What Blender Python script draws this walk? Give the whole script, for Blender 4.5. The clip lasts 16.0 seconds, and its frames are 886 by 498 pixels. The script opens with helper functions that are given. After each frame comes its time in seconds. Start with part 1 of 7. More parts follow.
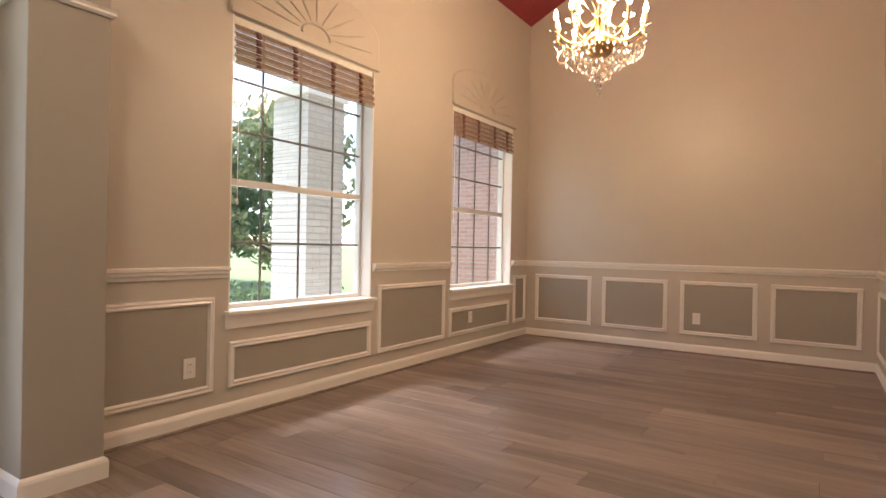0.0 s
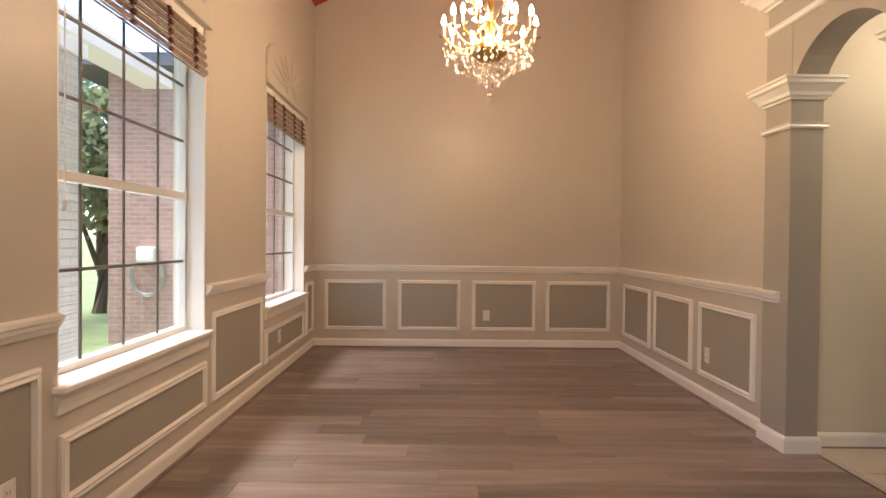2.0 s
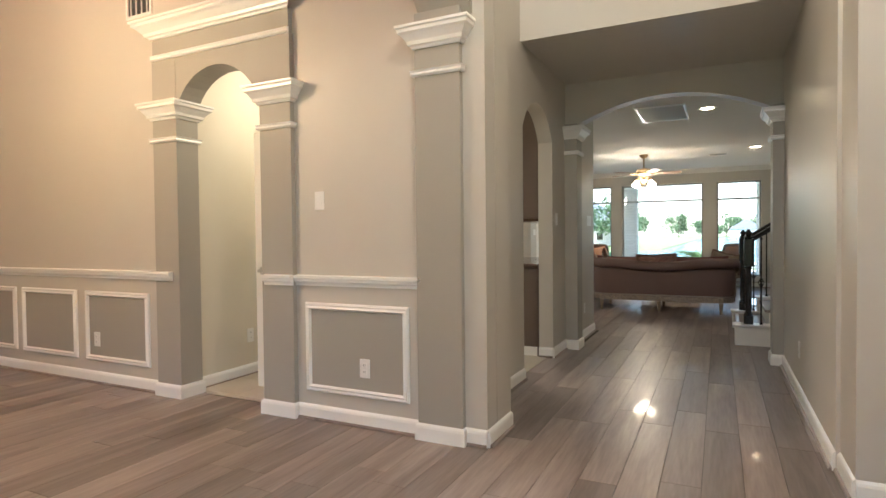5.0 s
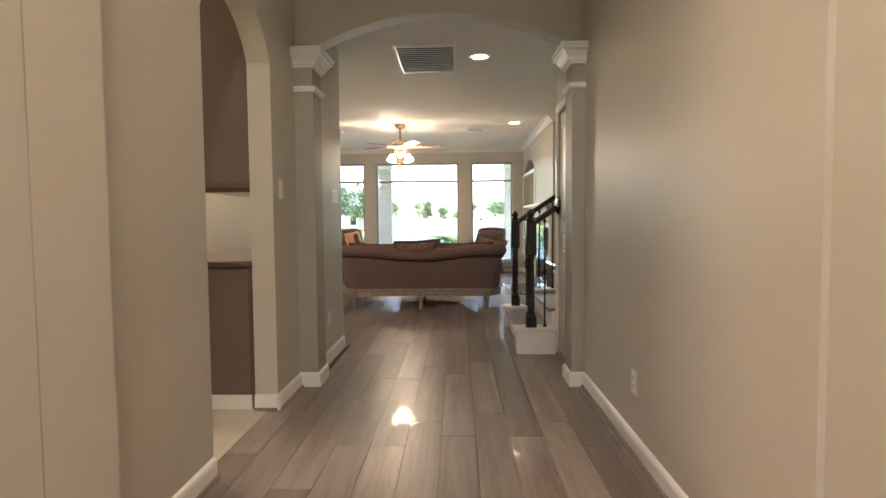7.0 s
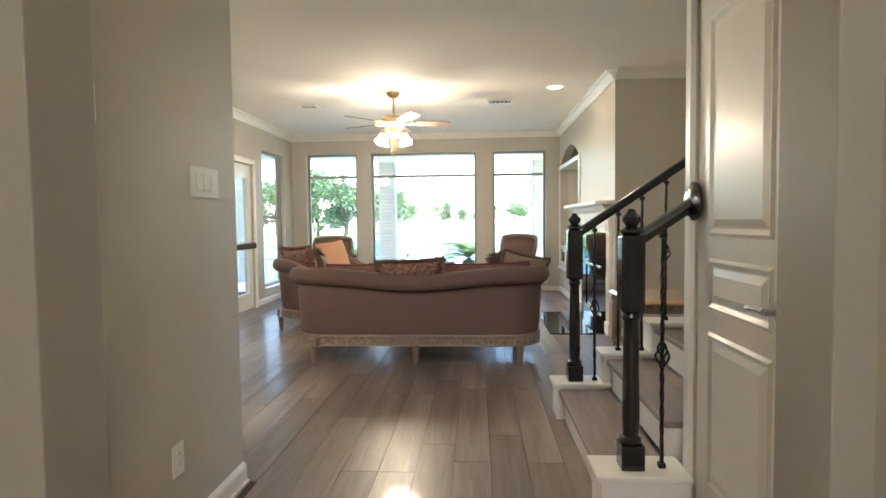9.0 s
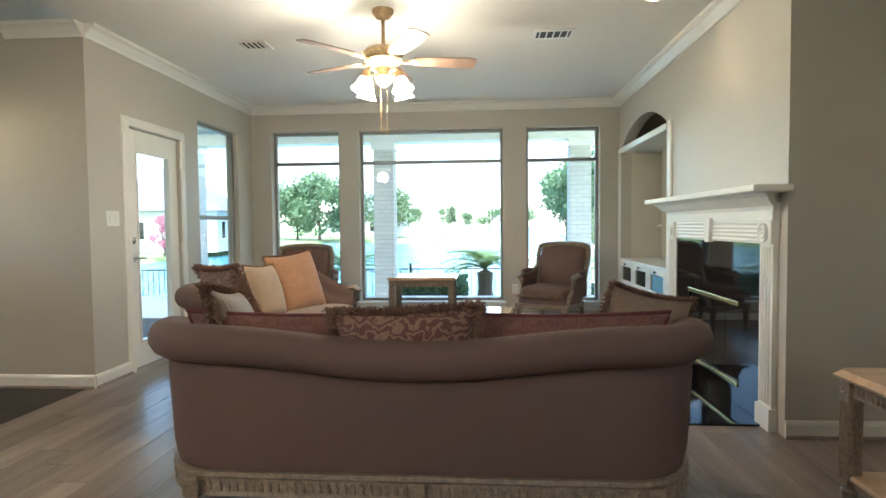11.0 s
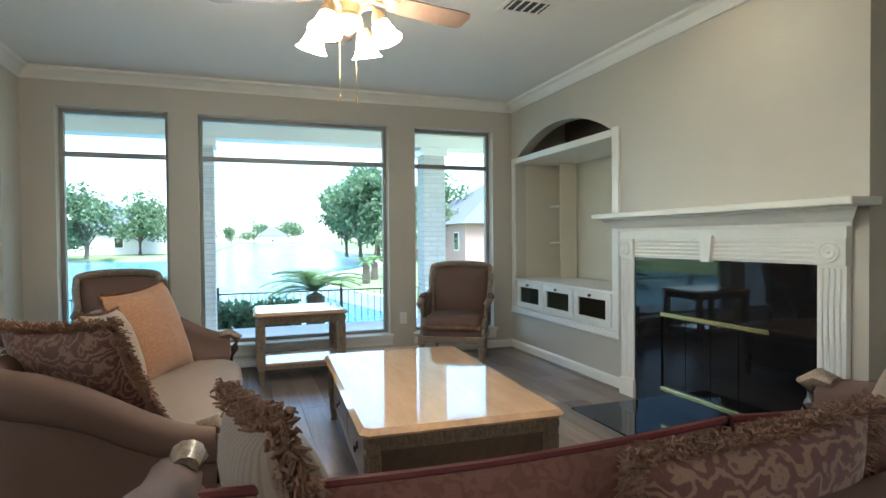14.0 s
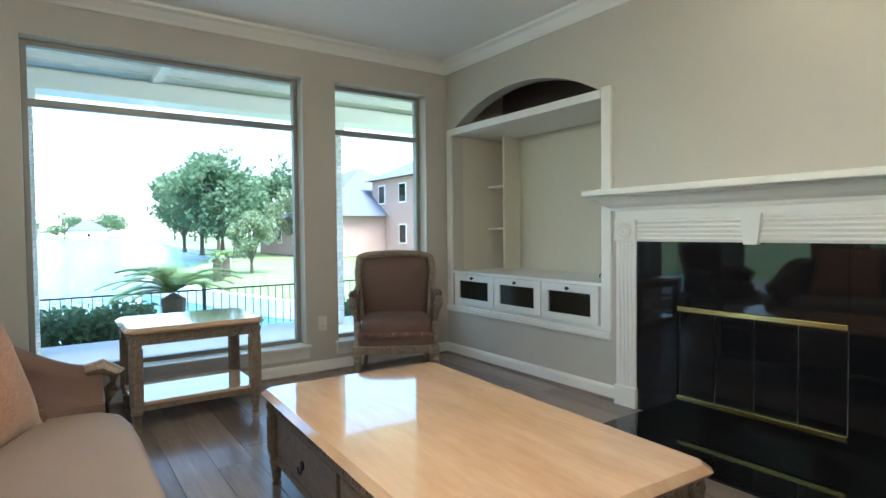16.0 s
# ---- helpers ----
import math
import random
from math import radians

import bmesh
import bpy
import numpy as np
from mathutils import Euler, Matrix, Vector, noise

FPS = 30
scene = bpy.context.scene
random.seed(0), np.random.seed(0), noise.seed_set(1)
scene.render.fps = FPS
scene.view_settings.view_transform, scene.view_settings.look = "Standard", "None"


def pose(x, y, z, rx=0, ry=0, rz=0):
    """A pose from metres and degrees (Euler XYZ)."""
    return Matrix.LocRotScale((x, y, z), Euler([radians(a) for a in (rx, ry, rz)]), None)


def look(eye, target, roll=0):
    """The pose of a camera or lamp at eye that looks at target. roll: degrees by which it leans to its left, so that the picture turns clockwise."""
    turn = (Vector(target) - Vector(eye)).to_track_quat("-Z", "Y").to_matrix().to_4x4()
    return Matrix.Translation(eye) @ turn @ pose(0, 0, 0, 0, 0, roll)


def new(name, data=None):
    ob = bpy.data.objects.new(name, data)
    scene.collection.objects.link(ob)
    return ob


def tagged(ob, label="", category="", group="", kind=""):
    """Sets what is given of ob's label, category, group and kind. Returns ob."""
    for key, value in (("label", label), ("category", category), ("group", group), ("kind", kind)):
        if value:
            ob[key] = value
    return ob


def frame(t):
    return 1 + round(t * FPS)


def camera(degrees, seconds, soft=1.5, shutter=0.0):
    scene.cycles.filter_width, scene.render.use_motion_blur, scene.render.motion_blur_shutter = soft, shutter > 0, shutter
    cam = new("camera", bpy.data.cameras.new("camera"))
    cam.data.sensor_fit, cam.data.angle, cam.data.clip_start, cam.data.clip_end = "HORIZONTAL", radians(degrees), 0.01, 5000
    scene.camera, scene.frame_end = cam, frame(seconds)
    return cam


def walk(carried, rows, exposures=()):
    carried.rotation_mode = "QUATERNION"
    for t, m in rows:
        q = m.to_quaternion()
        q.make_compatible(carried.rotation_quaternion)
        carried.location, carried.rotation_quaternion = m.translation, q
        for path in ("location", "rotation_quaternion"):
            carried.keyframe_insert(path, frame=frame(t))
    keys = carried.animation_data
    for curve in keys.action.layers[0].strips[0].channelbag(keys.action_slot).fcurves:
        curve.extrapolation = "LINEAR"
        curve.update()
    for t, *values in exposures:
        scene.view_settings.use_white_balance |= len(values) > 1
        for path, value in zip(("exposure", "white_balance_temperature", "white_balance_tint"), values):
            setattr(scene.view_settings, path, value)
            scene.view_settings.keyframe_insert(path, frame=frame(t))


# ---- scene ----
cam = camera(76.5, 16.0)
PATH = [
    (0, (0.958, 0.182, 1.103), (-0.144, 1.850, 1.095), 1.1),
    (0.5, (0.382, 0.379, 1.171), (-0.384, 2.226, 1.134), 1.4),
    (1, (0.075, 0.352, 1.174), (-0.417, 2.290, 1.140), 1.2),
    (1.5, (-0.298, 0.303, 1.229), (-0.536, 2.289, 1.195), 0.9),
    (2, (-0.649, 0.233, 1.245), (-0.634, 2.232, 1.215), 0.6),
    (2.5, (-0.935, 0.159, 1.248), (-0.673, 2.142, 1.245), 0.3),
    (3, (-1.214, 0.233, 1.239), (-0.727, 2.172, 1.311), 0),
    (3.5, (-1.414, 0.133, 1.221), (-0.704, 2.001, 1.315), -0.2),
    (4, (-1.535, 0.085, 1.167), (-0.430, 1.750, 1.237), -0.1),
    (4.5, (-1.545, 0.095, 1.203), (-0.004, 1.370, 1.202), -0.5),
    (5, (-1.474, -0.073, 1.198), (0.321, 0.808, 1.154), -0.6),
    (5.2, (-1.421, -0.117, 1.180), (0.437, 0.619, 1.121), -0.6),
    (7.3, (0.860, 0.304, 1.162), (2.857, 0.343, 1.054), -0.6),
    (7.5, (1.053, 0.309, 1.183), (3.050, 0.351, 1.071), -0.7),
    (8, (1.785, 0.284, 1.190), (3.782, 0.330, 1.083), -0.6),
    (8.5, (2.495, 0.264, 1.189), (4.491, 0.342, 1.085), -0.6),
    (9, (3.177, 0.238, 1.203), (5.171, 0.360, 1.105), -0.7),
    (9.5, (3.825, 0.240, 1.205), (5.816, 0.405, 1.109), -0.7),
    (9.7, (4.106, 0.223, 1.198), (6.096, 0.405, 1.106), -0.8),
    (11.8, (6.432, 0.851, 1.192), (8.431, 0.861, 1.120), -0.2),
    (12, (6.544, 0.939, 1.201), (8.542, 0.886, 1.132), -0.3),
    (12.5, (6.728, 1.156, 1.194), (8.712, 0.904, 1.142), -0.3),
    (13, (6.876, 1.320, 1.202), (8.826, 0.877, 1.157), -0.4),
    (13.5, (6.983, 1.513, 1.222), (8.902, 0.951, 1.185), -0.4),
    (14, (7.092, 1.654, 1.216), (8.977, 0.986, 1.179), -0.5),
    (14.5, (7.268, 1.787, 1.211), (9.120, 1.032, 1.166), -0.5),
    (15, (7.649, 1.861, 1.193), (9.472, 1.041, 1.138), -0.5),
    (15.5, (8.087, 1.946, 1.179), (9.846, 0.997, 1.120), -0.4),
    (16, (8.393, 1.911, 1.141), (10.032, 0.766, 1.078), -0.6),
]
EXPOSURES = [(0.0, 2.15, 6700, 19), (3.5, 2.15, 6550, 15), (4.5, 2.45, 6250, 11), (5.0, 2.6, 6100, 9), (7.5, 3.05, 6900, 16), (8.5, 3.35, 6500, 12), (9.0, 3.4, 6300, 10), (9.6, 3.2, 6200, 9), (12.0, 2.9, 5700, 3), (14.0, 2.6, 5600, 3), (16.0, 2.62, 5550, 3)]
walk(cam, [(t, look(eye, target, roll)) for t, eye, target, roll in PATH], EXPOSURES)

# ---- light ----
world = bpy.data.worlds.new("sky")
scene.world = world
world.use_nodes = True
wn = world.node_tree.nodes
sky = wn.new("ShaderNodeTexSky")
sky.sky_type, sky.sun_disc = "NISHITA", False
sky.sun_elevation, sky.sun_rotation, sky.air_density, sky.dust_density, sky.ozone_density = radians(66), radians(280), 1.0, 1.0, 1.0
world.node_tree.links.new(sky.outputs[0], wn["Background"].inputs[0])
wn["Background"].inputs[1].default_value = 0.15


def lamp(name, kind, m, energy, colour, size=0.1, angle=None):
    data = bpy.data.lights.new(name, kind)
    data.energy, data.color = energy, colour
    if kind == "SUN":
        data.angle = radians(size)
    else:
        data.shadow_soft_size = size
    if angle:
        data.spot_size, data.spot_blend = radians(angle), 0.6
    ob = new(name, data)
    ob.matrix_world = m
    return ob


lamp("sun", "SUN", look((0, 0, 30), (8, 1.5, 10)), 3.4, (1.0, 0.97, 0.93), 40)
WARM, SOFT = (1.0, 0.72, 0.45), (1.0, 0.86, 0.7)

# ---- materials ----


def mat(name, colour, rough=0.5, metal=0.0, vary=0.06, scale=6.0, bump=0.0, fine=120.0, coat=0.0, stretch=(1, 1, 1), emit=0.0, tint=None, island="", relief=0.004):
    """A surface with broad and fine variation round its colour."""
    m = bpy.data.materials.new(name)
    m.use_nodes = True
    n, l = m.node_tree.nodes, m.node_tree.links
    b = n["Principled BSDF"]
    b.inputs["Roughness"].default_value, b.inputs["Metallic"].default_value = rough, metal
    b.inputs["Coat Weight"].default_value, b.inputs["Coat Roughness"].default_value = coat, 0.06
    co, mp = n.new("ShaderNodeTexCoord"), n.new("ShaderNodeMapping")
    mp.inputs["Scale"].default_value = stretch
    l.new(co.outputs["Object"], mp.inputs[0])
    broad, grain = n.new("ShaderNodeTexNoise"), n.new("ShaderNodeTexNoise")
    broad.inputs["Scale"].default_value, broad.inputs["Detail"].default_value = scale, 4
    grain.inputs["Scale"].default_value, grain.inputs["Detail"].default_value = fine, 3
    l.new(mp.outputs[0], broad.inputs[0]), l.new(mp.outputs[0], grain.inputs[0])
    add = n.new("ShaderNodeMath")
    add.operation = "ADD"
    l.new(broad.outputs[0], add.inputs[0]), l.new(grain.outputs[0], add.inputs[1])
    ramp = n.new("ShaderNodeMapRange")
    ramp.inputs["From Min"].default_value, ramp.inputs["From Max"].default_value = 0.55, 1.45
    l.new(add.outputs[0], ramp.inputs[0])
    mix = n.new("ShaderNodeMix")
    mix.data_type = "RGBA"
    other = tint or colour
    mix.inputs[6].default_value = (*[max(0, c * (1 - vary)) for c in colour], 1)
    mix.inputs[7].default_value = (*[min(1, c * (1 + vary)) for c in other], 1)
    l.new(ramp.outputs[0], mix.inputs[0])
    last = mix.outputs[2]
    if island:
        hsv = n.new("ShaderNodeHueSaturation")
        rnd = n.new("ShaderNodeObjectInfo") if island == "object" else n.new("ShaderNodeNewGeometry")
        mr = n.new("ShaderNodeMapRange")
        mr.inputs["To Min"].default_value, mr.inputs["To Max"].default_value = 0.78, 1.22
        l.new(rnd.outputs["Random" if island == "object" else "Random Per Island"], mr.inputs[0])
        l.new(mr.outputs[0], hsv.inputs["Value"]), l.new(last, hsv.inputs["Color"])
        last = hsv.outputs[0]
    l.new(last, b.inputs["Base Color"])
    rr = n.new("ShaderNodeMapRange")
    rr.inputs["To Min"].default_value, rr.inputs["To Max"].default_value = rough * 0.85, min(1, rough * 1.15)
    l.new(broad.outputs[0], rr.inputs[0]), l.new(rr.outputs[0], b.inputs["Roughness"])
    if bump:
        bp = n.new("ShaderNodeBump")
        bp.inputs["Strength"].default_value, bp.inputs["Distance"].default_value = bump, relief
        l.new(grain.outputs[0], bp.inputs["Height"]), l.new(bp.outputs[0], b.inputs["Normal"])
    if emit:
        b.inputs["Emission Color"].default_value, b.inputs["Emission Strength"].default_value = (*colour, 1), emit
    return m


def glass(name, tint=(1, 1, 1), rough=0.0, thin=True):
    m = bpy.data.materials.new(name)
    m.use_nodes = True
    n, l = m.node_tree.nodes, m.node_tree.links
    n.remove(n["Principled BSDF"])
    out = n["Material Output"]
    if thin:
        a, g, mix, lw = n.new("ShaderNodeBsdfTransparent"), n.new("ShaderNodeBsdfGlossy"), n.new("ShaderNodeMixShader"), n.new("ShaderNodeLayerWeight")
        a.inputs[0].default_value, g.inputs[1].default_value, lw.inputs[0].default_value = (*tint, 1), rough, 0.5
        pw, fr = n.new("ShaderNodeMath"), n.new("ShaderNodeMapRange")
        pw.operation, pw.inputs[1].default_value, fr.inputs["To Min"].default_value, fr.inputs["To Max"].default_value = "POWER", 5.0, 0.03, 0.9
        l.new(lw.outputs["Facing"], pw.inputs[0]), l.new(pw.outputs[0], fr.inputs[0])
        l.new(fr.outputs[0], mix.inputs[0]), l.new(a.outputs[0], mix.inputs[1]), l.new(g.outputs[0], mix.inputs[2])
        l.new(mix.outputs[0], out.inputs[0])
    else:
        g = n.new("ShaderNodeBsdfGlass")
        g.inputs[0].default_value, g.inputs[1].default_value, g.inputs[2].default_value = (*tint, 1), rough, 1.5
        l.new(g.outputs[0], out.inputs[0])
    return m


def wood_like(name, dark, light, rough, scale=(1.2, 14, 14), coat=0.0, island="", contrast=0.5, bump=0.15):
    """Long streaks of grain along local x."""
    m = bpy.data.materials.new(name)
    m.use_nodes = True
    n, l = m.node_tree.nodes, m.node_tree.links
    b = n["Principled BSDF"]
    b.inputs["Roughness"].default_value, b.inputs["Coat Weight"].default_value, b.inputs["Coat Roughness"].default_value = rough, coat, 0.04
    co, mp = n.new("ShaderNodeTexCoord"), n.new("ShaderNodeMapping")
    mp.inputs["Scale"].default_value = scale
    noise1, noise2 = n.new("ShaderNodeTexNoise"), n.new("ShaderNodeTexNoise")
    noise1.inputs["Scale"].default_value, noise1.inputs["Detail"].default_value, noise1.inputs["Distortion"].default_value = 1.3, 6, 0.6
    noise2.inputs["Scale"].default_value, noise2.inputs["Detail"].default_value = 9, 4
    if island:
        rnd = n.new("ShaderNodeObjectInfo") if island == "object" else n.new("ShaderNodeNewGeometry")
        r = rnd.outputs["Random" if island == "object" else "Random Per Island"]
        mul, off = n.new("ShaderNodeMath"), n.new("ShaderNodeVectorMath")
        mul.operation, mul.inputs[1].default_value, off.operation = "MULTIPLY", 57.0, "ADD"
        l.new(r, mul.inputs[0]), l.new(co.outputs["Object"], off.inputs[0]), l.new(mul.outputs[0], off.inputs[1])
        l.new(off.outputs[0], mp.inputs[0])
    else:
        l.new(co.outputs["Object"], mp.inputs[0])
    l.new(mp.outputs[0], noise1.inputs[0]), l.new(mp.outputs[0], noise2.inputs[0])
    avg = n.new("ShaderNodeMix")
    avg.inputs[0].default_value = 0.3
    l.new(noise1.outputs[0], avg.inputs[2]), l.new(noise2.outputs[0], avg.inputs[3])
    ramp = n.new("ShaderNodeValToRGB")
    ramp.color_ramp.elements[0].position, ramp.color_ramp.elements[1].position = 0.5 - contrast * 0.35, 0.5 + contrast * 0.35
    ramp.color_ramp.elements[0].color, ramp.color_ramp.elements[1].color = (*dark, 1), (*light, 1)
    l.new(avg.outputs[0], ramp.inputs[0])
    last = ramp.outputs[0]
    if island:
        hsv, mr = n.new("ShaderNodeHueSaturation"), n.new("ShaderNodeMapRange")
        mr.inputs["To Min"].default_value, mr.inputs["To Max"].default_value = 0.72, 1.28
        l.new(r, mr.inputs[0]), l.new(mr.outputs[0], hsv.inputs["Value"]), l.new(last, hsv.inputs["Color"])
        last = hsv.outputs[0]
    l.new(last, b.inputs["Base Color"])
    bp = n.new("ShaderNodeBump")
    bp.inputs["Strength"].default_value, bp.inputs["Distance"].default_value = bump, 0.002
    l.new(noise2.outputs[0], bp.inputs["Height"]), l.new(bp.outputs[0], b.inputs["Normal"])
    return m


def damask(name, ground, figure, scale=7.0, rough=0.75, bands=False):
    """Woven cloth with a scrolling figure."""
    m = mat(name, ground, rough, 0, 0.12, 9, 0.35, 420)
    n, l = m.node_tree.nodes, m.node_tree.links
    b = n["Principled BSDF"]
    src = b.inputs["Base Color"].links[0].from_socket
    co, v, ns = n.new("ShaderNodeTexCoord"), n.new("ShaderNodeTexWave"), n.new("ShaderNodeValToRGB")
    v.wave_type = "BANDS" if bands else "RINGS"
    v.inputs["Scale"].default_value, v.inputs["Distortion"].default_value, v.inputs["Detail"].default_value, v.inputs["Detail Scale"].default_value = scale * 0.8, 0.6 if bands else 14, 2.5, 1.8
    l.new(co.outputs["Object"], v.inputs[0]), l.new(v.outputs[1], ns.inputs[0])
    ns.color_ramp.elements[0].position, ns.color_ramp.elements[1].position = 0.45, 0.75
    mix = n.new("ShaderNodeMix")
    mix.data_type = "RGBA"
    mix.inputs[7].default_value = (*figure, 1)
    l.new(ns.outputs[0], mix.inputs[0]), l.new(src, mix.inputs[6]), l.new(mix.outputs[2], b.inputs["Base Color"])
    b.inputs["Sheen Weight"].default_value = 0.3
    return m


def brickwork(name, a, c, mortar, scale=1.0):
    m = mat(name, a, 0.85)
    n, l = m.node_tree.nodes, m.node_tree.links
    b = n["Principled BSDF"]
    co, sep, add, cmb, br = n.new("ShaderNodeTexCoord"), n.new("ShaderNodeSeparateXYZ"), n.new("ShaderNodeMath"), n.new("ShaderNodeCombineXYZ"), n.new("ShaderNodeTexBrick")
    l.new(co.outputs["Object"], sep.inputs[0]), l.new(sep.outputs[0], add.inputs[0]), l.new(sep.outputs[1], add.inputs[1])
    l.new(add.outputs[0], cmb.inputs[0]), l.new(sep.outputs[2], cmb.inputs[1]), l.new(cmb.outputs[0], br.inputs[0])
    br.inputs["Scale"].default_value, br.inputs["Brick Width"].default_value, br.inputs["Row Height"].default_value, br.inputs["Mortar Size"].default_value = scale, 0.21, 0.075, 0.006
    br.inputs[1].default_value, br.inputs[2].default_value, br.inputs[3].default_value = (*a, 1), (*c, 1), (*mortar, 1)
    l.new(br.outputs[0], b.inputs["Base Color"])
    return m


WALL = mat("greige wall paint", (0.54, 0.5, 0.435), 0.42, 0, 0.03, 2.5, 0.12, 260)
GREY = mat("grey accent paint", (0.36, 0.335, 0.285), 0.5, 0, 0.03, 2.5, 0.1, 260)
CREAM = mat("cream wall paint", (0.66, 0.61, 0.5), 0.6, 0, 0.03, 2.5, 0.1, 260)
WHITE = mat("white trim paint", (0.82, 0.8, 0.75), 0.3, 0, 0.025, 4, 0.03, 200)
CEIL = mat("white ceiling paint", (0.84, 0.83, 0.79), 0.85, 0, 0.02, 3, 0.2, 300)
RED = mat("crimson ceiling paper", (0.3, 0.035, 0.045), 0.6, 0, 0.25, 5, 0.25, 30)
PLANK = wood_like("vinyl plank", (0.125, 0.092, 0.078), (0.33, 0.265, 0.225), 0.34, (0.6, 7, 7), 0.12, "object", 0.62, 0.12)
PLANK2 = wood_like("vinyl plank joined", (0.125, 0.092, 0.078), (0.33, 0.265, 0.225), 0.34, (0.6, 7, 7), 0.12, "island", 0.62, 0.12)
GAP = mat("dark joint", (0.05, 0.04, 0.035), 0.8)
TILE = mat("beige floor tile", (0.55, 0.49, 0.4), 0.35, 0, 0.08, 5, 0.05, 90)
PLASTIC = mat("white plastic", (0.8, 0.79, 0.75), 0.35, 0, 0.01)
SLOT = mat("dark slot", (0.04, 0.04, 0.04), 0.6)
ALU = mat("bronze aluminium", (0.3, 0.29, 0.26), 0.45, 0.3, 0.05)
MUNTIN = mat("grey window bar", (0.16, 0.15, 0.13), 0.5, 0.2, 0.05)
VINYL = mat("white window frame", (0.68, 0.68, 0.65), 0.4, 0, 0.02)
PANE = glass("window glass", (0.96, 0.98, 0.98))
CAB_GLASS = glass("cabinet glass", (0.5, 0.52, 0.5))
CRYSTAL = glass("crystal", (1, 0.99, 0.97), 0.0, False)
CANDLE = mat("ivory candle sleeve", (0.75, 0.6, 0.36), 0.4)
BULB = mat("lit bulb", (1.0, 0.75, 0.42), 0.3, emit=24.0)
SHADE = mat("lit glass shade", (1.0, 0.85, 0.62), 0.3, emit=9.0)
CAN_LIT = mat("lit lamp face", (1.0, 0.88, 0.7), 0.3, emit=6.0)
BRASS = mat("antique brass", (0.62, 0.4, 0.14), 0.3, 1.0, 0.12, 20)
BRASS2 = mat("polished brass strip", (0.75, 0.62, 0.25), 0.22, 1.0, 0.05)
BLIND = wood_like("woven bamboo", (0.16, 0.09, 0.055), (0.42, 0.29, 0.18), 0.6, (2, 40, 40), 0, "", 0.9, 0.5)
TAPE = mat("brown ladder tape", (0.16, 0.06, 0.035), 0.8)
BLACKWOOD = mat("black painted wood", (0.012, 0.011, 0.011), 0.22, 0, 0.2, 8, 0.02, 200, coat=0.4)
IRON = mat("black iron", (0.02, 0.018, 0.017), 0.4, 0.6, 0.2, 30)
GRANITE = mat("black granite", (0.008, 0.008, 0.009), 0.04, 0, 0.5, 60, 0, 200)
FIREGLASS = mat("smoked fire glass", (0.01, 0.01, 0.011), 0.03, 0, 0.2, 3)
TAUPE = mat("taupe upholstery", (0.14, 0.082, 0.064), 0.8, 0, 0.13, 5, 0.3, 380)
TAUPE2 = mat("pale taupe seat cloth", (0.27, 0.2, 0.155), 0.72, 0, 0.1, 5, 0.25, 380)
ROSE = damask("rose damask", (0.2, 0.085, 0.062), (0.16, 0.06, 0.045), 16)
DARKDAM = damask("dark floral damask", (0.13, 0.046, 0.036), (0.27, 0.155, 0.1), 14)
GOLDDAM = damask("gold damask", (0.31, 0.145, 0.072), (0.37, 0.19, 0.1), 26)
CREAMCLOTH = damask("cream cloth", (0.31, 0.215, 0.14), (0.27, 0.18, 0.115), 26)
STRIPE = damask("tan striped cloth", (0.27, 0.2, 0.145), (0.2, 0.135, 0.1), 15, bands=True)
FRINGE = mat("brown fringe", (0.22, 0.12, 0.08), 0.9, 0, 0.4, 30, 0.3, 300, island="island")
PIPING = mat("wine piping", (0.12, 0.02, 0.02), 0.7)
CARVED = mat("antiqued painted wood", (0.16, 0.118, 0.088), 0.42, 0.0, 0.4, 35, 0.25, 160, coat=0.1, tint=(0.27, 0.205, 0.145))
ANTIQUE = mat("dark antiqued wood", (0.12, 0.085, 0.06), 0.4, 0, 0.35, 25, 0.2, 160)
MARBLE = wood_like("honey travertine", (0.5, 0.3, 0.17), (0.72, 0.5, 0.33), 0.06, (0.9, 5, 5), 0.6, "", 0.7, 0.0)
SLABTOP = mat("brown stone counter", (0.1, 0.065, 0.05), 0.12, 0, 0.4, 40, 0, 200)
KCAB = mat("taupe cabinet paint", (0.15, 0.108, 0.084), 0.5, 0, 0.05)
STEEL = mat("brushed nickel", (0.55, 0.53, 0.5), 0.28, 1.0, 0.05)
GOLDFAN = mat("antique ivory gilt", (0.5, 0.36, 0.2), 0.4, 0.35, 0.4, 30, 0.3, 80)
BLADE = wood_like("fan blade wood", (0.22, 0.13, 0.09), (0.36, 0.24, 0.17), 0.4, (2, 20, 20), 0.1, "", 0.6, 0.05)
SCREEN = mat("grey display", (0.2, 0.22, 0.2), 0.3)
PALEBRICK = brickwork("white painted brick", (0.62, 0.6, 0.56), (0.55, 0.53, 0.49), (0.45, 0.44, 0.41))
REDBRICK = brickwork("pink red brick", (0.46, 0.27, 0.215), (0.38, 0.21, 0.165), (0.45, 0.4, 0.36))
CONCRETE = mat("patio concrete", (0.6, 0.59, 0.56), 0.85, 0, 0.1, 2, 0.2, 60)
GRASS = mat("lawn", (0.13, 0.18, 0.065), 0.9, 0, 0.3, 0.8, 0.5, 25)
WATER = mat("lake water", (0.03, 0.13, 0.18), 0.12, 0, 0.2, 0.3, 1.0, 2.2, relief=0.22)
ROOF = mat("slate blue shingles", (0.1, 0.11, 0.135), 0.9, 0, 0.2, 2, 0.3, 20)
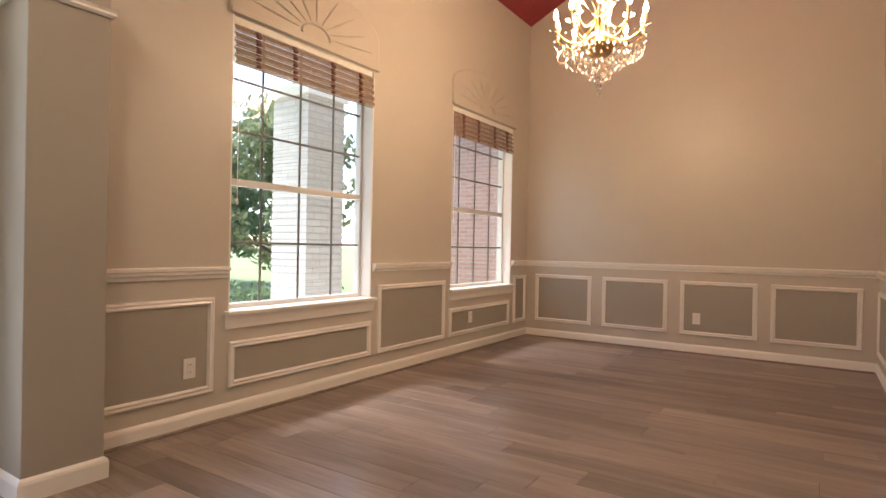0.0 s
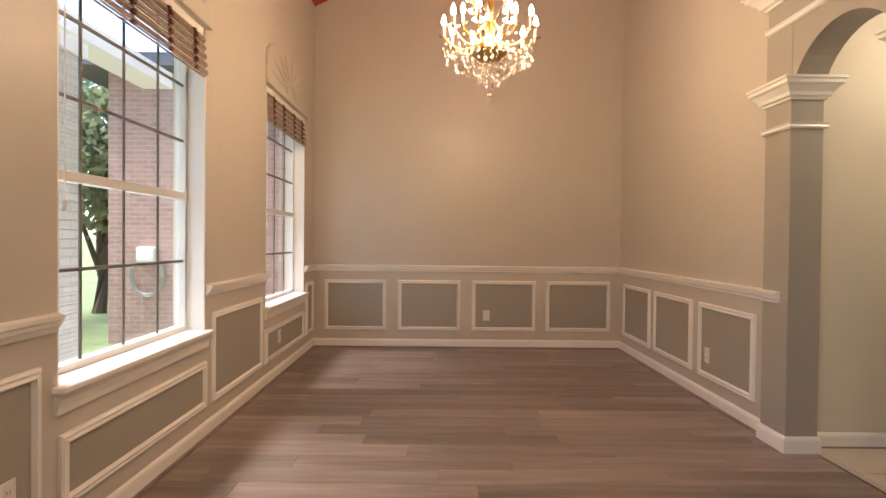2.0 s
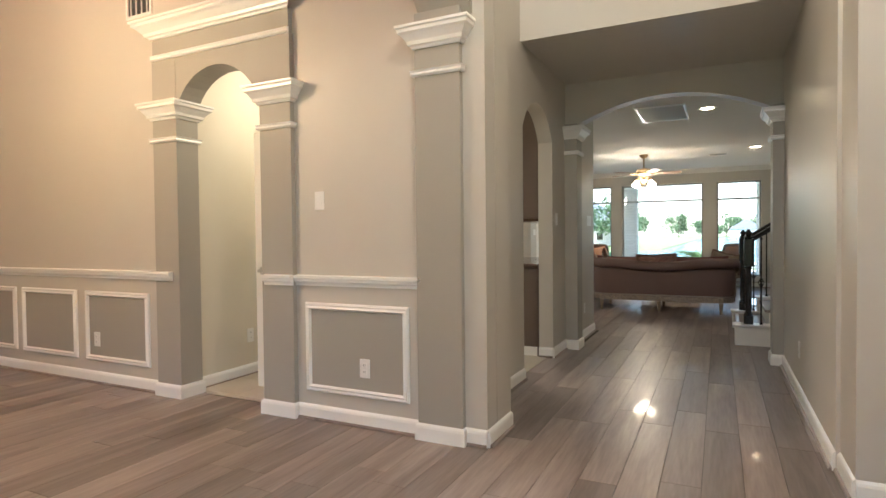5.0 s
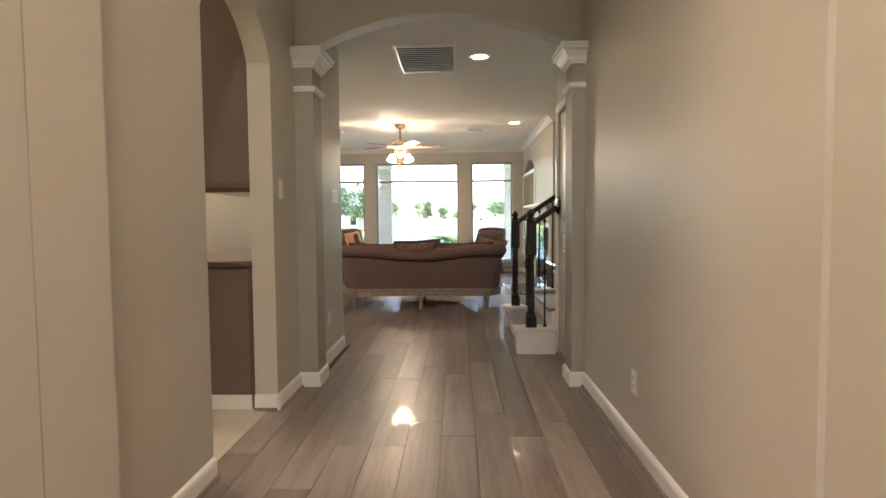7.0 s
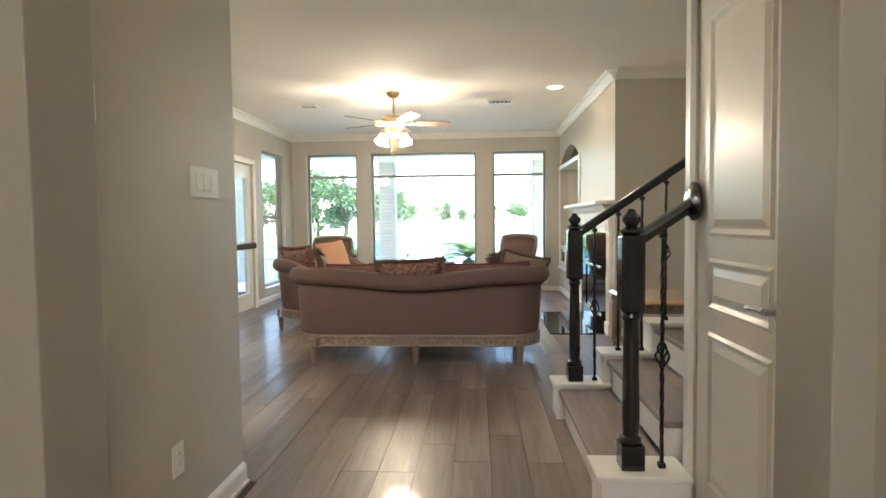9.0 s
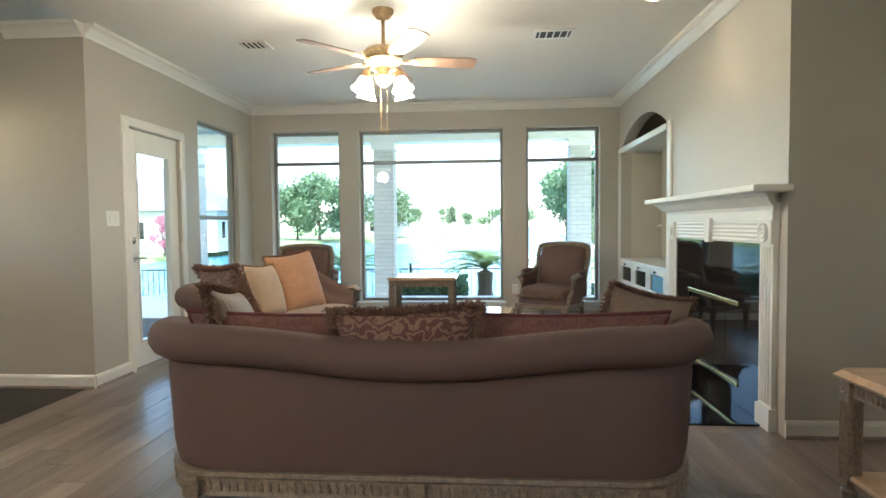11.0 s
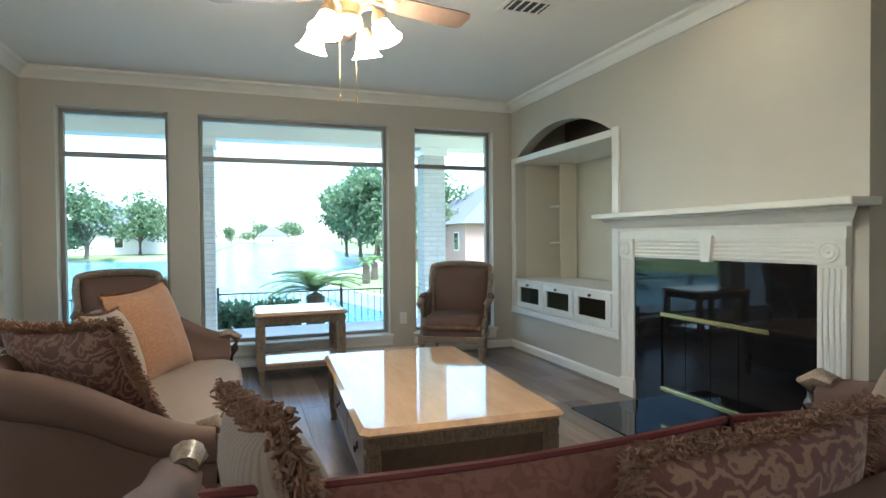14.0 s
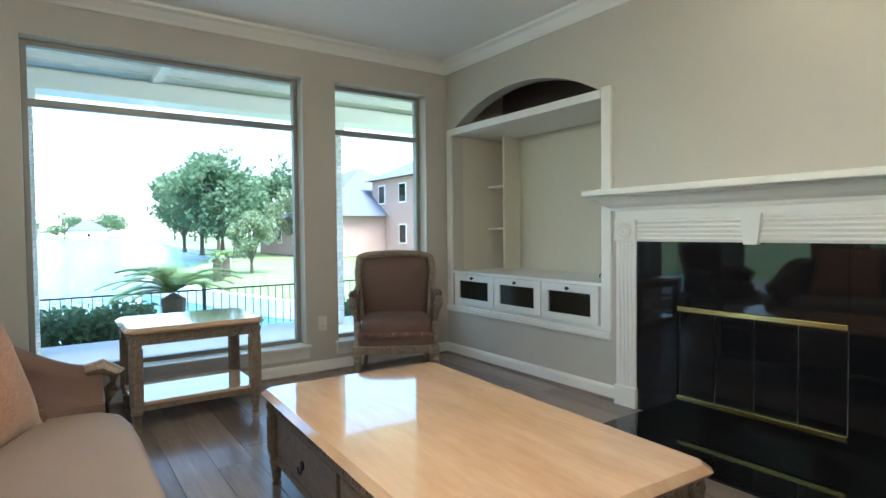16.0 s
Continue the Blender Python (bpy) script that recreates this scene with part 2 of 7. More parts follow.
LEAF = mat("tree leaves", (0.115, 0.18, 0.09), 0.7, 0, 0.35, 4, 0.2, 20, island="island")
LEAF2 = mat("pale leaves", (0.19, 0.24, 0.13), 0.7, 0, 0.3, 4, 0.2, 20, island="island")
PALM = mat("palm fronds", (0.17, 0.26, 0.09), 0.55, 0, 0.3, 6, 0.1, 30, island="island")
BARK = mat("bark", (0.1, 0.075, 0.055), 0.9, 0, 0.3, 12, 0.6, 60)
PINK = mat("pink blossom", (0.4, 0.14, 0.19), 0.8, 0, 0.3, 6, island="island")
NAVY = mat("blue outdoor cushion", (0.05, 0.08, 0.14), 0.8)

# ---- mesh helpers ----


def solid(name, bm, material, parent=None, label="", smooth=False):
    bmesh.ops.recalc_face_normals(bm, faces=bm.faces)
    me = bpy.data.meshes.new(name)
    bm.to_mesh(me)
    bm.free()
    me.materials.append(material)
    if smooth:
        for p in me.polygons:
            p.use_smooth = True
        me.set_sharp_from_angle(angle=radians(40))
    ob = new(name, me)
    if parent:
        ob.parent = parent
    if label:
        ob["label"] = label
    return ob


def part(name, bm, material, parent, label="", smooth=False):
    return solid(name, bm, material, parent, label, smooth)


def thing(name, m, label, category, group=""):
    ob = new(name)
    ob.empty_display_size = 0.1
    ob.matrix_world = m
    return tagged(ob, label, category, group)


def add_box(bm, x0, x1, y0, y1, z0, z1, bevel=0.0):
    r = bmesh.ops.create_cube(bm, size=1.0)
    bmesh.ops.scale(bm, vec=(x1 - x0, y1 - y0, z1 - z0), verts=r["verts"])
    bmesh.ops.translate(bm, vec=((x0 + x1) / 2, (y0 + y1) / 2, (z0 + z1) / 2), verts=r["verts"])
    if bevel:
        es = list({e for v in r["verts"] for e in v.link_edges})
        bmesh.ops.bevel(bm, geom=es, offset=bevel, segments=2, affect="EDGES", profile=0.5)
    return bm


def box(x0, x1, y0, y1, z0, z1, bevel=0.0):
    return add_box(bmesh.new(), x0, x1, y0, y1, z0, z1, bevel)


def grid_faces(bm, rows, close_u=False, close_v=False, cap=False):
    """Faces between rows of points (u along a row, v from row to row)."""
    vs = [[bm.verts.new(p) for p in row] for row in rows]
    nv, nu = len(vs), len(vs[0])
    for j in range(nv if close_v else nv - 1):
        for i in range(nu if close_u else nu - 1):
            a, b, c, d = vs[j][i], vs[j][(i + 1) % nu], vs[(j + 1) % nv][(i + 1) % nu], vs[(j + 1) % nv][i]
            bm.faces.new((a, b, c, d))
    if cap:
        bm.faces.new(vs[0]), bm.faces.new(vs[-1])
    return bm


def add_lathe(bm, profile, segs=16, at=(0, 0, 0), m=None):
    rows = []
    for r, z in profile:
        row = [Vector((max(r, 1e-4) * math.cos(2 * math.pi * i / segs), max(r, 1e-4) * math.sin(2 * math.pi * i / segs), z)) for i in range(segs)]
        rows.append([(m @ p if m else p) + Vector(at) for p in row])
    return grid_faces(bm, rows, close_u=True, cap=True)


def lathe(profile, segs=16, at=(0, 0, 0), m=None):
    return add_lathe(bmesh.new(), profile, segs, at, m)


def add_tube(bm, pts, radius, segs=8, flat=1.0):
    pts = [Vector(p) for p in pts]
    rows, up = [], Vector((0, 0, 1))
    for i, p in enumerate(pts):
        d = (pts[min(i + 1, len(pts) - 1)] - pts[max(i - 1, 0)]).normalized()
        side = d.cross(up)
        side = side.normalized() if side.length > 1e-3 else Vector((1, 0, 0))
        top = side.cross(d).normalized()
        r = radius[i] if isinstance(radius, (list, tuple)) else radius
        rows.append([p + side * (r * math.cos(2 * math.pi * k / segs)) + top * (r * flat * math.sin(2 * math.pi * k / segs)) for k in range(segs)])
    return grid_faces(bm, rows, close_u=True, cap=True)


def tube(pts, radius, segs=8, flat=1.0):
    return add_tube(bmesh.new(), pts, radius, segs, flat)


def add_strip(bm, profile, p0, p1, out, m0=0.0, m1=0.0):
    """A straight moulding from p0 to p1: profile of (away from wall, height); m0 and m1 mitre its ends by the depth."""
    p0, p1, out = Vector(p0), Vector(p1), Vector(out)
    d = (p1 - p0).normalized()
    a = [p0 + out * o + Vector((0, 0, h)) + d * (o * m0) for o, h in profile]
    b = [p1 + out * o + Vector((0, 0, h)) - d * (o * m1) for o, h in profile]
    return grid_faces(bm, [a, b], close_u=True, cap=True)


def strip(profile, p0, p1, out, m0=0.0, m1=0.0):
    return add_strip(bmesh.new(), profile, p0, p1, out, m0, m1)


def wall_mesh(axis, c0, c1, u0, u1, z0, z1, holes=()):
    """A wall of thickness c0 to c1 across axis, from u0 to u1 along it, with rectangular holes (u0, u1, z0, z1)."""
    us = sorted({u0, u1, *[h[0] for h in holes], *[h[1] for h in holes]})
    zs = sorted({z0, z1, *[h[2] for h in holes], *[h[3] for h in holes]})
    full = {}
    for i in range(len(us) - 1):
        for j in range(len(zs) - 1):
            u, z = (us[i] + us[i + 1]) / 2, (zs[j] + zs[j + 1]) / 2
            full[i, j] = not any(h[0] < u < h[1] and h[2] < z < h[3] for h in holes)
    bm = bmesh.new()
    P = (lambda c, u, z: (c, u, z)) if axis == "x" else (lambda c, u, z: (u, c, z))

    def quad(*ps):
        bm.faces.new([bm.verts.new(P(*p)) for p in ps])

    for (i, j), f in full.items():
        if not f:
            continue
        a, b, c, d = us[i], us[i + 1], zs[j], zs[j + 1]
        for k in (c0, c1):
            quad((k, a, c), (k, b, c), (k, b, d), (k, a, d))
        if not full.get((i - 1, j)):
            quad((c0, a, c), (c1, a, c), (c1, a, d), (c0, a, d))
        if not full.get((i + 1, j)):
            quad((c0, b, c), (c1, b, c), (c1, b, d), (c0, b, d))
        if not full.get((i, j - 1)):
            quad((c0, a, c), (c1, a, c), (c1, b, c), (c0, b, c))
        if not full.get((i, j + 1)):
            quad((c0, a, d), (c1, a, d), (c1, b, d), (c0, b, d))
    bmesh.ops.remove_doubles(bm, verts=bm.verts, dist=1e-4)
    return bm


def arch_mesh(axis, c0, c1, u0, u1, spring, rise, top, n=20):
    """The filling over an arched opening: from the arc up to a level top."""
    P = (lambda c, u, z: Vector((c, u, z))) if axis == "x" else (lambda c, u, z: Vector((u, c, z)))
    half = (u1 - u0) / 2
    if rise >= half * 0.999:
        arc = [(u0 + half - half * math.cos(math.pi * i / n), spring + rise * math.sin(math.pi * i / n)) for i in range(n + 1)]
    else:
        r = (half * half + rise * rise) / (2 * rise)
        a = math.asin(half / r)
        arc = [(u0 + half + r * math.sin(-a + 2 * a * i / n), spring + rise - r + r * math.cos(-a + 2 * a * i / n)) for i in range(n + 1)]
    bm = bmesh.new()
    rows = [[P(c0, u, top), P(c0, u, z), P(c1, u, z), P(c1, u, top)] for u, z in arc]
    grid_faces(bm, rows, close_u=True, cap=True)
    return bm


def setting(name, bm, material, label="", smooth=False):
    return tagged(solid(name, bm, material, None, "", smooth), label or name.replace("_", " "), "structure", kind="structure")


def see_through_leaf(m, share=0.4):
    """Let part of the light pass through thin leaves."""
    n, l = m.node_tree.nodes, m.node_tree.links
    b = n["Principled BSDF"]
    tr, mx = n.new("ShaderNodeBsdfTranslucent"), n.new("ShaderNodeMixShader")
    mx.inputs[0].default_value = share
    l.new(b.inputs["Base Color"].links[0].from_socket, tr.inputs[0])
    l.new(b.outputs[0], mx.inputs[1]), l.new(tr.outputs[0], mx.inputs[2])
    l.new(mx.outputs[0], n["Material Output"].inputs[0])


for m_ in (LEAF, LEAF2, PALM, PINK):
    see_through_leaf(m_)
# dark brown that carries the shade of the niche's top recess
SHADOWBROWN = mat("recess brown darkened for shade", (0.13, 0.1, 0.085), 0.6, 0, 0.05, 3, 0.1, 200)

# ---- plan of the house (metres) ----
FX, RX, BY = -2.1, 1.465, 6.75          # dining room: front wall, inner wall, back wall
HL, HR = 1.38, -0.60                    # hall sides
WX, FY, LY = 12.70, -1.145, 3.405        # family room: window wall, fireplace wall, garden-door wall
CZ = 2.69                              # family room ceiling
BASE = [(0, 0), (0.016, 0), (0.016, 0.075), (0.012, 0.088), (0.006, 0.095), (0, 0.1)]
SHOE = [(0.016, 0.0), (0.03, 0.0), (0.028, 0.012), (0.016, 0.018)]
RAIL = [(0, -0.035), (0.012, -0.035), (0.014, -0.018), (0.03, -0.006), (0.03, 0.008), (0.04, 0.014), (0.04, 0.03), (0.0, 0.036)]
CROWN = [(0, -0.1), (0.012, -0.1), (0.02, -0.08), (0.055, -0.035), (0.085, -0.02), (0.09, 0), (0, 0)]
TRIMP = [(0, -0.022), (0.008, -0.022), (0.018, -0.012), (0.014, 0.0), (0.02, 0.012), (0.01, 0.022), (0, 0.022)]

# walls
front = setting("wall_front", wall_mesh("x", FX - 0.2, FX, -1.2, BY + 0.2, 0, 5.4, [(-0.75, 0.95, 0.08, 2.45), (-0.75, 0.95, 2.7, 4.3), (2.38, 3.74, 0.67, 2.55), (4.95, 6.30, 0.67, 2.55)]), WALL, "greige painted wall with two tall windows")
back = setting("wall_back", wall_mesh("y", BY, BY + 0.2, FX, RX + 0.15, 0, 5.4), WALL, "greige painted wall over panelled wainscot")
inner = setting("wall_inner", wall_mesh("x", RX, RX + 0.15, 1.1, BY, 0, 5.4, [(2.72, 3.58, 0, 2.5)]), WALL, "greige painted wall with an arched opening")
setting("arch_inner", arch_mesh("x", RX - 0.004, RX + 0.152, 2.72, 3.58, 2.04, 0.4, 2.504), GREY, "grey painted round arch head")
for n_, x0, x1, y0, y1, z1 in (("wall_foyer", -2.1, 1.9, -1.05, -0.9, 5.4), ("wall_foyer_pier", 1.55, 1.9, -0.9, HR - 0.02, 5.4), ("wall_hall_pier", 1.62, 1.86, 1.1, HL + 0.1, 5.4)):
    setting(n_, box(x0, x1, y0, y1, 0, z1), WALL, "greige painted hall wall")
setting("wall_hall_left", wall_mesh("y", HL, HL + 0.14, 1.86, 4.45, 0, 5.4, [(3.0, 3.91, 0, 2.45)]), WALL, "greige painted hall wall with an arched kitchen opening")
setting("arch_kitchen", arch_mesh("y", HL, HL + 0.14, 3.0, 3.91, 2.1, 0.28, 2.45), WALL, "rounded arch head over the kitchen opening")
setting("wall_hall_right", box(1.9, 4.45, HR - 0.12, HR, 0, 5.4), WALL, "greige painted hall wall")
setting("wall_hall_header", box(2.95, 4.45, HR, HL, 2.78, 5.4), WALL, "lowered hall ceiling with a painted face above")
setting("wall_arch", wall_mesh("x", 4.45, 4.6, HR - 0.12, HL + 0.14, 0, 2.9, [(-0.52, 1.27, 0, 2.62)]), WALL, "greige wall with a wide arch")
setting("arch_hall", arch_mesh("x", 4.45, 4.6, -0.52, 1.27, 2.34, 0.23, 2.62), WALL, "greige painted segmental arch head")
setting("wall_stub", box(4.6, 5.68, HL - 0.045, HL + 0.08, 0, CZ), WALL, "greige painted wall with switches")
setting("wall_closet", wall_mesh("y", HR - 0.12, HR, 4.6, 5.5, 0, CZ, [(4.72, 5.40, 0, 2.05)]), WALL, "greige painted wall round a closet door")
setting("wall_stair", box(5.38, 5.5, -3.2, HR - 0.12, 0, 4.6), WALL, "greige painted stair wall")
setting("wall_closet_back", box(4.6, 5.38, -1.6, -1.5, 0, CZ), WALL, "plain closet wall")
setting("wall_stair_far", box(5.8, 9.1, -3.3, -3.2, 0, 4.6), WALL, "greige painted stair wall")
setting("wall_alcove", box(6.75, 9.07, -2.02, -1.89, 0, CZ), WALL, "greige painted alcove wall")
setting("wall_chimney_end", box(8.93, 9.07, -1.89, FY, 0, CZ), WALL, "greige painted end of the chimney breast")
setting("wall_fireplace", wall_mesh("y", FY - 0.12, FY, 9.07, WX + 0.2, 0, CZ, [(10.88, 12.6, 0.42, 2.4)]), WALL, "greige painted fireplace wall with an arched niche")
setting("arch_niche", arch_mesh("y", FY - 0.12, FY, 10.88, 12.6, 2.06, 0.25, 2.4), WALL, "segmental arch head of the niche")
setting("wall_garden", wall_mesh("x", WX, WX + 0.2, FY, LY + 0.15, 0, CZ, [(-0.917, -0.032, 0.24, 2.375), (0.248, 2.039, 0.24, 2.375), (2.285, 3.154, 0.24, 2.375)]), WALL, "greige painted wall with three large windows")
setting("wall_patio", wall_mesh("y", LY, LY + 0.15, 9.72, WX, 0, CZ, [(10.2, 11.0, 0, 2.03), (11.35, 12.3, 0.24, 2.3)]), WALL, "greige painted wall with a glazed door and a window")
setting("wall_breakfast", wall_mesh("x", 9.72, 9.87, LY + 0.15, 8.0, 0, CZ, [(4.6, 5.3, 0.7, 2.4), (5.78, 6.5, 0.7, 2.45)]), WALL, "warm lit breakfast room wall")
setting("wall_breakfast_far", wall_mesh("y", 8.0, 8.15, 3.0, 9.87, 0, CZ, [(5.0, 6.2, 0.85, 2.25), (6.7, 7.9, 0.85, 2.25), (8.3, 9.4, 0.85, 2.25)]), WALL, "breakfast room wall with windows")
setting("wall_kitchen_end", box(1.62, 1.74, 3.72, 8.15, 0, CZ), WALL, "plain kitchen wall")
# passage behind the dining arch
setting("wall_passage_side", box(1.62, 3.1, 3.63, 3.72, 0, CZ), CREAM, "cream painted passage wall")
setting("wall_passage_near", box(1.62, 3.1, 2.3, 2.4, 0, CZ), CREAM, "cream painted passage wall")
setting("wall_passage_end", box(2.98, 3.1, 2.4, 3.63, 0, CZ), CREAM, "cream painted passage wall")
setting("ceiling_passage", box(1.62, 3.1, 2.3, 3.72, 2.69, 2.75), CEIL, "white passage ceiling")

# ceilings
bm = box(4.6, 9.0, -1.89, LY, CZ, CZ + 0.1)
add_box(bm, 9.0, WX, FY, LY, CZ, CZ + 0.1)
setting("ceiling_family", bm, CEIL, "flat white painted ceiling")
bm = bmesh.new()
grid_faces(bm, [[(FX, y, 3.92), (-0.3, y, 4.85), (RX + 0.2, y, 4.85), (RX + 0.2, y, 4.95), (-0.35, y, 4.95), (FX, y, 4.02)] for y in (1.07, BY)], close_u=True, cap=True)
setting("ceiling_dining", bm, RED, "sloping crimson papered ceiling")
setting("ceiling_foyer", box(FX, 4.45, -1.05, 1.07, 5.3, 5.4), CEIL, "high white foyer ceiling")
setting("ceiling_kitchen", box(1.74, 9.9, HL + 0.14, 8.1, CZ + 0.102, CZ + 0.2), CEIL, "white kitchen ceiling")
setting("ceiling_stair", box(5.38, 9.0, -3.3, -1.89, 4.5, 4.6), CEIL, "white stair ceiling")
setting("wall_dining_gable", box(FX, RX, 1.07, 1.17, 3.4, 5.4), WALL, "greige wall over the dining arch")
setting("arch_dining", arch_mesh("y", 1.17, 1.5, FX, RX, 2.45, 0.9, 3.45), GREY, "wide grey arch between foyer and dining room")

# floor: boards of vinyl plank, laid along x, on a dark bed
floor = setting("floor", box(-2.3, 12.9, -3.3, 8.1, -0.16, -0.005), GAP, "grey-brown vinyl plank floor")
setting("floor_tile", box(1.62, 3.1, 2.4, 3.63, -0.005, 0.004), TILE, "beige ceramic tile floor")
setting("floor_kitchen", box(3.0, 5.68, HL + 0.06, 8.0, -0.005, 0.004), TILE, "beige ceramic tile floor")


# trim
def run(name, profile, z, pts, outs, material=WHITE, parent=None):
    """One moulding along a chain of wall points."""
    bm = bmesh.new()
    for (a, b), o in zip(zip(pts[:-1], pts[1:]), outs):
        add_strip(bm, profile, (*a, z), (*b, z), (*o, 0))
    return part(name, bm, material, parent) if parent else setting(name, bm, material, "white painted " + name.split("_")[0])


XM, XP, YM, YP = (-1, 0), (1, 0), (0, -1), (0, 1)
for prof, nm in ((BASE, "baseboard"), (SHOE, "shoe_moulding")):
    mt = WHITE if nm == "baseboard" else PLANK2
    run(nm + "_dining", prof, 0, [(FX, 1.5), (FX, BY), (RX, BY), (RX, 3.81)], [XP, YM, XM], mt)
    run(nm + "_dining_near", prof, 0, [(RX, 2.5), (RX, 1.5)], [XM], mt)
    run(nm + "_pier", prof, 0, [(RX, 1.235), (RX, 1.1), (1.86, 1.1), (1.86, HL)], [XM, YM, XP], mt)
    run(nm + "_hall_left", prof, 0, [(1.86, HL), (3.0, HL), (3.0, HL + 0.14)], [YM, XP], mt)
    run(nm + "_hall_jamb", prof, 0, [(3.91, HL + 0.14), (3.91, HL), (4.45, HL)], [XM, YM], mt)
    run(nm + "_hall_right", prof, 0, [(1.55, -0.9), (1.55, HR - 0.02), (1.9, HR - 0.02)], [XM, YP], mt)
    run(nm + "_hall_right_wall", prof, 0, [(1.9, HR), (4.45, HR)], [YP], mt)
    run(nm + "_stub", prof, 0, [(4.6, HL - 0.045), (5.68, HL - 0.045), (5.68, HL + 0.08)], [YM, XP], mt)
    run(nm + "_foyer", prof, 0, [(FX, -0.9), (1.55, -0.9)], [YP], mt)
    run(nm + "_fireplace", prof, 0, [(10.78, FY), (WX, FY), (WX, LY), (11.06, LY)], [YP, XM, YM], mt)
    run(nm + "_patio", prof, 0, [(10.14, LY), (9.72, LY), (9.72, 8.0)], [YM, XM], mt)
    run(nm + "_passage", prof, 0, [(1.62, 3.63), (2.98, 3.63), (2.98, 2.4)], [YM, XM], mt)
    run(nm + "_alcove", prof, 0, [(6.75, -1.89), (8.93, -1.89), (8.93, FY)], [YP, XM], mt)
run("crown_family", CROWN, CZ, [(8.93, -1.89), (8.93, FY), (WX, FY), (WX, LY), (9.72, LY), (9.72, LY + 0.6)], [XM, YP, XM, YM, XM])
run("crown_alcove", CROWN, CZ, [(6.75, -1.89), (8.93, -1.89)], [YP])
for i, (pts, outs) in enumerate((([(FX, 1.5), (FX, 2.37)], [XP]), ([(FX, 3.75), (FX, 4.94)], [XP]), ([(FX, 6.31), (FX, BY), (RX, BY), (RX, 3.812)], [XP, YM, XM]), ([(RX - 0.04, 3.815), (RX - 0.04, 3.62)], [XM]), ([(RX - 0.04, 2.7), (RX - 0.04, 2.455)], [XM]), ([(RX, 2.458), (RX, 1.5)], [XM]))):
    run("rail_%d" % (i + 1), RAIL, 0.92, pts, outs)


def panel(wall, axis, c, u0, u1, z0, z1, out):
    """A picture-frame moulding round a grey field."""
    P = (lambda u, o, z: (c + out * o, u, z)) if axis == "x" else (lambda u, o, z: (u, c + out * o, z))
    w = 0.045
    bm = bmesh.new()
    prof = [(0, 0), (0.012, 0.002), (0.02, 0.012), (0.016, 0.022), (0.022, 0.034), (0.006, w), (0, w)]
    corners = [(u0, z0), (u1, z0), (u1, z1), (u0, z1)]
    cu, cz = (u0 + u1) / 2, (z0 + z1) / 2
    rows = []
    for u, z in corners:
        su, sz = (1 if u < cu else -1), (1 if z < cz else -1)
        rows.append([P(u + su * h, o, z + sz * h) for o, h in prof])
    grid_faces(bm, rows, close_u=True, close_v=True)
    frame_ = part("panel_moulding", bm, WHITE, wall)
    lo, hi = P(u0 + w * 0.9, 0, z0 + w * 0.9), P(u1 - w * 0.9, 0.004, z1 - w * 0.9)
    part("grey_panel", box(*sorted((lo[0], hi[0])), *sorted((lo[1], hi[1])), lo[2], hi[2]), GREY, wall)


for u0, u1, z0, z1 in ((1.6, 2.28, 0.19, 0.77), (2.385, 3.74, 0.19, 0.48), (3.82, 4.85, 0.19, 0.77), (4.93, 6.26, 0.19, 0.48), (6.37, 6.7, 0.19, 0.77)):
    panel(front, "x", FX, u0, u1, z0, z1, 1)
for u0, u1 in ((-1.97, -1.25), (-1.12, -0.39), (-0.26, 0.485), (0.6, 1.35)):
    panel(back, "y", BY, u0, u1, 0.2, 0.785, -1)
for u0, u1 in ((5.79, 6.6), (4.87, 5.69), (3.94, 4.75), (1.6, 2.385)):
    panel(inner, "x", RX, u0, u1, 0.19, 0.775, -1)

# pilasters with capitals
CAP = [(0, 0), (0.012, 0.0), (0.016, 0.014), (0.03, 0.02), (0.034, 0.04), (0.06, 0.075), (0.075, 0.085), (0.075, 0.105), (0.085, 0.11), (0.085, 0.125), (0, 0.125)]
BAND = [(0, 0), (0.01, 0.0), (0.02, 0.01), (0.016, 0.022), (0.024, 0.034), (0, 0.04)]


def collar(bm, prof, x0, x1, y0, y1, z):
    """A moulding that goes round a rectangular shaft."""
    rows = []
    for x, y, sx, sy in ((x0, y0, -1, -1), (x1, y0, 1, -1), (x1, y1, 1, 1), (x0, y1, -1, 1)):
        rows.append([(x + sx * o, y + sy * o, z + h) for o, h in prof])
    return grid_faces(bm, rows, close_u=True, close_v=True)


def pilaster(name, x0, x1, y0, y1, top, cap_z, band_z, label):
    t = thing(name, Matrix.Translation(((x0 + x1) / 2, (y0 + y1) / 2, 0)), label, "pilaster", "pilasters")
    dx, dy = (x1 - x0) / 2, (y1 - y0) / 2
    part("shaft", box(-dx, dx, -dy, dy, 0, top, 0.004), GREY, t)
    part("capital", collar(bmesh.new(), CAP, -dx, dx, -dy, dy, cap_z), WHITE, t, "white stepped capital")
    part("band", collar(bmesh.new(), BAND, -dx, dx, -dy, dy, band_z), WHITE, t)
    part("plinth", collar(bmesh.new(), BASE, -dx, dx, -dy, dy, 0), WHITE, t)
    tagged(t, kind="structure")
    return t


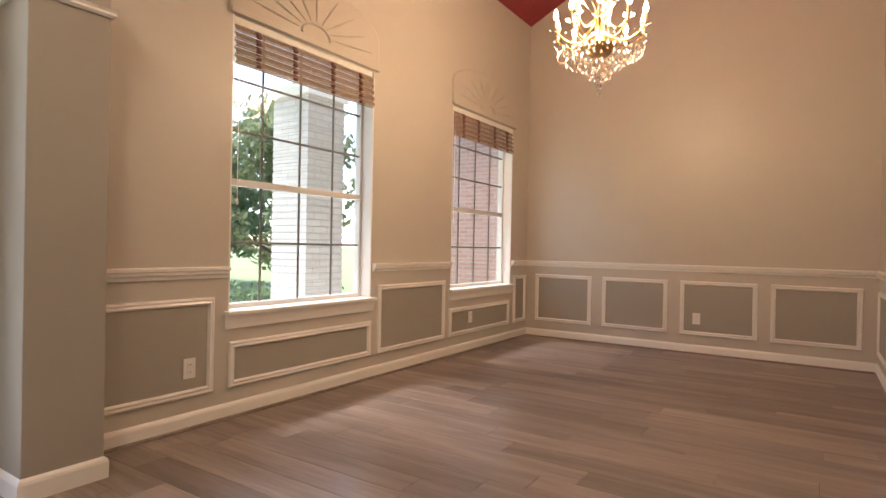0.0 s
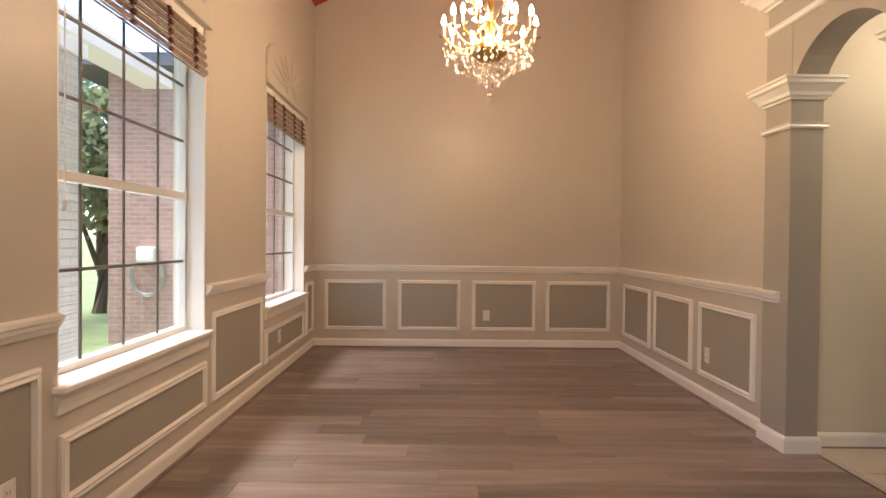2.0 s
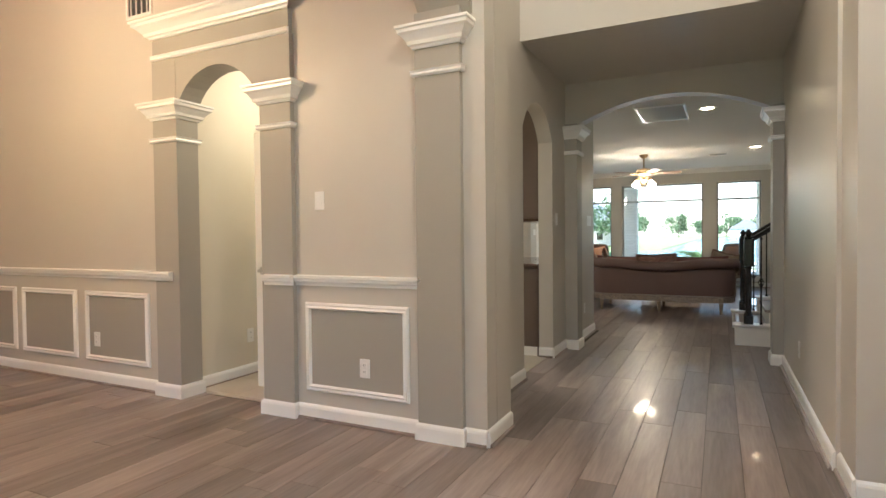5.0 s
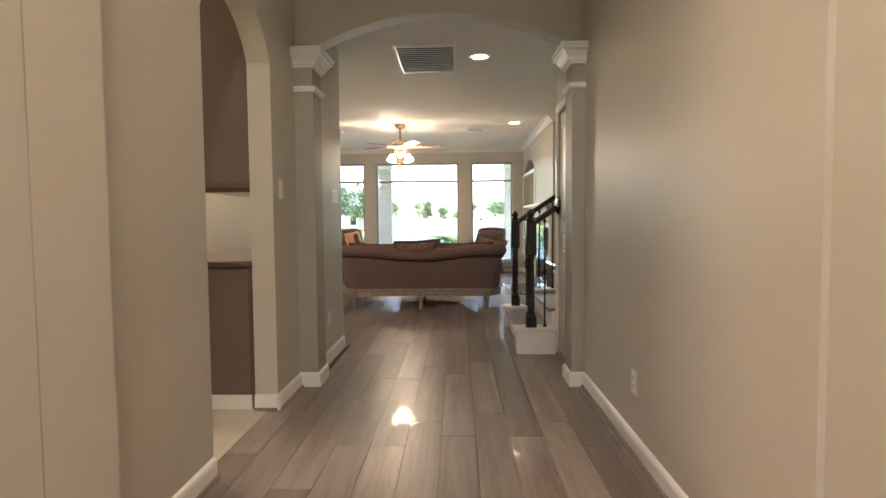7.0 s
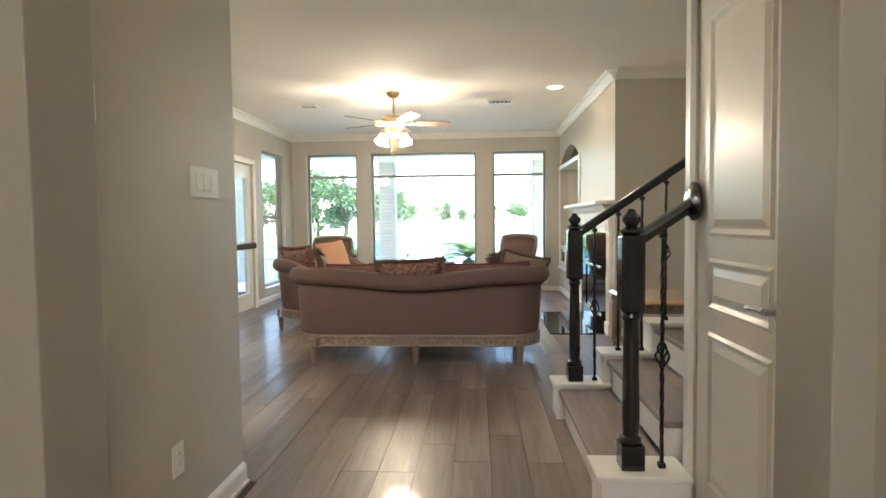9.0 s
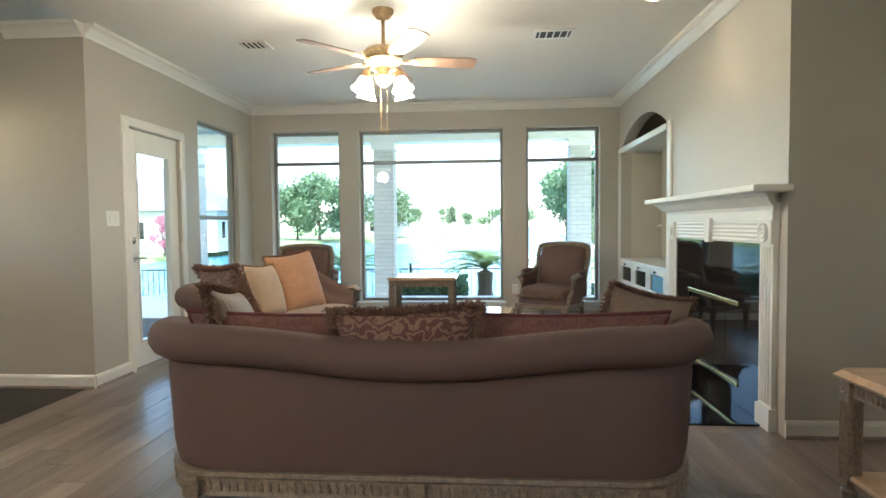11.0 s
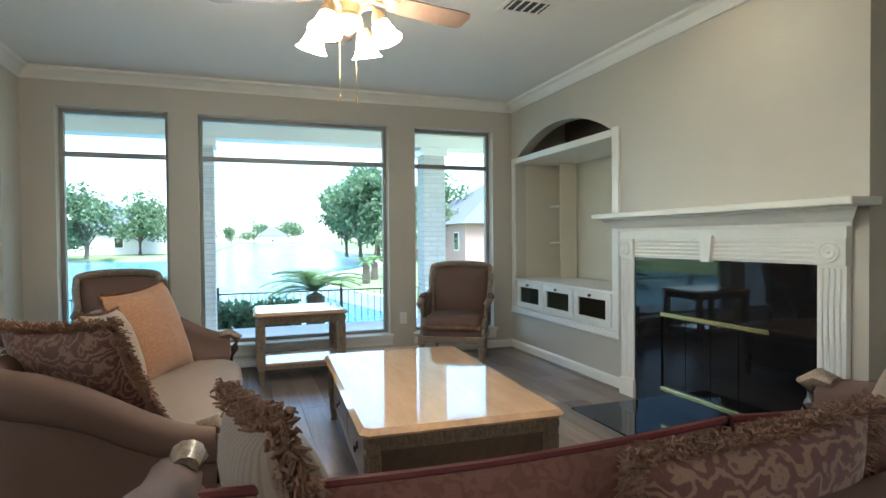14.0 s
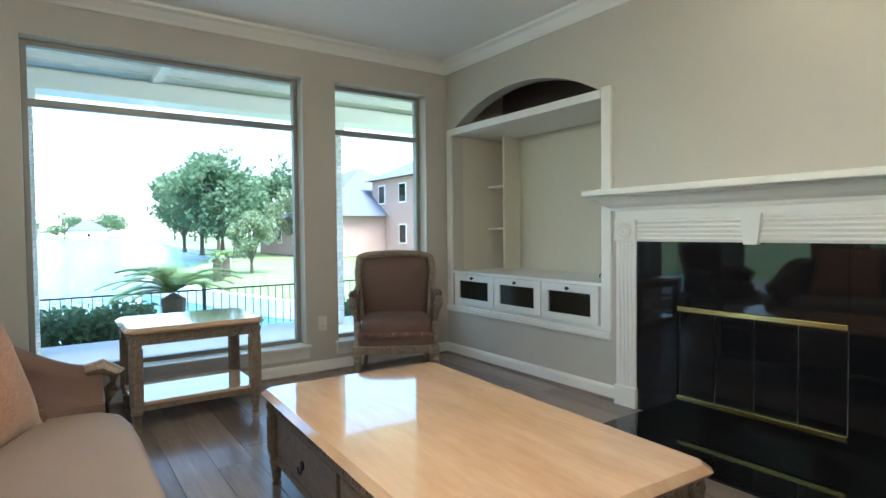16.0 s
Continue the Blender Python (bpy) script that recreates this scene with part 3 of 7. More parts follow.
pilaster("pilaster", RX - 0.04, RX + 0.155, 3.55, 3.81, 2.55, 2.1, 1.93, "grey pilaster with white capital beside the arch")
pilaster("pilaster", RX - 0.04, RX + 0.155, 2.46, 2.73, 2.55, 2.1, 1.93, "grey pilaster with white capital beside the arch")
pilaster("pilaster", RX - 0.04, RX + 0.155, 1.235, 1.525, 2.5, 2.29, 2.13, "grey pilaster with white capital at the dining room's entry")
pilaster("pilaster", FX, FX + 0.32, 1.17, 1.5, 2.5, 2.29, 2.13, "grey pilaster with white capital at the dining room's entry")
pilaster("pilaster", 4.40, 4.63, 1.25, 1.41, 2.36, 2.2, 2.04, "grey pilaster with white capital under the hall arch")
pilaster("pilaster", 4.40, 4.63, -0.66, -0.51, 2.36, 2.2, 2.04, "grey pilaster with white capital under the hall arch")
# the frieze over the dining room's side arch
fr = thing("arch_surround", Matrix.Translation((RX, 3.135, 0)), "grey frieze with white cornice over the arch", "trim")
tagged(fr, kind="structure")
part("frieze", box(-0.037, -0.0005, -0.665, 0.665, 2.502, 2.72), GREY, fr)
part("arch_face", arch_mesh("x", -0.036, -0.001, -0.415, 0.445, 2.04, 0.4, 2.503), GREY, fr)
bm = bmesh.new()
part("frieze_band", add_strip(bm, BAND, (-0.037, -0.67, 2.55), (-0.037, 0.67, 2.55), (-1, 0, 0)), WHITE, fr)
bm = bmesh.new()
big = [(o * 1.5, h * 1.0) for o, h in CAP]
rows = [[(-0.037 - o * 0.9, s * (0.66 + o), 2.71 + h) for o, h in big] for s in (-1, 1)]
part("cornice", grid_faces(bm, rows, close_u=True, cap=True), WHITE, fr)


# windows
def sash_window(name, axis, c, out, u0, u1, z0, z1, cols, rows_, material, label, transom=None, meet=None, sill=True, wall=0.2):
    """A window set back in its opening; out points into the room."""
    w = tagged(new(name), label, "window", "windows", "structure")
    P = (lambda u, o, z: (c + out * o, u, z)) if axis == "x" else (lambda u, o, z: (u, c + out * o, z))

    def bar(nm, ua, ub, za, zb, oa, ob_, m=material):
        a, b = P(ua, oa, za), P(ub, ob_, zb)
        return part(nm, box(*sorted((a[0], b[0])), *sorted((a[1], b[1])), za, zb, 0.003), m, w)

    d0, d1 = -wall + 0.03, -wall + 0.09
    f = 0.035
    bar("frame_jamb", u0, u0 + f, z0, z1, d0, d1), bar("frame_jamb", u1 - f, u1, z0, z1, d0, d1)
    bar("frame_head", u0 + f, u1 - f, z1 - f, z1, d0, d1), bar("frame_foot", u0 + f, u1 - f, z0, z0 + f, d0, d1)
    levels = [z0 + f, *([meet] if meet else []), *([transom] if transom else []), z1 - f]
    for z in levels[1:-1]:
        bar("meeting_rail", u0 + f, u1 - f, z - 0.022, z + 0.022, d0 + 0.005, d1 + 0.006)
    g = d0 + 0.03
    for a, b in zip(levels[:-1], levels[1:]):
        lo, hi = P(u0 + f, g, a), P(u1 - f, g + 0.004, b)
        pane = part("pane", box(*sorted((lo[0], hi[0])), *sorted((lo[1], hi[1])), a, b), PANE, w)
        pane.visible_shadow = False
        for i in range(1, cols):
            u = u0 + (u1 - u0) * i / cols
            bar("muntin", u - 0.008, u + 0.008, a, b, g + 0.006, g + 0.016, MUNTIN)
        n_rows = rows_ if isinstance(rows_, int) else rows_[levels.index(a)]
        for i in range(1, n_rows):
            z = a + (b - a) * i / n_rows
            bar("muntin", u0 + f, u1 - f, z - 0.008, z + 0.008, g + 0.005, g + 0.018, MUNTIN)
    if sill:
        a, b = P(u0 - 0.03, d1, z0 - 0.022), P(u1 + 0.03, 0.05, z0)
        part("sill", box(*sorted((a[0], b[0])), *sorted((a[1], b[1])), z0 - 0.022, z0 + 0.004, 0.006), WHITE, w, "white painted window sill")
        ap = [(0, -0.085), (0.012, -0.085), (0.016, -0.06), (0.026, -0.03), (0.03, 0), (0, 0)]
        p0, p1 = P(u0 - 0.02, 0, z0 - 0.022), P(u1 + 0.02, 0, z0 - 0.022)
        o = P(0, 1, 0)
        od = (out, 0, 0) if axis == "x" else (0, out, 0)
        part("apron", strip(ap, p0, p1, od), WHITE, w)
    return w


sash_window("window_1", "x", FX, 1, 2.38, 3.74, 0.67, 2.55, 4, (2, 3), VINYL, "tall sash window with dark bars and white sill", meet=1.5)
sash_window("window_2", "x", FX, 1, 4.95, 6.30, 0.67, 2.55, 4, (2, 3), VINYL, "tall sash window with dark bars and white sill", meet=1.5)
for i, (u0, u1) in enumerate(((-0.917, -0.032), (0.248, 2.039), (2.285, 3.154))):
    sash_window("window_%d" % (i + 3), "x", WX, -1, u0, u1, 0.24, 2.375, 1, 1, ALU, "large fixed window with a narrow transom light", transom=1.985)
sash_window("window_6", "y", LY, -1, 11.35, 12.3, 0.24, 2.3, 1, 1, ALU, "sash window beside the garden door", meet=1.3, wall=0.15)
for i, (u0, u1) in enumerate(((5.0, 6.2), (6.7, 7.9), (8.3, 9.4))):
    sash_window("window_%d" % (i + 7), "y", 8.0, -1, u0, u1, 0.85, 2.25, 1, 1, ALU, "breakfast room window", meet=1.3, wall=0.15)
sash_window("window_10", "x", 9.72, -1, 4.6, 5.3, 0.7, 2.4, 1, 1, ALU, "breakfast room side window", meet=1.4, wall=0.15)
sash_window("window_13", "x", 9.72, -1, 5.78, 6.5, 0.7, 2.45, 1, 1, ALU, "breakfast room side window", meet=1.4, wall=0.15)
# entry glazing is unseen, assumed here to bring daylight into the hall
sash_window("window_11", "x", FX, 1, -0.75, 0.95, 0.08, 2.45, 3, 1, VINYL, "assumed glazed white entry doors, out of view", sill=False)
sash_window("window_12", "x", FX, 1, -0.75, 0.95, 2.7, 4.3, 3, 1, VINYL, "assumed tall window over the entry, out of view", sill=False)
# white lining of the dining windows
for n_, (u0, u1) in enumerate(((2.38, 3.74), (4.95, 6.30))):
    bm = box(FX - 0.11, FX - 0.002, u0 - 0.001, u0 + 0.012, 0.67, 2.55)
    add_box(bm, FX - 0.11, FX - 0.002, u1 - 0.012, u1 + 0.001, 0.67, 2.55)
    add_box(bm, FX - 0.11, FX - 0.002, u0 + 0.012, u1 - 0.012, 2.538, 2.551)
    setting("trim_window_%d" % (n_ + 1), bm, WHITE, "white painted window lining")

# doors


def slab_door(name, m, w, h, label, panels=True, glazed=False, handle=1):
    d = tagged(new(name), label, "door", "", "structure")
    d.matrix_world = m
    t = 0.02
    if glazed:
        bm = bmesh.new()
        e = 0.13
        for a in ((0, e, 0, h), (w - e, w, 0, h), (e, w - e, h - e * 1.3, h), (e, w - e, 0, 0.2)):
            add_box(bm, a[0], a[1], -t, t, a[2], a[3], 0.003)
        part("door_leaf", bm, WHITE, d)
        part("bead", add_box(add_box(add_box(box(e, e + 0.02, -t - 0.006, t + 0.006, 0.2, h - e * 1.3), w - e - 0.02, w - e, -t - 0.006, t + 0.006, 0.2, h - e * 1.3), e + 0.02, w - e - 0.02, -t - 0.006, t + 0.006, 0.2, 0.22), e + 0.02, w - e - 0.02, -t - 0.006, t + 0.006, h - e * 1.3 - 0.02, h - e * 1.3), WHITE, d)
        g = part("pane", box(e, w - e, -0.003, 0.003, 0.2, h - e * 1.3), PANE, d)
        g.visible_shadow = False
    else:
        bm = box(0, w, -t, t, 0, h, 0.002)
        part("door_leaf", bm, WHITE, d)
        for side in (-1, 1):
            for za, zb in ((0.2, 0.78), (0.86, 1.05), (1.13, h - 0.12)):
                for ua, ub in ((0.11, w - 0.11),):
                    y = side * t
                    bm = bmesh.new()
                    rows = []
                    for u, z, su, sz in ((ua, za, 1, 1), (ub, za, -1, 1), (ub, zb, -1, -1), (ua, zb, 1, -1)):
                        rows.append([(u, y, z), (u + su * 0.012, y + side * 0.008, z + sz * 0.012), (u + su * 0.03, y - side * 0.001, z + sz * 0.03), (u + su * 0.06, y + side * 0.007, z + sz * 0.06)])
                    grid_faces(bm, rows, close_v=True)
                    bm.faces.new([bm.verts.new(r[3]) for r in rows])
                    part("door_panel", bm, WHITE, d)
    for side in (-1, 1):
        hx = w - 0.07 if handle > 0 else 0.07
        bm = lathe([(0.0, 0), (0.032, 0), (0.032, 0.008), (0.012, 0.012), (0.012, 0.05), (0.0, 0.05)], 14, m=Matrix.Rotation(radians(90 * side), 4, "X") if side > 0 else Matrix.Rotation(radians(-90), 4, "X"))
        bmesh.ops.translate(bm, vec=(hx, -side * t, 0.93), verts=bm.verts)
        add_tube(bm, [(hx, -side * (t + 0.045), 0.93), (hx - handle * 0.05, -side * (t + 0.05), 0.932), (hx - handle * 0.11, -side * (t + 0.045), 0.925)], [0.011, 0.009, 0.007])
        part("door_handle", bm, STEEL, d, "metal lever handle", True)
    return d


def casing(name, axis, c, out, u0, u1, h):
    prof = [(0, 0), (0.02, 0.004), (0.02, 0.05), (0.014, 0.06), (0.01, 0.075), (0, 0.08)]
    P = (lambda u, o, z: (c + out * o, u, z)) if axis == "x" else (lambda u, o, z: (u, c + out * o, z))
    rows = [[P(u0 - k, o, 0) for o, k in prof], [P(u0 - k, o, h + k) for o, k in prof], [P(u1 + k, o, h + k) for o, k in prof], [P(u1 + k, o, 0) for o, k in prof]]
    return setting(name, grid_faces(bmesh.new(), rows, close_u=True, cap=True), WHITE, "white painted door casing")


slab_door("door_1", pose(4.725, HR - 0.03, 0.008), 0.67, 2.035, "closed white panelled closet door with lever handle", handle=-1)
casing("trim_closet", "y", HR, 1, 4.72, 5.40, 2.05)
d2 = slab_door("door_2", pose(10.21, LY + 0.05, 0.008), 0.78, 2.015, "closed white garden door with full glass pane", glazed=True, handle=-1)
casing("trim_garden_door", "y", LY, -1, 10.2, 11.0, 2.03)
slab_door("door_3", pose(1.93, 2.5, 0.012, 0, 0, 90), 0.76, 2.03, "white passage door standing open", handle=1)
bm = bmesh.new()
for z in (0.2, 1.0, 1.8):
    add_box(bm, 10.985, 11.005, LY - 0.012, LY - 0.001, z - 0.05, z + 0.05, 0.002)
part("hinge", bm, WHITE, d2).matrix_parent_inverse = d2.matrix_world.inverted()
bm = lathe([(0, 0), (0.03, 0), (0.03, 0.008), (0.018, 0.02), (0, 0.02)], 14, m=Matrix.Rotation(radians(90), 4, "X"))
bmesh.ops.translate(bm, vec=(0.07, -0.021, 1.08), verts=bm.verts)
part("deadbolt", bm, STEEL, d2, "metal deadbolt", True)

# ---- window dressing of the dining room ----


def shade(y0, y1):
    t = thing("woven_shade", Matrix.Translation((FX - 0.03, (y0 + y1) / 2, 2.535)), "woven bamboo roman shade pulled up in folds", "blind", "woven shades")
    w = (y1 - y0) / 2 - 0.02
    part("headrail", box(-0.02, 0.02, -w, w, -0.045, 0), WHITE, t, "white head rail")
    for k in range(5):
        bm = bmesh.new()
        for s in range(6):
            z = -0.05 - k * 0.05 - s * 0.009
            o = 0.012 + 0.02 * math.sin(s / 5 * math.pi) + 0.004 * k
            add_box(bm, o - 0.004, o + 0.004, -w, w, z - 0.007, z)
        part("fold", bm, BLIND, t)
    for u in (-0.75, -0.28, 0.28, 0.75):
        bm = bmesh.new()
        for k in range(10):
            z = -0.06 - k * 0.024
            add_box(bm, 0.028 + 0.012 * (k % 2), 0.046 + 0.012 * (k % 2), u * w - 0.014, u * w + 0.014, z - 0.02, z)
        part("ladder_tape", bm, TAPE, t)
    bm = tube([(0.02, -w * 0.94, -0.05), (0.02, -w * 0.94, -1.15)], 0.0025, 5)
    add_lathe(bm, [(0, 0), (0.006, 0.0), (0.01, -0.03), (0.006, -0.04), (0, -0.04)], 8, (0.02, -w * 0.94, -1.15))
    part("pull_cord", bm, WHITE, t)
    return t


def sunburst(y0, y1):
    """A fan-shaped moulded board that fills the arch over a window."""
    t = thing("sunburst_panel", Matrix.Translation((FX, (y0 + y1) / 2, 2.56)), "painted sunburst board under the window's arch", "panel", "sunburst panels")
    w = (y1 - y0) / 2 + 0.03
    n = 28
    arc = [(-w * math.cos(math.pi * i / n), 0.22 + 0.22 * math.sin(math.pi * i / n)) for i in range(n + 1)]
    pts = [(-w, 0)] + arc + [(w, 0)]
    bm = bmesh.new()
    grid_faces(bm, [[(0.0, u, z) for u, z in pts], [(0.018, u, z) for u, z in pts], [(0.024, u * 0.97, 0.012 + z * 0.95) for u, z in pts]], close_u=True, cap=True)
    part("board", bm, WALL, t)
    for i in range(9):
        a = math.pi * (i + 0.5) / 9
        bm = bmesh.new()
        u0, z0, u1, z1 = 0.16 * math.cos(a), 0.05 + 0.1 * math.sin(a), 0.86 * w * math.cos(a), 0.05 + 0.33 * math.sin(a)
        add_tube(bm, [(0.025, u0, z0), (0.028, (u0 + u1) / 2, (z0 + z1) / 2), (0.025, u1, z1)], [0.004, 0.012, 0.006], 6)
        part("ray", bm, WALL, t)
    bm = tube([(0.025, -0.14 * math.cos(math.pi * i / 10), 0.04 + 0.09 * math.sin(math.pi * i / 10)) for i in range(11)], 0.012, 6)
    part("hub", bm, WALL, t)
    part("ledge", box(-0.002, 0.035, -w, w, -0.022, 0.012, 0.005), WALL, t)


for a_, b_ in ((2.38, 3.74), (4.95, 6.30)):
    shade(a_, b_), sunburst(a_, b_)


# ---- plates and vents ----
def plate(m, kind, label, wide=1):
    """A wall plate; local x along the wall, y out of it."""
    t = thing({"outlet": "power_outlet", "switch": "light_switch"}[kind], m, label, {"outlet": "outlet", "switch": "switch"}[kind], kind + " plates")
    w = 0.038 * wide + 0.001 * (wide > 1)
    part("cover", box(-w, w, 0, 0.006, -0.06, 0.06, 0.003), PLASTIC, t)
    for i in range(wide):
        x = (i - (wide - 1) / 2) * 0.062
        if kind == "outlet":
            for z in (-0.021, 0.021):
                part("socket", box(x - 0.015, x + 0.015, 0.006, 0.009, z - 0.015, z + 0.015, 0.002), PLASTIC, t)
                bm = box(x - 0.007, x - 0.005, 0.0088, 0.0096, z - 0.004, z + 0.006)
                add_box(bm, x + 0.005, x + 0.007, 0.0088, 0.0096, z - 0.004, z + 0.006)
                part("slots", bm, SLOT, t)
        else:
            part("rocker", box(x - 0.017, x + 0.017, 0.006, 0.011, -0.033, 0.033, 0.002), PLASTIC, t)
    return t


def at_wall(x, y, z, facing):
    return pose(x, y, z, 0, 0, {"+y": 0, "-x": 90, "-y": 180, "+x": 270}[facing])


plate(at_wall(FX + 0.005, 2.12, 0.36, "+x"), "outlet", "white power outlet in a grey wall panel")
plate(at_wall(FX + 0.005, 5.35, 0.36, "+x"), "outlet", "white power outlet in a low grey panel")
plate(at_wall(-0.09, BY - 0.005, 0.38, "-y"), "outlet", "white power outlet in a grey wall panel")
plate(at_wall(RX - 0.005, 4.6, 0.37, "-x"), "outlet", "white power outlet in a grey wall panel")
plate(at_wall(RX - 0.005, 1.92, 0.375, "-x"), "outlet", "white power outlet in a grey wall panel")
plate(at_wall(RX, 2.26, 1.44, "-x"), "switch", "white rocker switch on greige wall")
plate(at_wall(2.2, 3.63, 0.35, "-y"), "outlet", "white power outlet on cream wall")
plate(at_wall(4.06, HL, 1.36, "-y"), "switch", "white rocker switch beside the kitchen opening")
plate(at_wall(3.3, HR, 0.35, "+y"), "outlet", "white power outlet low on hall wall")
plate(at_wall(5.39, HL - 0.045, 1.37, "-y"), "switch", "white triple rocker switch on hall wall", 3)
plate(at_wall(5.12, HL - 0.045, 0.35, "-y"), "outlet", "white power outlet low on hall wall")
plate(at_wall(9.98, LY, 1.27, "-y"), "switch", "white double switch beside garden door", 2)
plate(at_wall(WX, 0.11, 0.4, "-x"), "outlet", "white power outlet between the windows")
plate(at_wall(WX, 2.16, 0.4, "-x"), "outlet", "white power outlet between the windows")
plate(at_wall(1.2, -0.9, 0.35, "+y"), "outlet", "white power outlet low on foyer wall")

th = thing("thermostat", at_wall(4.66, HL - 0.045, 1.55, "-y"), "white wall thermostat with grey display", "thermostat")
part("case", box(-0.06, 0.06, 0, 0.028, -0.055, 0.055, 0.006), PLASTIC, th)
part("display", box(-0.035, 0.035, 0.028, 0.030, -0.005, 0.035), SCREEN, th, "grey display")
part("button", box(-0.03, 0.03, 0.028, 0.031, -0.035, -0.025, 0.001), PLASTIC, th)


def vent(m, w, h, slats, label, along=True, back=SLOT):
    """A grille; local x and z across it, y out of it."""
    t = thing("air_vent", m, label, "vent")
    bm = bmesh.new()
    f = 0.025
    for a in ((-w, w, h - f, h), (-w, w, -h, -h + f), (-w, -w + f, -h + f, h - f), (w - f, w, -h + f, h - f)):
        add_box(bm, a[0], a[1], 0, 0.012, a[2], a[3], 0.002)
    part("vent_frame", bm, WHITE, t)
    part("backing", box(-w + f, w - f, 0.0005, 0.002, -h + f, h - f), back, t)
    for i in range(slats):
        k = (i + 0.5) / slats
        if along:
            z = -h + f + (2 * h - 2 * f) * k
            part("slat", box(-w + f, w - f, 0.002, 0.010, z - 0.003, z + 0.003), WHITE, t)
        else:
            x = -w + f + (2 * w - 2 * f) * k
            part("slat", box(x - 0.004, x + 0.004, 0.002, 0.010, -h + f, h - f), WHITE, t)
    return t


vent(at_wall(RX, 3.985, 3.07, "-x"), 0.15, 0.14, 4, "white metal wall vent over the arch", False)
vent(pose(6.0, 0.55, CZ, -90, 0, 90), 0.28, 0.46, 14, "large white return air grille in the ceiling")
vent(pose(10.3, -0.06, CZ, -90, 0, 90), 0.16, 0.11, 5, "small white ceiling vent", False)
vent(pose(10.32, 2.375, CZ, -90, 0, 90), 0.13, 0.11, 5, "small white ceiling vent", False)


def can(x, y, watts):
    t = thing("recessed_light", Matrix.Translation((x, y, CZ)), "white recessed ceiling light, switched on", "lamp", "recessed lights")
    part("trim_ring", lathe([(0.07, 0), (0.1, 0), (0.1, -0.006), (0.085, -0.01), (0.07, -0.004)], 24), WHITE, t, smooth=True)
    part("lens", lathe([(0, -0.001), (0.07, -0.001), (0.07, -0.004), (0, -0.004)], 24), CAN_LIT, t, "lit lamp face")
    lamp("recessed_light_glow", "SPOT", look((x, y, CZ - 0.02), (x, y, 0)), watts, SOFT, 0.06, 130)


for x_, y_, w_ in ((5.93, 0.05, 2.2), (9.61, -0.645, 0.4)):
    can(x_, y_, w_)

# ---- chandelier ----


def candle_bulb(bm, x, y, z, s=1.0):
    return add_lathe(bm, [(0, 0), (0.008 * s, 0), (0.016 * s, 0.02 * s), (0.017 * s, 0.035 * s), (0.01 * s, 0.06 * s), (0.002, 0.078 * s)], 10, (x, y, z))


def crystal(bm, p, s, long=1.6):
    """A faceted drop."""
    r = [[(p[0], p[1], p[2] + 0.5 * s)] * 6, [(p[0] + 0.45 * s * math.cos(k * math.pi / 3), p[1] + 0.45 * s * math.sin(k * math.pi / 3), p[2]) for k in range(6)], [(p[0], p[1], p[2] - long * s)] * 6]
    top, mid, bot = bm.verts.new(r[0][0]), [bm.verts.new(q) for q in r[1]], bm.verts.new(r[2][0])
    for k in range(6):
        bm.faces.new((top, mid[k], mid[(k + 1) % 6])), bm.faces.new((bot, mid[(k + 1) % 6], mid[k]))


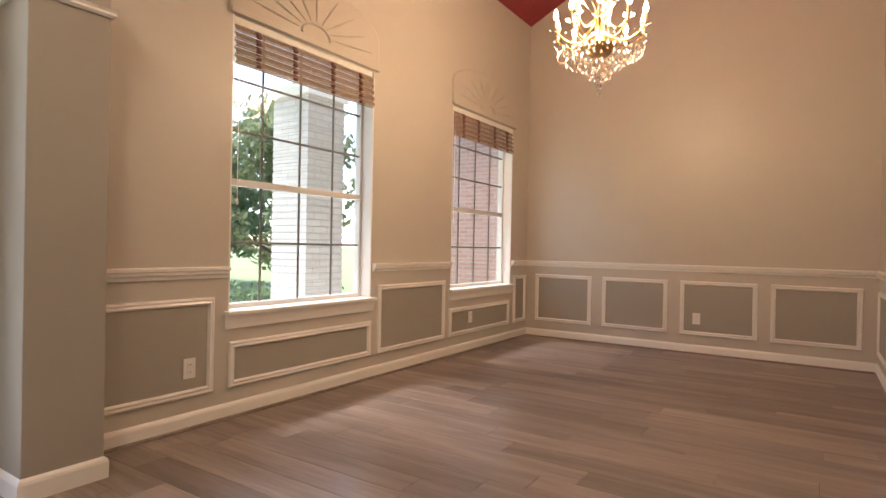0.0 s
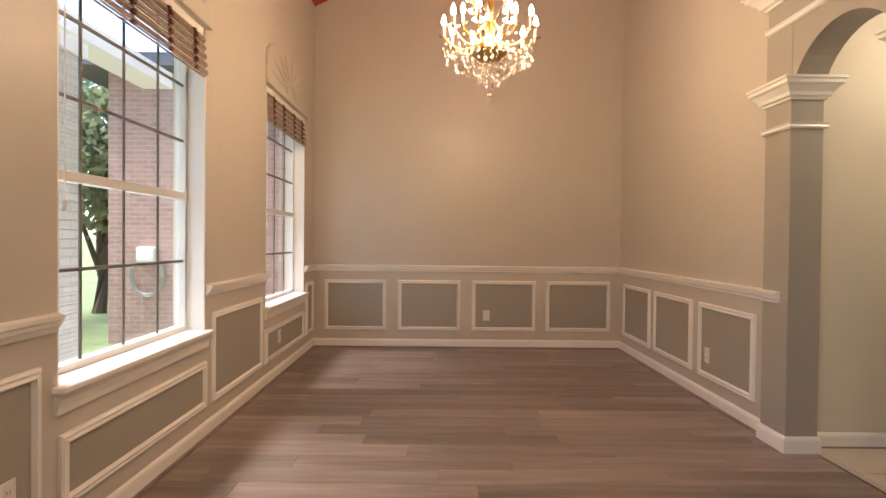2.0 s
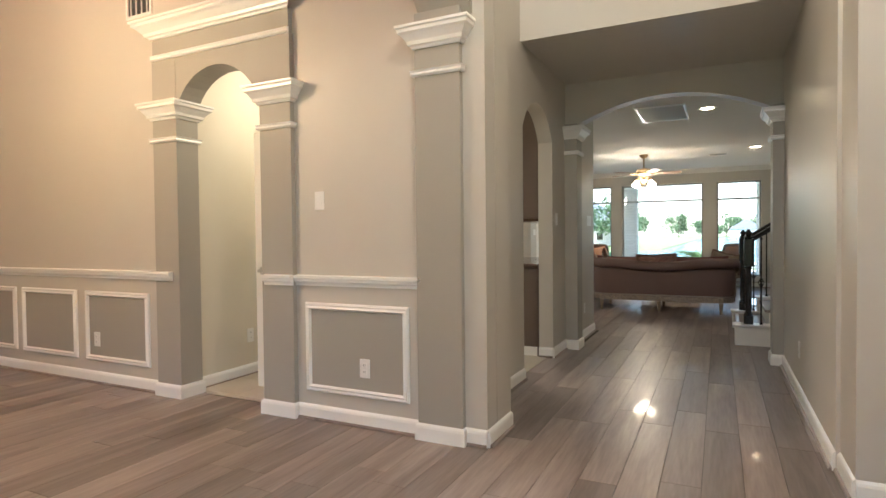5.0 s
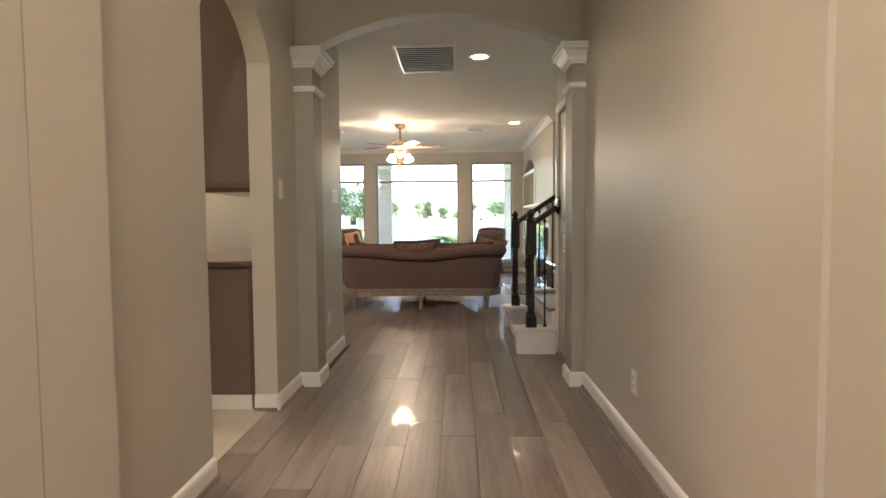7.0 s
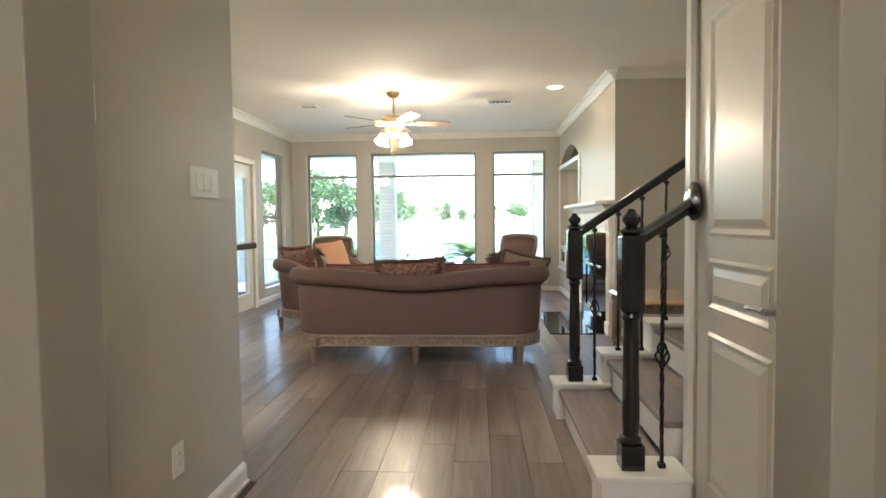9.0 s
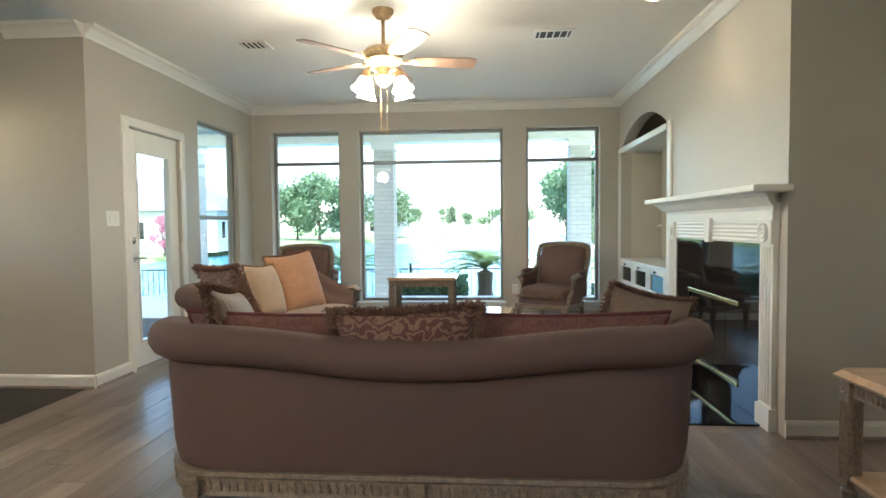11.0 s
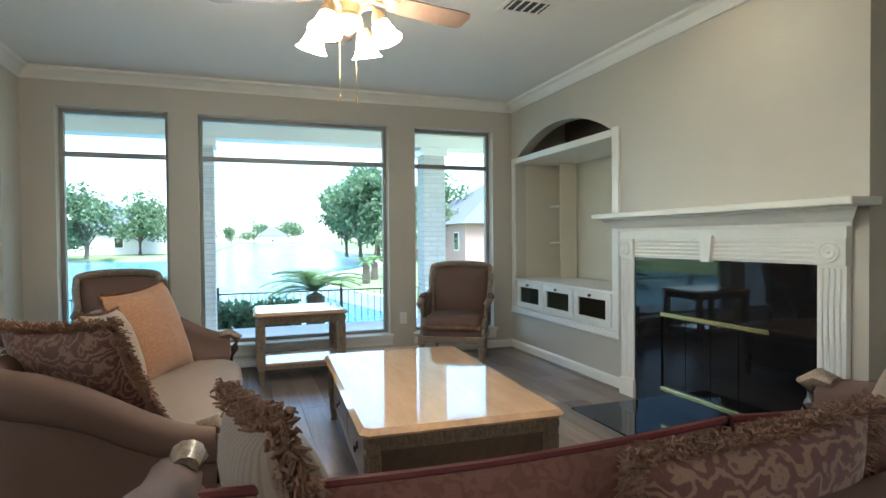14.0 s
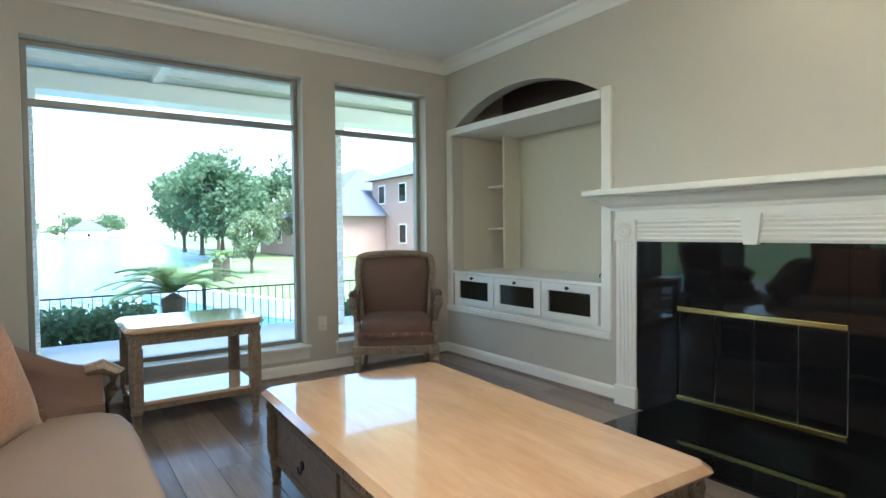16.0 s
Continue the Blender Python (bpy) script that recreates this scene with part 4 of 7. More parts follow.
def chandelier(m, label, s=1.0, height=0.9):
    t = thing("chandelier", m, label, "chandelier")
    rnd = random.Random(4)
    part("chain", tube([(0, 0, 0.42 * s), (0, 0, height)], 0.006, 6), BRASS, t)
    bm = bmesh.new()
    for k in range(int((height - 0.45 * s) / 0.05)):
        add_lathe(bm, [(0, -0.02), (0.012, -0.012), (0.012, 0.012), (0, 0.02)], 8, (0, 0, 0.46 * s + k * 0.05))
    part("chain_links", bm, BRASS, t, smooth=True)
    part("column", lathe([(0, -0.1 * s), (0.03 * s, -0.08 * s), (0.05 * s, -0.02 * s), (0.02 * s, 0.05 * s), (0.035 * s, 0.12 * s), (0.018 * s, 0.2 * s), (0.03 * s, 0.3 * s), (0.012 * s, 0.36 * s), (0.02 * s, 0.4 * s), (0, 0.42 * s)], 16), BRASS, t, smooth=True)
    part("bowl", lathe([(0, -0.1 * s), (0.07 * s, -0.09 * s), (0.13 * s, -0.03 * s), (0.1 * s, -0.025 * s), (0, -0.05 * s)], 18), BRASS, t, smooth=True)
    for ring, (count, reach, lift, phase) in enumerate(((10, 0.31 * s, 0.06 * s, 0.0), (5, 0.19 * s, 0.17 * s, 0.3))):
        for k in range(count):
            a = 2 * math.pi * k / count + phase
            c, d = math.cos(a), math.sin(a)
            path = []
            for i in range(13):
                u = i / 12
                r = 0.04 * s + (reach - 0.04 * s) * u
                z = lift - 0.09 * s * math.sin(u * math.pi * 0.9) + 0.03 * s * u
                path.append((r * c, r * d, z))
            arm = part("arm", tube(path, 0.007 * s, 6), BRASS, t, smooth=True)
            x, y, z = path[-1]
            part("drip_pan", lathe([(0, 0), (0.03 * s, 0.004), (0.042 * s, 0.014), (0.03 * s, 0.008), (0, 0.006)], 12, (x, y, z)), CRYSTAL, arm)
            part("candle", lathe([(0, 0), (0.011 * s, 0), (0.011 * s, 0.075 * s), (0, 0.075 * s)], 10, (x, y, z + 0.008)), CANDLE, arm)
            bm = bmesh.new()
            part("bulb", candle_bulb(bm, x, y, z + 0.08 * s, s), BULB, arm, "lit candle bulb", True)
    for k in range(5):
        a = 2 * math.pi * k / 5 + 0.6
        pts = []
        for i in range(19):
            u = i / 18
            ang = u * 4.6
            r = 0.05 * s * (1 - u * 0.75)
            pts.append(((0.13 * s + r * math.sin(ang)) * math.cos(a), (0.13 * s + r * math.sin(ang)) * math.sin(a), 0.31 * s + r * (1 - math.cos(ang)) * 0.9))
        part("glass_scroll", tube([(0.02 * math.cos(a), 0.02 * math.sin(a), 0.16 * s)] + pts, 0.008 * s, 6), CRYSTAL, t, smooth=True)
    bm = bmesh.new()
    for ring, (rad, z0, count, long) in enumerate(((0.31, 0.0, 40, 0.024), (0.25, -0.03, 34, 0.026), (0.18, -0.06, 26, 0.026), (0.11, -0.1, 18, 0.024), (0.05, -0.16, 10, 0.024))):
        for k in range(count):
            a = 2 * math.pi * k / count + ring
            for row in range(3 if ring < 3 else 4):
                z = z0 * s - row * 0.045 * s + rnd.uniform(-0.012, 0.012)
                r = (rad - row * 0.012) * s
                crystal(bm, (r * math.cos(a), r * math.sin(a), z), (0.009 if row < 2 else 0.017) * s * rnd.uniform(0.8, 1.2))
    crystal(bm, (0, 0, -0.34 * s), 0.03 * s)
    tagged(part("crystal_drops", bm, CRYSTAL, t, "clear faceted crystal drops"), kind="stuff")
    return t


CH = (-0.32, 4.05, 2.55)
chandelier(Matrix.Translation(CH), "brass and crystal chandelier with lit candle bulbs", 1.0, 2.29)
lamp("chandelier_glow", "POINT", Matrix.Translation((CH[0], CH[1], CH[2] + 0.14)), 37, WARM, 0.25)

# unseen flush light, added to brighten the passage
pl = thing("unseen_ceiling_light", Matrix.Translation((2.3, 3.0, 2.69)), "added flush ceiling light, unseen, brightening the passage", "lamp")
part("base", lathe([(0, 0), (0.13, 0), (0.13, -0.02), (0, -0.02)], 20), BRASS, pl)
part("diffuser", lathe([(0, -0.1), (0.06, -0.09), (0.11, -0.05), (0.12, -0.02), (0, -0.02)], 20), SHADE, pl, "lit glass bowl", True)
lamp("passage_fill", "POINT", Matrix.Translation((2.3, 3.0, 2.45)), 1.2, SOFT, 0.1)

# foyer pendant and kitchen light: unseen, both added to brighten the hall
fo = thing("foyer_pendant", Matrix.Translation((0.0, 0.1, 4.3)), "glass globe foyer pendant, switched on", "lamp")
part("rod", tube([(0, 0, 0.15), (0, 0, 1.0)], 0.008, 6), BRASS, fo)
part("globe", lathe([(0, -0.16), (0.1, -0.13), (0.16, -0.04), (0.16, 0.05), (0.08, 0.14), (0, 0.15)], 18), SHADE, fo, "lit glass globe", True)
lamp("foyer_glow", "POINT", Matrix.Translation((0.0, 0.1, 3.9)), 13, SOFT, 0.15)
kl = thing("unseen_ceiling_light", Matrix.Translation((4.6, 3.2, 2.792)), "added round flush kitchen light, unseen, switched on", "lamp")
part("base", lathe([(0, 0), (0.2, 0), (0.2, -0.02), (0, -0.02)], 20), BRASS, kl)
part("diffuser", lathe([(0, -0.1), (0.1, -0.09), (0.17, -0.05), (0.19, -0.02), (0, -0.02)], 20), SHADE, kl, "lit glass bowl", True)
lamp("kitchen_fill", "POINT", Matrix.Translation((4.6, 3.2, 2.5)), 13, SOFT, 0.15)

# ---- ceiling fan ----
FAN, FAN_TURN = (9.69, 1.19), -24
fan = thing("ceiling_fan", pose(FAN[0], FAN[1], CZ - 0.1), "antiqued gilt ceiling fan with four lit glass shades", "ceiling fan")
part("canopy", lathe([(0, 0.1), (0.075, 0.1), (0.075, 0.08), (0.05, 0.045), (0.02, 0.03), (0, 0.03)], 20), GOLDFAN, fan, smooth=True)
part("downrod", lathe([(0, 0.04), (0.013, 0.04), (0.013, -0.16), (0, -0.16)], 10), GOLDFAN, fan)
part("motor", lathe([(0, -0.14), (0.05, -0.15), (0.12, -0.17), (0.135, -0.2), (0.12, -0.23), (0.135, -0.25), (0.1, -0.28), (0.06, -0.3), (0.055, -0.34), (0.07, -0.36), (0.05, -0.4), (0.015, -0.43), (0, -0.43)], 24), GOLDFAN, fan, smooth=True)
bm = bmesh.new()
for k in range(16):
    a = 2 * math.pi * k / 16
    add_lathe(bm, [(0, -0.015), (0.015, -0.008), (0.018, 0.004), (0, 0.02)], 6, (0.128 * math.cos(a), 0.128 * math.sin(a), -0.2))
part("motor_ornament", bm, GOLDFAN, fan, smooth=True)
for k in range(5):
    a = 90 + 72 * k + FAN_TURN
    rm = Matrix.Rotation(radians(a), 4, "Z")
    bm = bmesh.new()
    add_tube(bm, [(0.1, 0, -0.24), (0.15, 0, -0.255), (0.2, 0, -0.25)], [0.014, 0.012, 0.016], 8)
    add_lathe(bm, [(0, -0.008), (0.04, -0.006), (0.05, 0.0), (0.03, 0.008), (0, 0.01)], 12, (0.22, 0, -0.25))
    bmesh.ops.transform(bm, matrix=rm, verts=bm.verts)
    iron = part("blade_iron", bm, GOLDFAN, fan, smooth=True)
    bm = bmesh.new()
    outline = [(0.22, -0.05), (0.3, -0.062), (0.6, -0.07), (0.64, -0.062), (0.655, -0.04), (0.655, 0.04), (0.64, 0.062), (0.6, 0.07), (0.3, 0.062), (0.22, 0.05)]
    grid_faces(bm, [[(x, y, -0.243 - y * 0.2) for x, y in outline], [(x, y, -0.25 - y * 0.2) for x, y in outline]], close_u=True, cap=True)
    bmesh.ops.transform(bm, matrix=rm, verts=bm.verts)
    part("blade", bm, BLADE, fan, "brown wooden fan blade")
for k in range(4):
    a = math.pi / 2 * k + math.pi / 4 + 0.1
    c, d = math.cos(a), math.sin(a)
    tip = (0.155 * c, 0.155 * d, -0.36)
    arm = part("lamp_arm", tube([(0.05 * c, 0.05 * d, -0.35), (0.08 * c, 0.08 * d, -0.325), (0.13 * c, 0.13 * d, -0.325), tip], 0.011, 7), GOLDFAN, fan, smooth=True)
    tilt = Matrix.Rotation(a, 4, "Z") @ Matrix.Rotation(radians(-18), 4, "Y")
    part("shade_holder", lathe([(0, 0.01), (0.025, 0.01), (0.036, -0.02), (0.038, -0.045), (0, -0.045)], 14, tip, tilt), GOLDFAN, arm, smooth=True)
    part("glass_shade", lathe([(0.03, -0.04), (0.04, -0.05), (0.048, -0.08), (0.06, -0.11), (0.075, -0.128), (0.07, -0.126), (0.04, -0.08), (0.03, -0.05)], 18, tip, tilt), SHADE, arm, "lit frosted glass shade", True)
for x, y, l_ in ((0.04, 0.03, 0.3), (-0.05, -0.03, 0.33)):
    bm = tube([(x, y, -0.4), (x, y, -0.4 - l_)], 0.0012, 5)
    add_lathe(bm, [(0, 0), (0.004, -0.004), (0.005, -0.03), (0, -0.034)], 6, (x, y, -0.4 - l_))
    part("pull_chain", bm, BRASS, fan)
lamp("fan_glow", "POINT", Matrix.Translation((FAN[0], FAN[1], CZ - 0.62)), 5, SOFT, 0.12)

# ---- fireplace ----
fp = thing("fireplace", Matrix.Translation((9.88, FY, 0)), "black granite fireplace with white fluted mantelpiece", "fireplace")
W2 = 0.718
for a in ((-W2, -0.436, 0, 1.065), (0.436, W2, 0, 1.065), (-0.435, 0.435, 0.685, 1.065), (-0.435, 0.435, 0, 0.125)):
    part("granite_slab", box(a[0], a[1], 0, 0.025, a[2], a[3], 0.001), GRANITE, fp, "polished black granite slab")
part("firebox", box(-0.44, 0.44, -0.11, -0.1, 0.06, 0.68), SLOT, fp)
for k in range(4):
    x = -0.43 + k * 0.215
    part("glass_leaf", box(x + 0.003, x + 0.212, 0.006, 0.014, 0.16, 0.655), FIREGLASS, fp, "smoked glass leaf")
for z in (0.655, 0.13):
    part("brass_trim", box(-0.435, 0.435, 0.012, 0.034, z, z + 0.03, 0.004), BRASS2, fp, "polished brass trim")
part("hearth", box(-0.78, 0.65, 0.027, 0.625, -0.002, 0.012, 0.003), GRANITE, fp, "polished black granite hearth")
for s in (-1, 1):
    x = s * (W2 + 0.075)
    leg = part("jamb", box(x - 0.075, x + 0.075, 0, 0.035, 0.13, 1.065, 0.003), WHITE, fp)
    part("plinth", box(x - 0.082, x + 0.082, 0, 0.05, 0, 0.13, 0.003), WHITE, leg)
    for k in range(4):
        xx = x - 0.045 + k * 0.03
        part("flute", tube([(xx, 0.033, 0.15), (xx, 0.036, 0.58), (xx, 0.033, 1.05)], 0.010, 8), WHITE, leg)
    part("corner_block", box(x - 0.08, x + 0.08, 0, 0.05, 1.065, 1.2, 0.004), WHITE, fp)
    bm = lathe([(0, 0), (0.055, 0), (0.05, 0.012), (0.04, 0.006), (0.03, 0.014), (0.012, 0.008), (0, 0.016)], 20, m=Matrix.Rotation(radians(-90), 4, "X"))
    bmesh.ops.translate(bm, vec=(x, 0.05, 1.132), verts=bm.verts)
    part("rosette", bm, WHITE, fp, smooth=True)
part("frieze", box(-W2 + 0.005, W2 - 0.005, 0, 0.03, 1.065, 1.2), WHITE, fp)
for k in range(5):
    z = 1.08 + k * 0.026
    bm = tube([(-W2 + 0.01, 0.03, z), (0, 0.032, z), (W2 - 0.01, 0.03, z)], 0.009, 8)
    part("reed", bm, WHITE, fp)
bm = bmesh.new()
grid_faces(bm, [[(-0.035, y, 1.055), (0.035, y, 1.055), (0.055, y, 1.22), (-0.055, y, 1.22)] for y in (0.0, 0.062)], close_u=True, cap=True)
part("keystone", bm, WHITE, fp)
part("upper_frieze", box(-0.87, 0.87, 0, 0.04, 1.201, 1.3), WHITE, fp)
prof = [(0.04, 1.26), (0.05, 1.26), (0.055, 1.28), (0.09, 1.3), (0.12, 1.335), (0.14, 1.345), (0.14, 1.355), (0.0, 1.355), (0.0, 1.26)]
part("bed_moulding", grid_faces(bmesh.new(), [[(s * (0.85 + o), o, z) for o, z in prof] for s in (-1, 1)], close_u=True, cap=True), WHITE, fp)
part("mantel_shelf", box(-1.01, 1.01, 0, 0.21, 1.355, 1.395, 0.008), WHITE, fp, "white mantel shelf")

# ---- niche with cabinets ----
nb = FY - 0.62
for n_, a in (("back", (10.8, 12.72, nb - 0.05, nb, 0.3, 2.06)), ("side_1", (10.8, 10.88, nb, FY - 0.12, 0.3, 2.5)), ("side_2", (12.6, 12.70, nb, FY - 0.12, 0.3, 2.5)), ("top", (10.8, 12.72, nb - 0.05, FY - 0.12, 2.5, 2.55))):
    setting("wall_niche_" + n_, box(*a), CREAM, "cream painted niche lining")
# shade over the niche shelf, put into the panel's dark colour
setting("wall_niche_recess", box(10.88, 12.6, nb - 0.05, nb + 0.003, 2.06, 2.5), SHADOWBROWN, "niche recess over the shelf, shade put into its colour")
nc = thing("media_cabinet", Matrix.Translation((11.74, FY, 0.37)), "white built-in media cabinet with small glazed doors", "cabinet")
part("carcass", box(-0.86, 0.86, -0.6, -0.012, 0.06, 0.385), WHITE, nc)
part("counter", box(-0.86, 0.86, -0.6, 0.012, 0.385, 0.41, 0.004), WHITE, nc)
part("top_shelf", box(-0.86, 0.86, -0.6, 0.0, 1.645, 1.69), WHITE, nc)
for k in range(3):
    x0, x1 = -0.83 + k * 0.555, -0.83 + k * 0.555 + 0.54
    bm = bmesh.new()
    for a in ((x0, x1, 0.325, 0.382), (x0, x1, 0.115, 0.165), (x0, x0 + 0.07, 0.165, 0.325), (x1 - 0.07, x1, 0.165, 0.325)):
        add_box(bm, a[0], a[1], -0.01, 0.016, a[2], a[3], 0.003)
    dr = part("door", bm, WHITE, nc)
    part("pane", box(x0 + 0.07, x1 - 0.07, 0.0, 0.004, 0.165, 0.325), CAB_GLASS, dr)
    part("interior", box(x0 + 0.07, x1 - 0.07, -0.011, -0.008, 0.165, 0.325), TAUPE2, dr)
    bm = lathe([(0, 0), (0.006, 0), (0.006, 0.012), (0.014, 0.018), (0.012, 0.026), (0, 0.028)], 12, m=Matrix.Rotation(radians(-90), 4, "X"))
    bmesh.ops.translate(bm, vec=((x0 + x1) / 2, 0.016, 0.353), verts=bm.verts)
    part("knob", bm, IRON, dr, "black knob", True)
for z in (0.78, 1.18):
    part("side_shelf", box(0.62, 0.86, -0.6, -0.42, z, z + 0.02), WHITE, nc)
part("divider", box(0.6, 0.62, -0.6, -0.40, 0.41, 1.645), CREAM, nc)
fl = lambda nm, *a: part(nm, box(*a, 0.004), WHITE, nc)
fl("face_trim", -0.94, -0.86, 0, 0.022, 0.091, 1.72), fl("face_trim", 0.86, 0.925, 0, 0.022, 0.091, 1.70)
fl("head_trim", -0.86, 0.86, 0.0, 0.03, 1.645, 1.705)
fl("foot_trim", -0.94, 0.925, 0.001, 0.03, 0.035, 0.09)
for z in (0.05, 0.068):
    part("bead", tube([(-0.93, 0.03, z), (0, 0.032, z), (0.92, 0.03, z)], 0.007, 6), WHITE, nc)
part("cable_end", tube([(-0.6, -0.35, 0.412), (-0.58, -0.36, 0.44), (-0.55, -0.34, 0.43), (-0.56, -0.33, 0.412)], 0.006, 6), SLOT, nc)

# ---- stairs ----
RISE, GO = 0.185, 0.28
st = thing("staircase", Matrix.Translation((6.0, -0.26, 0)), "staircase with wooden treads, white risers and stepped curbs", "stairs")
for k in range(9):
    y = -k * GO
    part("riser", box(-0.5 if k < 2 else -0.2, 0.55, y - GO, y - 0.02, k * RISE if k else 0.0, (k + 1) * RISE - 0.03), WHITE, st)
    part("tread", box(-0.5 if k < 2 else -0.2, 0.55, y - GO, y + 0.015, (k + 1) * RISE - 0.03, (k + 1) * RISE, 0.006), PLANK2, st, "grey-brown wooden tread")
    for x0, x1 in ((-0.68, -0.5), (0.55, 0.72)):
        if x0 < 0 and k > 0:
            continue
        c_ = part("curb", box(x0, x1, y - GO - 0.02, y + 0.03, 0, (k + 1) * RISE + 0.012), WHITE, st, "white painted stair curb")
        part("curb_cap", box(x0 - 0.015, x1 + 0.015, y - GO - 0.03, y + 0.05, (k + 1) * RISE + 0.012, (k + 1) * RISE + 0.037, 0.006), WHITE, c_)


def newel(x, y, z, h):
    t = thing("newel_post", Matrix.Translation((x, y, z)), "turned black painted newel post", "newel post", "newel posts")
    part("base", box(-0.045, 0.045, -0.045, 0.045, 0, 0.1, 0.005), BLACKWOOD, t)
    part("shaft", lathe([(0.03, 0.1), (0.042, 0.105), (0.042, 0.12), (0.03, 0.13), (0.034, 0.2), (0.03, 0.5), (0.027, h - 0.44), (0.038, h - 0.42), (0.03, h - 0.4)], 16), BLACKWOOD, t, smooth=True)
    part("block", box(-0.045, 0.045, -0.045, 0.045, h - 0.4, h - 0.1, 0.012), BLACKWOOD, t)
    part("finial", lathe([(0.03, h - 0.1), (0.045, h - 0.09), (0.045, h - 0.08), (0.022, h - 0.065), (0.036, h - 0.045), (0.036, h - 0.03), (0.02, h - 0.015), (0.012, h), (0, h)], 16), BLACKWOOD, t, smooth=True)
    return t


def baluster(x, y, z0, z1, basket):
    t = thing("baluster", Matrix.Translation((x, y, z0)), "twisted black iron baluster" + (" with a basket knot" if basket else ""), "baluster", "stair balusters")
    h = z1 - z0
    part("foot", box(-0.014, 0.014, -0.014, 0.014, 0, 0.02, 0.003), IRON, t)
    bm = bmesh.new()
    n = 40
    rows = []
    for i in range(n + 1):
        z = h * i / n
        a = (i * 0.55) if 0.12 < i / n < 0.88 else 0
        rows.append([(0.0075 * 1.2 * math.cos(a + math.pi / 4 + k * math.pi / 2), 0.0075 * 1.2 * math.sin(a + math.pi / 4 + k * math.pi / 2), z) for k in range(4)])
    grid_faces(bm, rows, close_u=True, cap=True)
    part("bar", bm, IRON, t)
    part("collar", box(-0.014, 0.014, -0.014, 0.014, h - 0.03, h - 0.01, 0.003), IRON, t)
    if basket:
        bm = bmesh.new()
        for k in range(4):
            pts = []
            for i in range(11):
                u = i / 10
                a = k * math.pi / 2 + u * math.pi
                pts.append((0.026 * math.sin(u * math.pi) * math.cos(a), 0.026 * math.sin(u * math.pi) * math.sin(a), h * 0.42 + u * 0.11))
            add_tube(bm, pts, 0.0045, 5)
        part("basket", bm, IRON, t)


SL = RISE / GO
for x, y0, top, bal in ((5.40, -0.36, 1.2, 2), (6.62, -0.35, 1.2, 9)):
    z0 = RISE + 0.037
    newel(x, y0, z0, 1.02)
    y1 = HR if x < 6 else -2.6
    zt = lambda y, y0=y0: 1.11 + (y0 - y) * SL
    t = thing("handrail", Matrix.Translation((x, y0, 0)), "black painted wooden stair handrail", "handrail", "stair handrails")
    prof = [(-0.022, -0.03), (0.022, -0.03), (0.03, 0.0), (0.022, 0.022), (0, 0.03), (-0.022, 0.022), (-0.03, 0.0)]
    part("rail", grid_faces(bmesh.new(), [[(a, yy - y0, zt(yy) + b) for a, b in prof] for yy in (y0 - 0.04, y1 + 0.002)], close_u=True, cap=True), BLACKWOOD, t, smooth=True)
    if x < 6:
        bm = lathe([(0, 0), (0.075, 0), (0.075, 0.012), (0.05, 0.025), (0, 0.025)], 24, m=Matrix.Rotation(radians(-90), 4, "X"))
        bmesh.ops.translate(bm, vec=(0, y1 - y0, zt(y1)), verts=bm.verts)
        part("rosette", bm, BLACKWOOD, t, "round black wall rosette", True)
    for k in range(bal):
        yy = y0 - 0.12 - k * 0.14
        step = int((-0.26 - yy + 0.03) / GO) + 1
        if yy < y1 + 0.03:
            break
        zb = step * RISE + 0.037 if x > 6 else RISE + 0.037
        baluster(x, yy, zb, zt(yy) - 0.03, k % 3 == 0)

# ---- kitchen seen through the hall opening ----
def cabinet(name, x0, x1, y0, y1, z0, z1, label, doors, face):
    t = thing(name, Matrix.Translation((x0, y0, z0)), label, "cabinet")
    w, d, h = x1 - x0, y1 - y0, z1 - z0
    part("body", box(0, w, 0, d, 0, h), KCAB, t)
    low = 0.1 if z0 < 0.1 else 0.02
    part("end_panel", box(-0.012, -0.0005, 0.012, d - 0.012, low, h - 0.012, 0.003), KCAB, t)
    if z0 < 0.1:
        part("toe_board", box(-0.008, -0.0005, 0.012, d - 0.012, 0, 0.09), WHITE, t, "white board at the cabinet's foot")
    else:
        part("light_rail", box(-0.008, w, -0.008, d, -0.03, -0.0005, 0.003), SLABTOP, t, "dark rail under the cabinet")
    for k in range(doors):
        a, b = w * k / doors + 0.01, w * (k + 1) / doors - 0.01
        if face == "-y":
            dd = part("door", box(a, b, -0.018, 0, 0.08 if z0 < 0.1 else 0.01, h - 0.01, 0.004), KCAB, t)
            part("handle", box((a + b) / 2 - 0.05, (a + b) / 2 + 0.05, -0.035, -0.02, h - 0.1, h - 0.09, 0.003), STEEL, dd)
    return t


cabinet("base_cabinet", 3.92, 5.5, 1.53, 2.15, 0.004, 0.885, "taupe painted peninsula base cabinet", 0, "-y")
cabinet("sink_cabinet", 3.92, 9.2, 4.3, 4.9, 0.004, 0.86, "taupe sink cabinet with panel doors", 7, "-y")
cabinet("wall_cabinet", 3.98, 5.5, 1.53, 1.85, 1.37, 2.6, "taupe painted wall cabinet", 0, "-y")


def counter(name, x0, x1, y0, y1, z, label):
    t = thing(name, Matrix.Translation((x0, y0, z)), label, "counter")
    part("slab", box(0, x1 - x0, 0, y1 - y0, 0, 0.035, 0.01), SLABTOP, t)


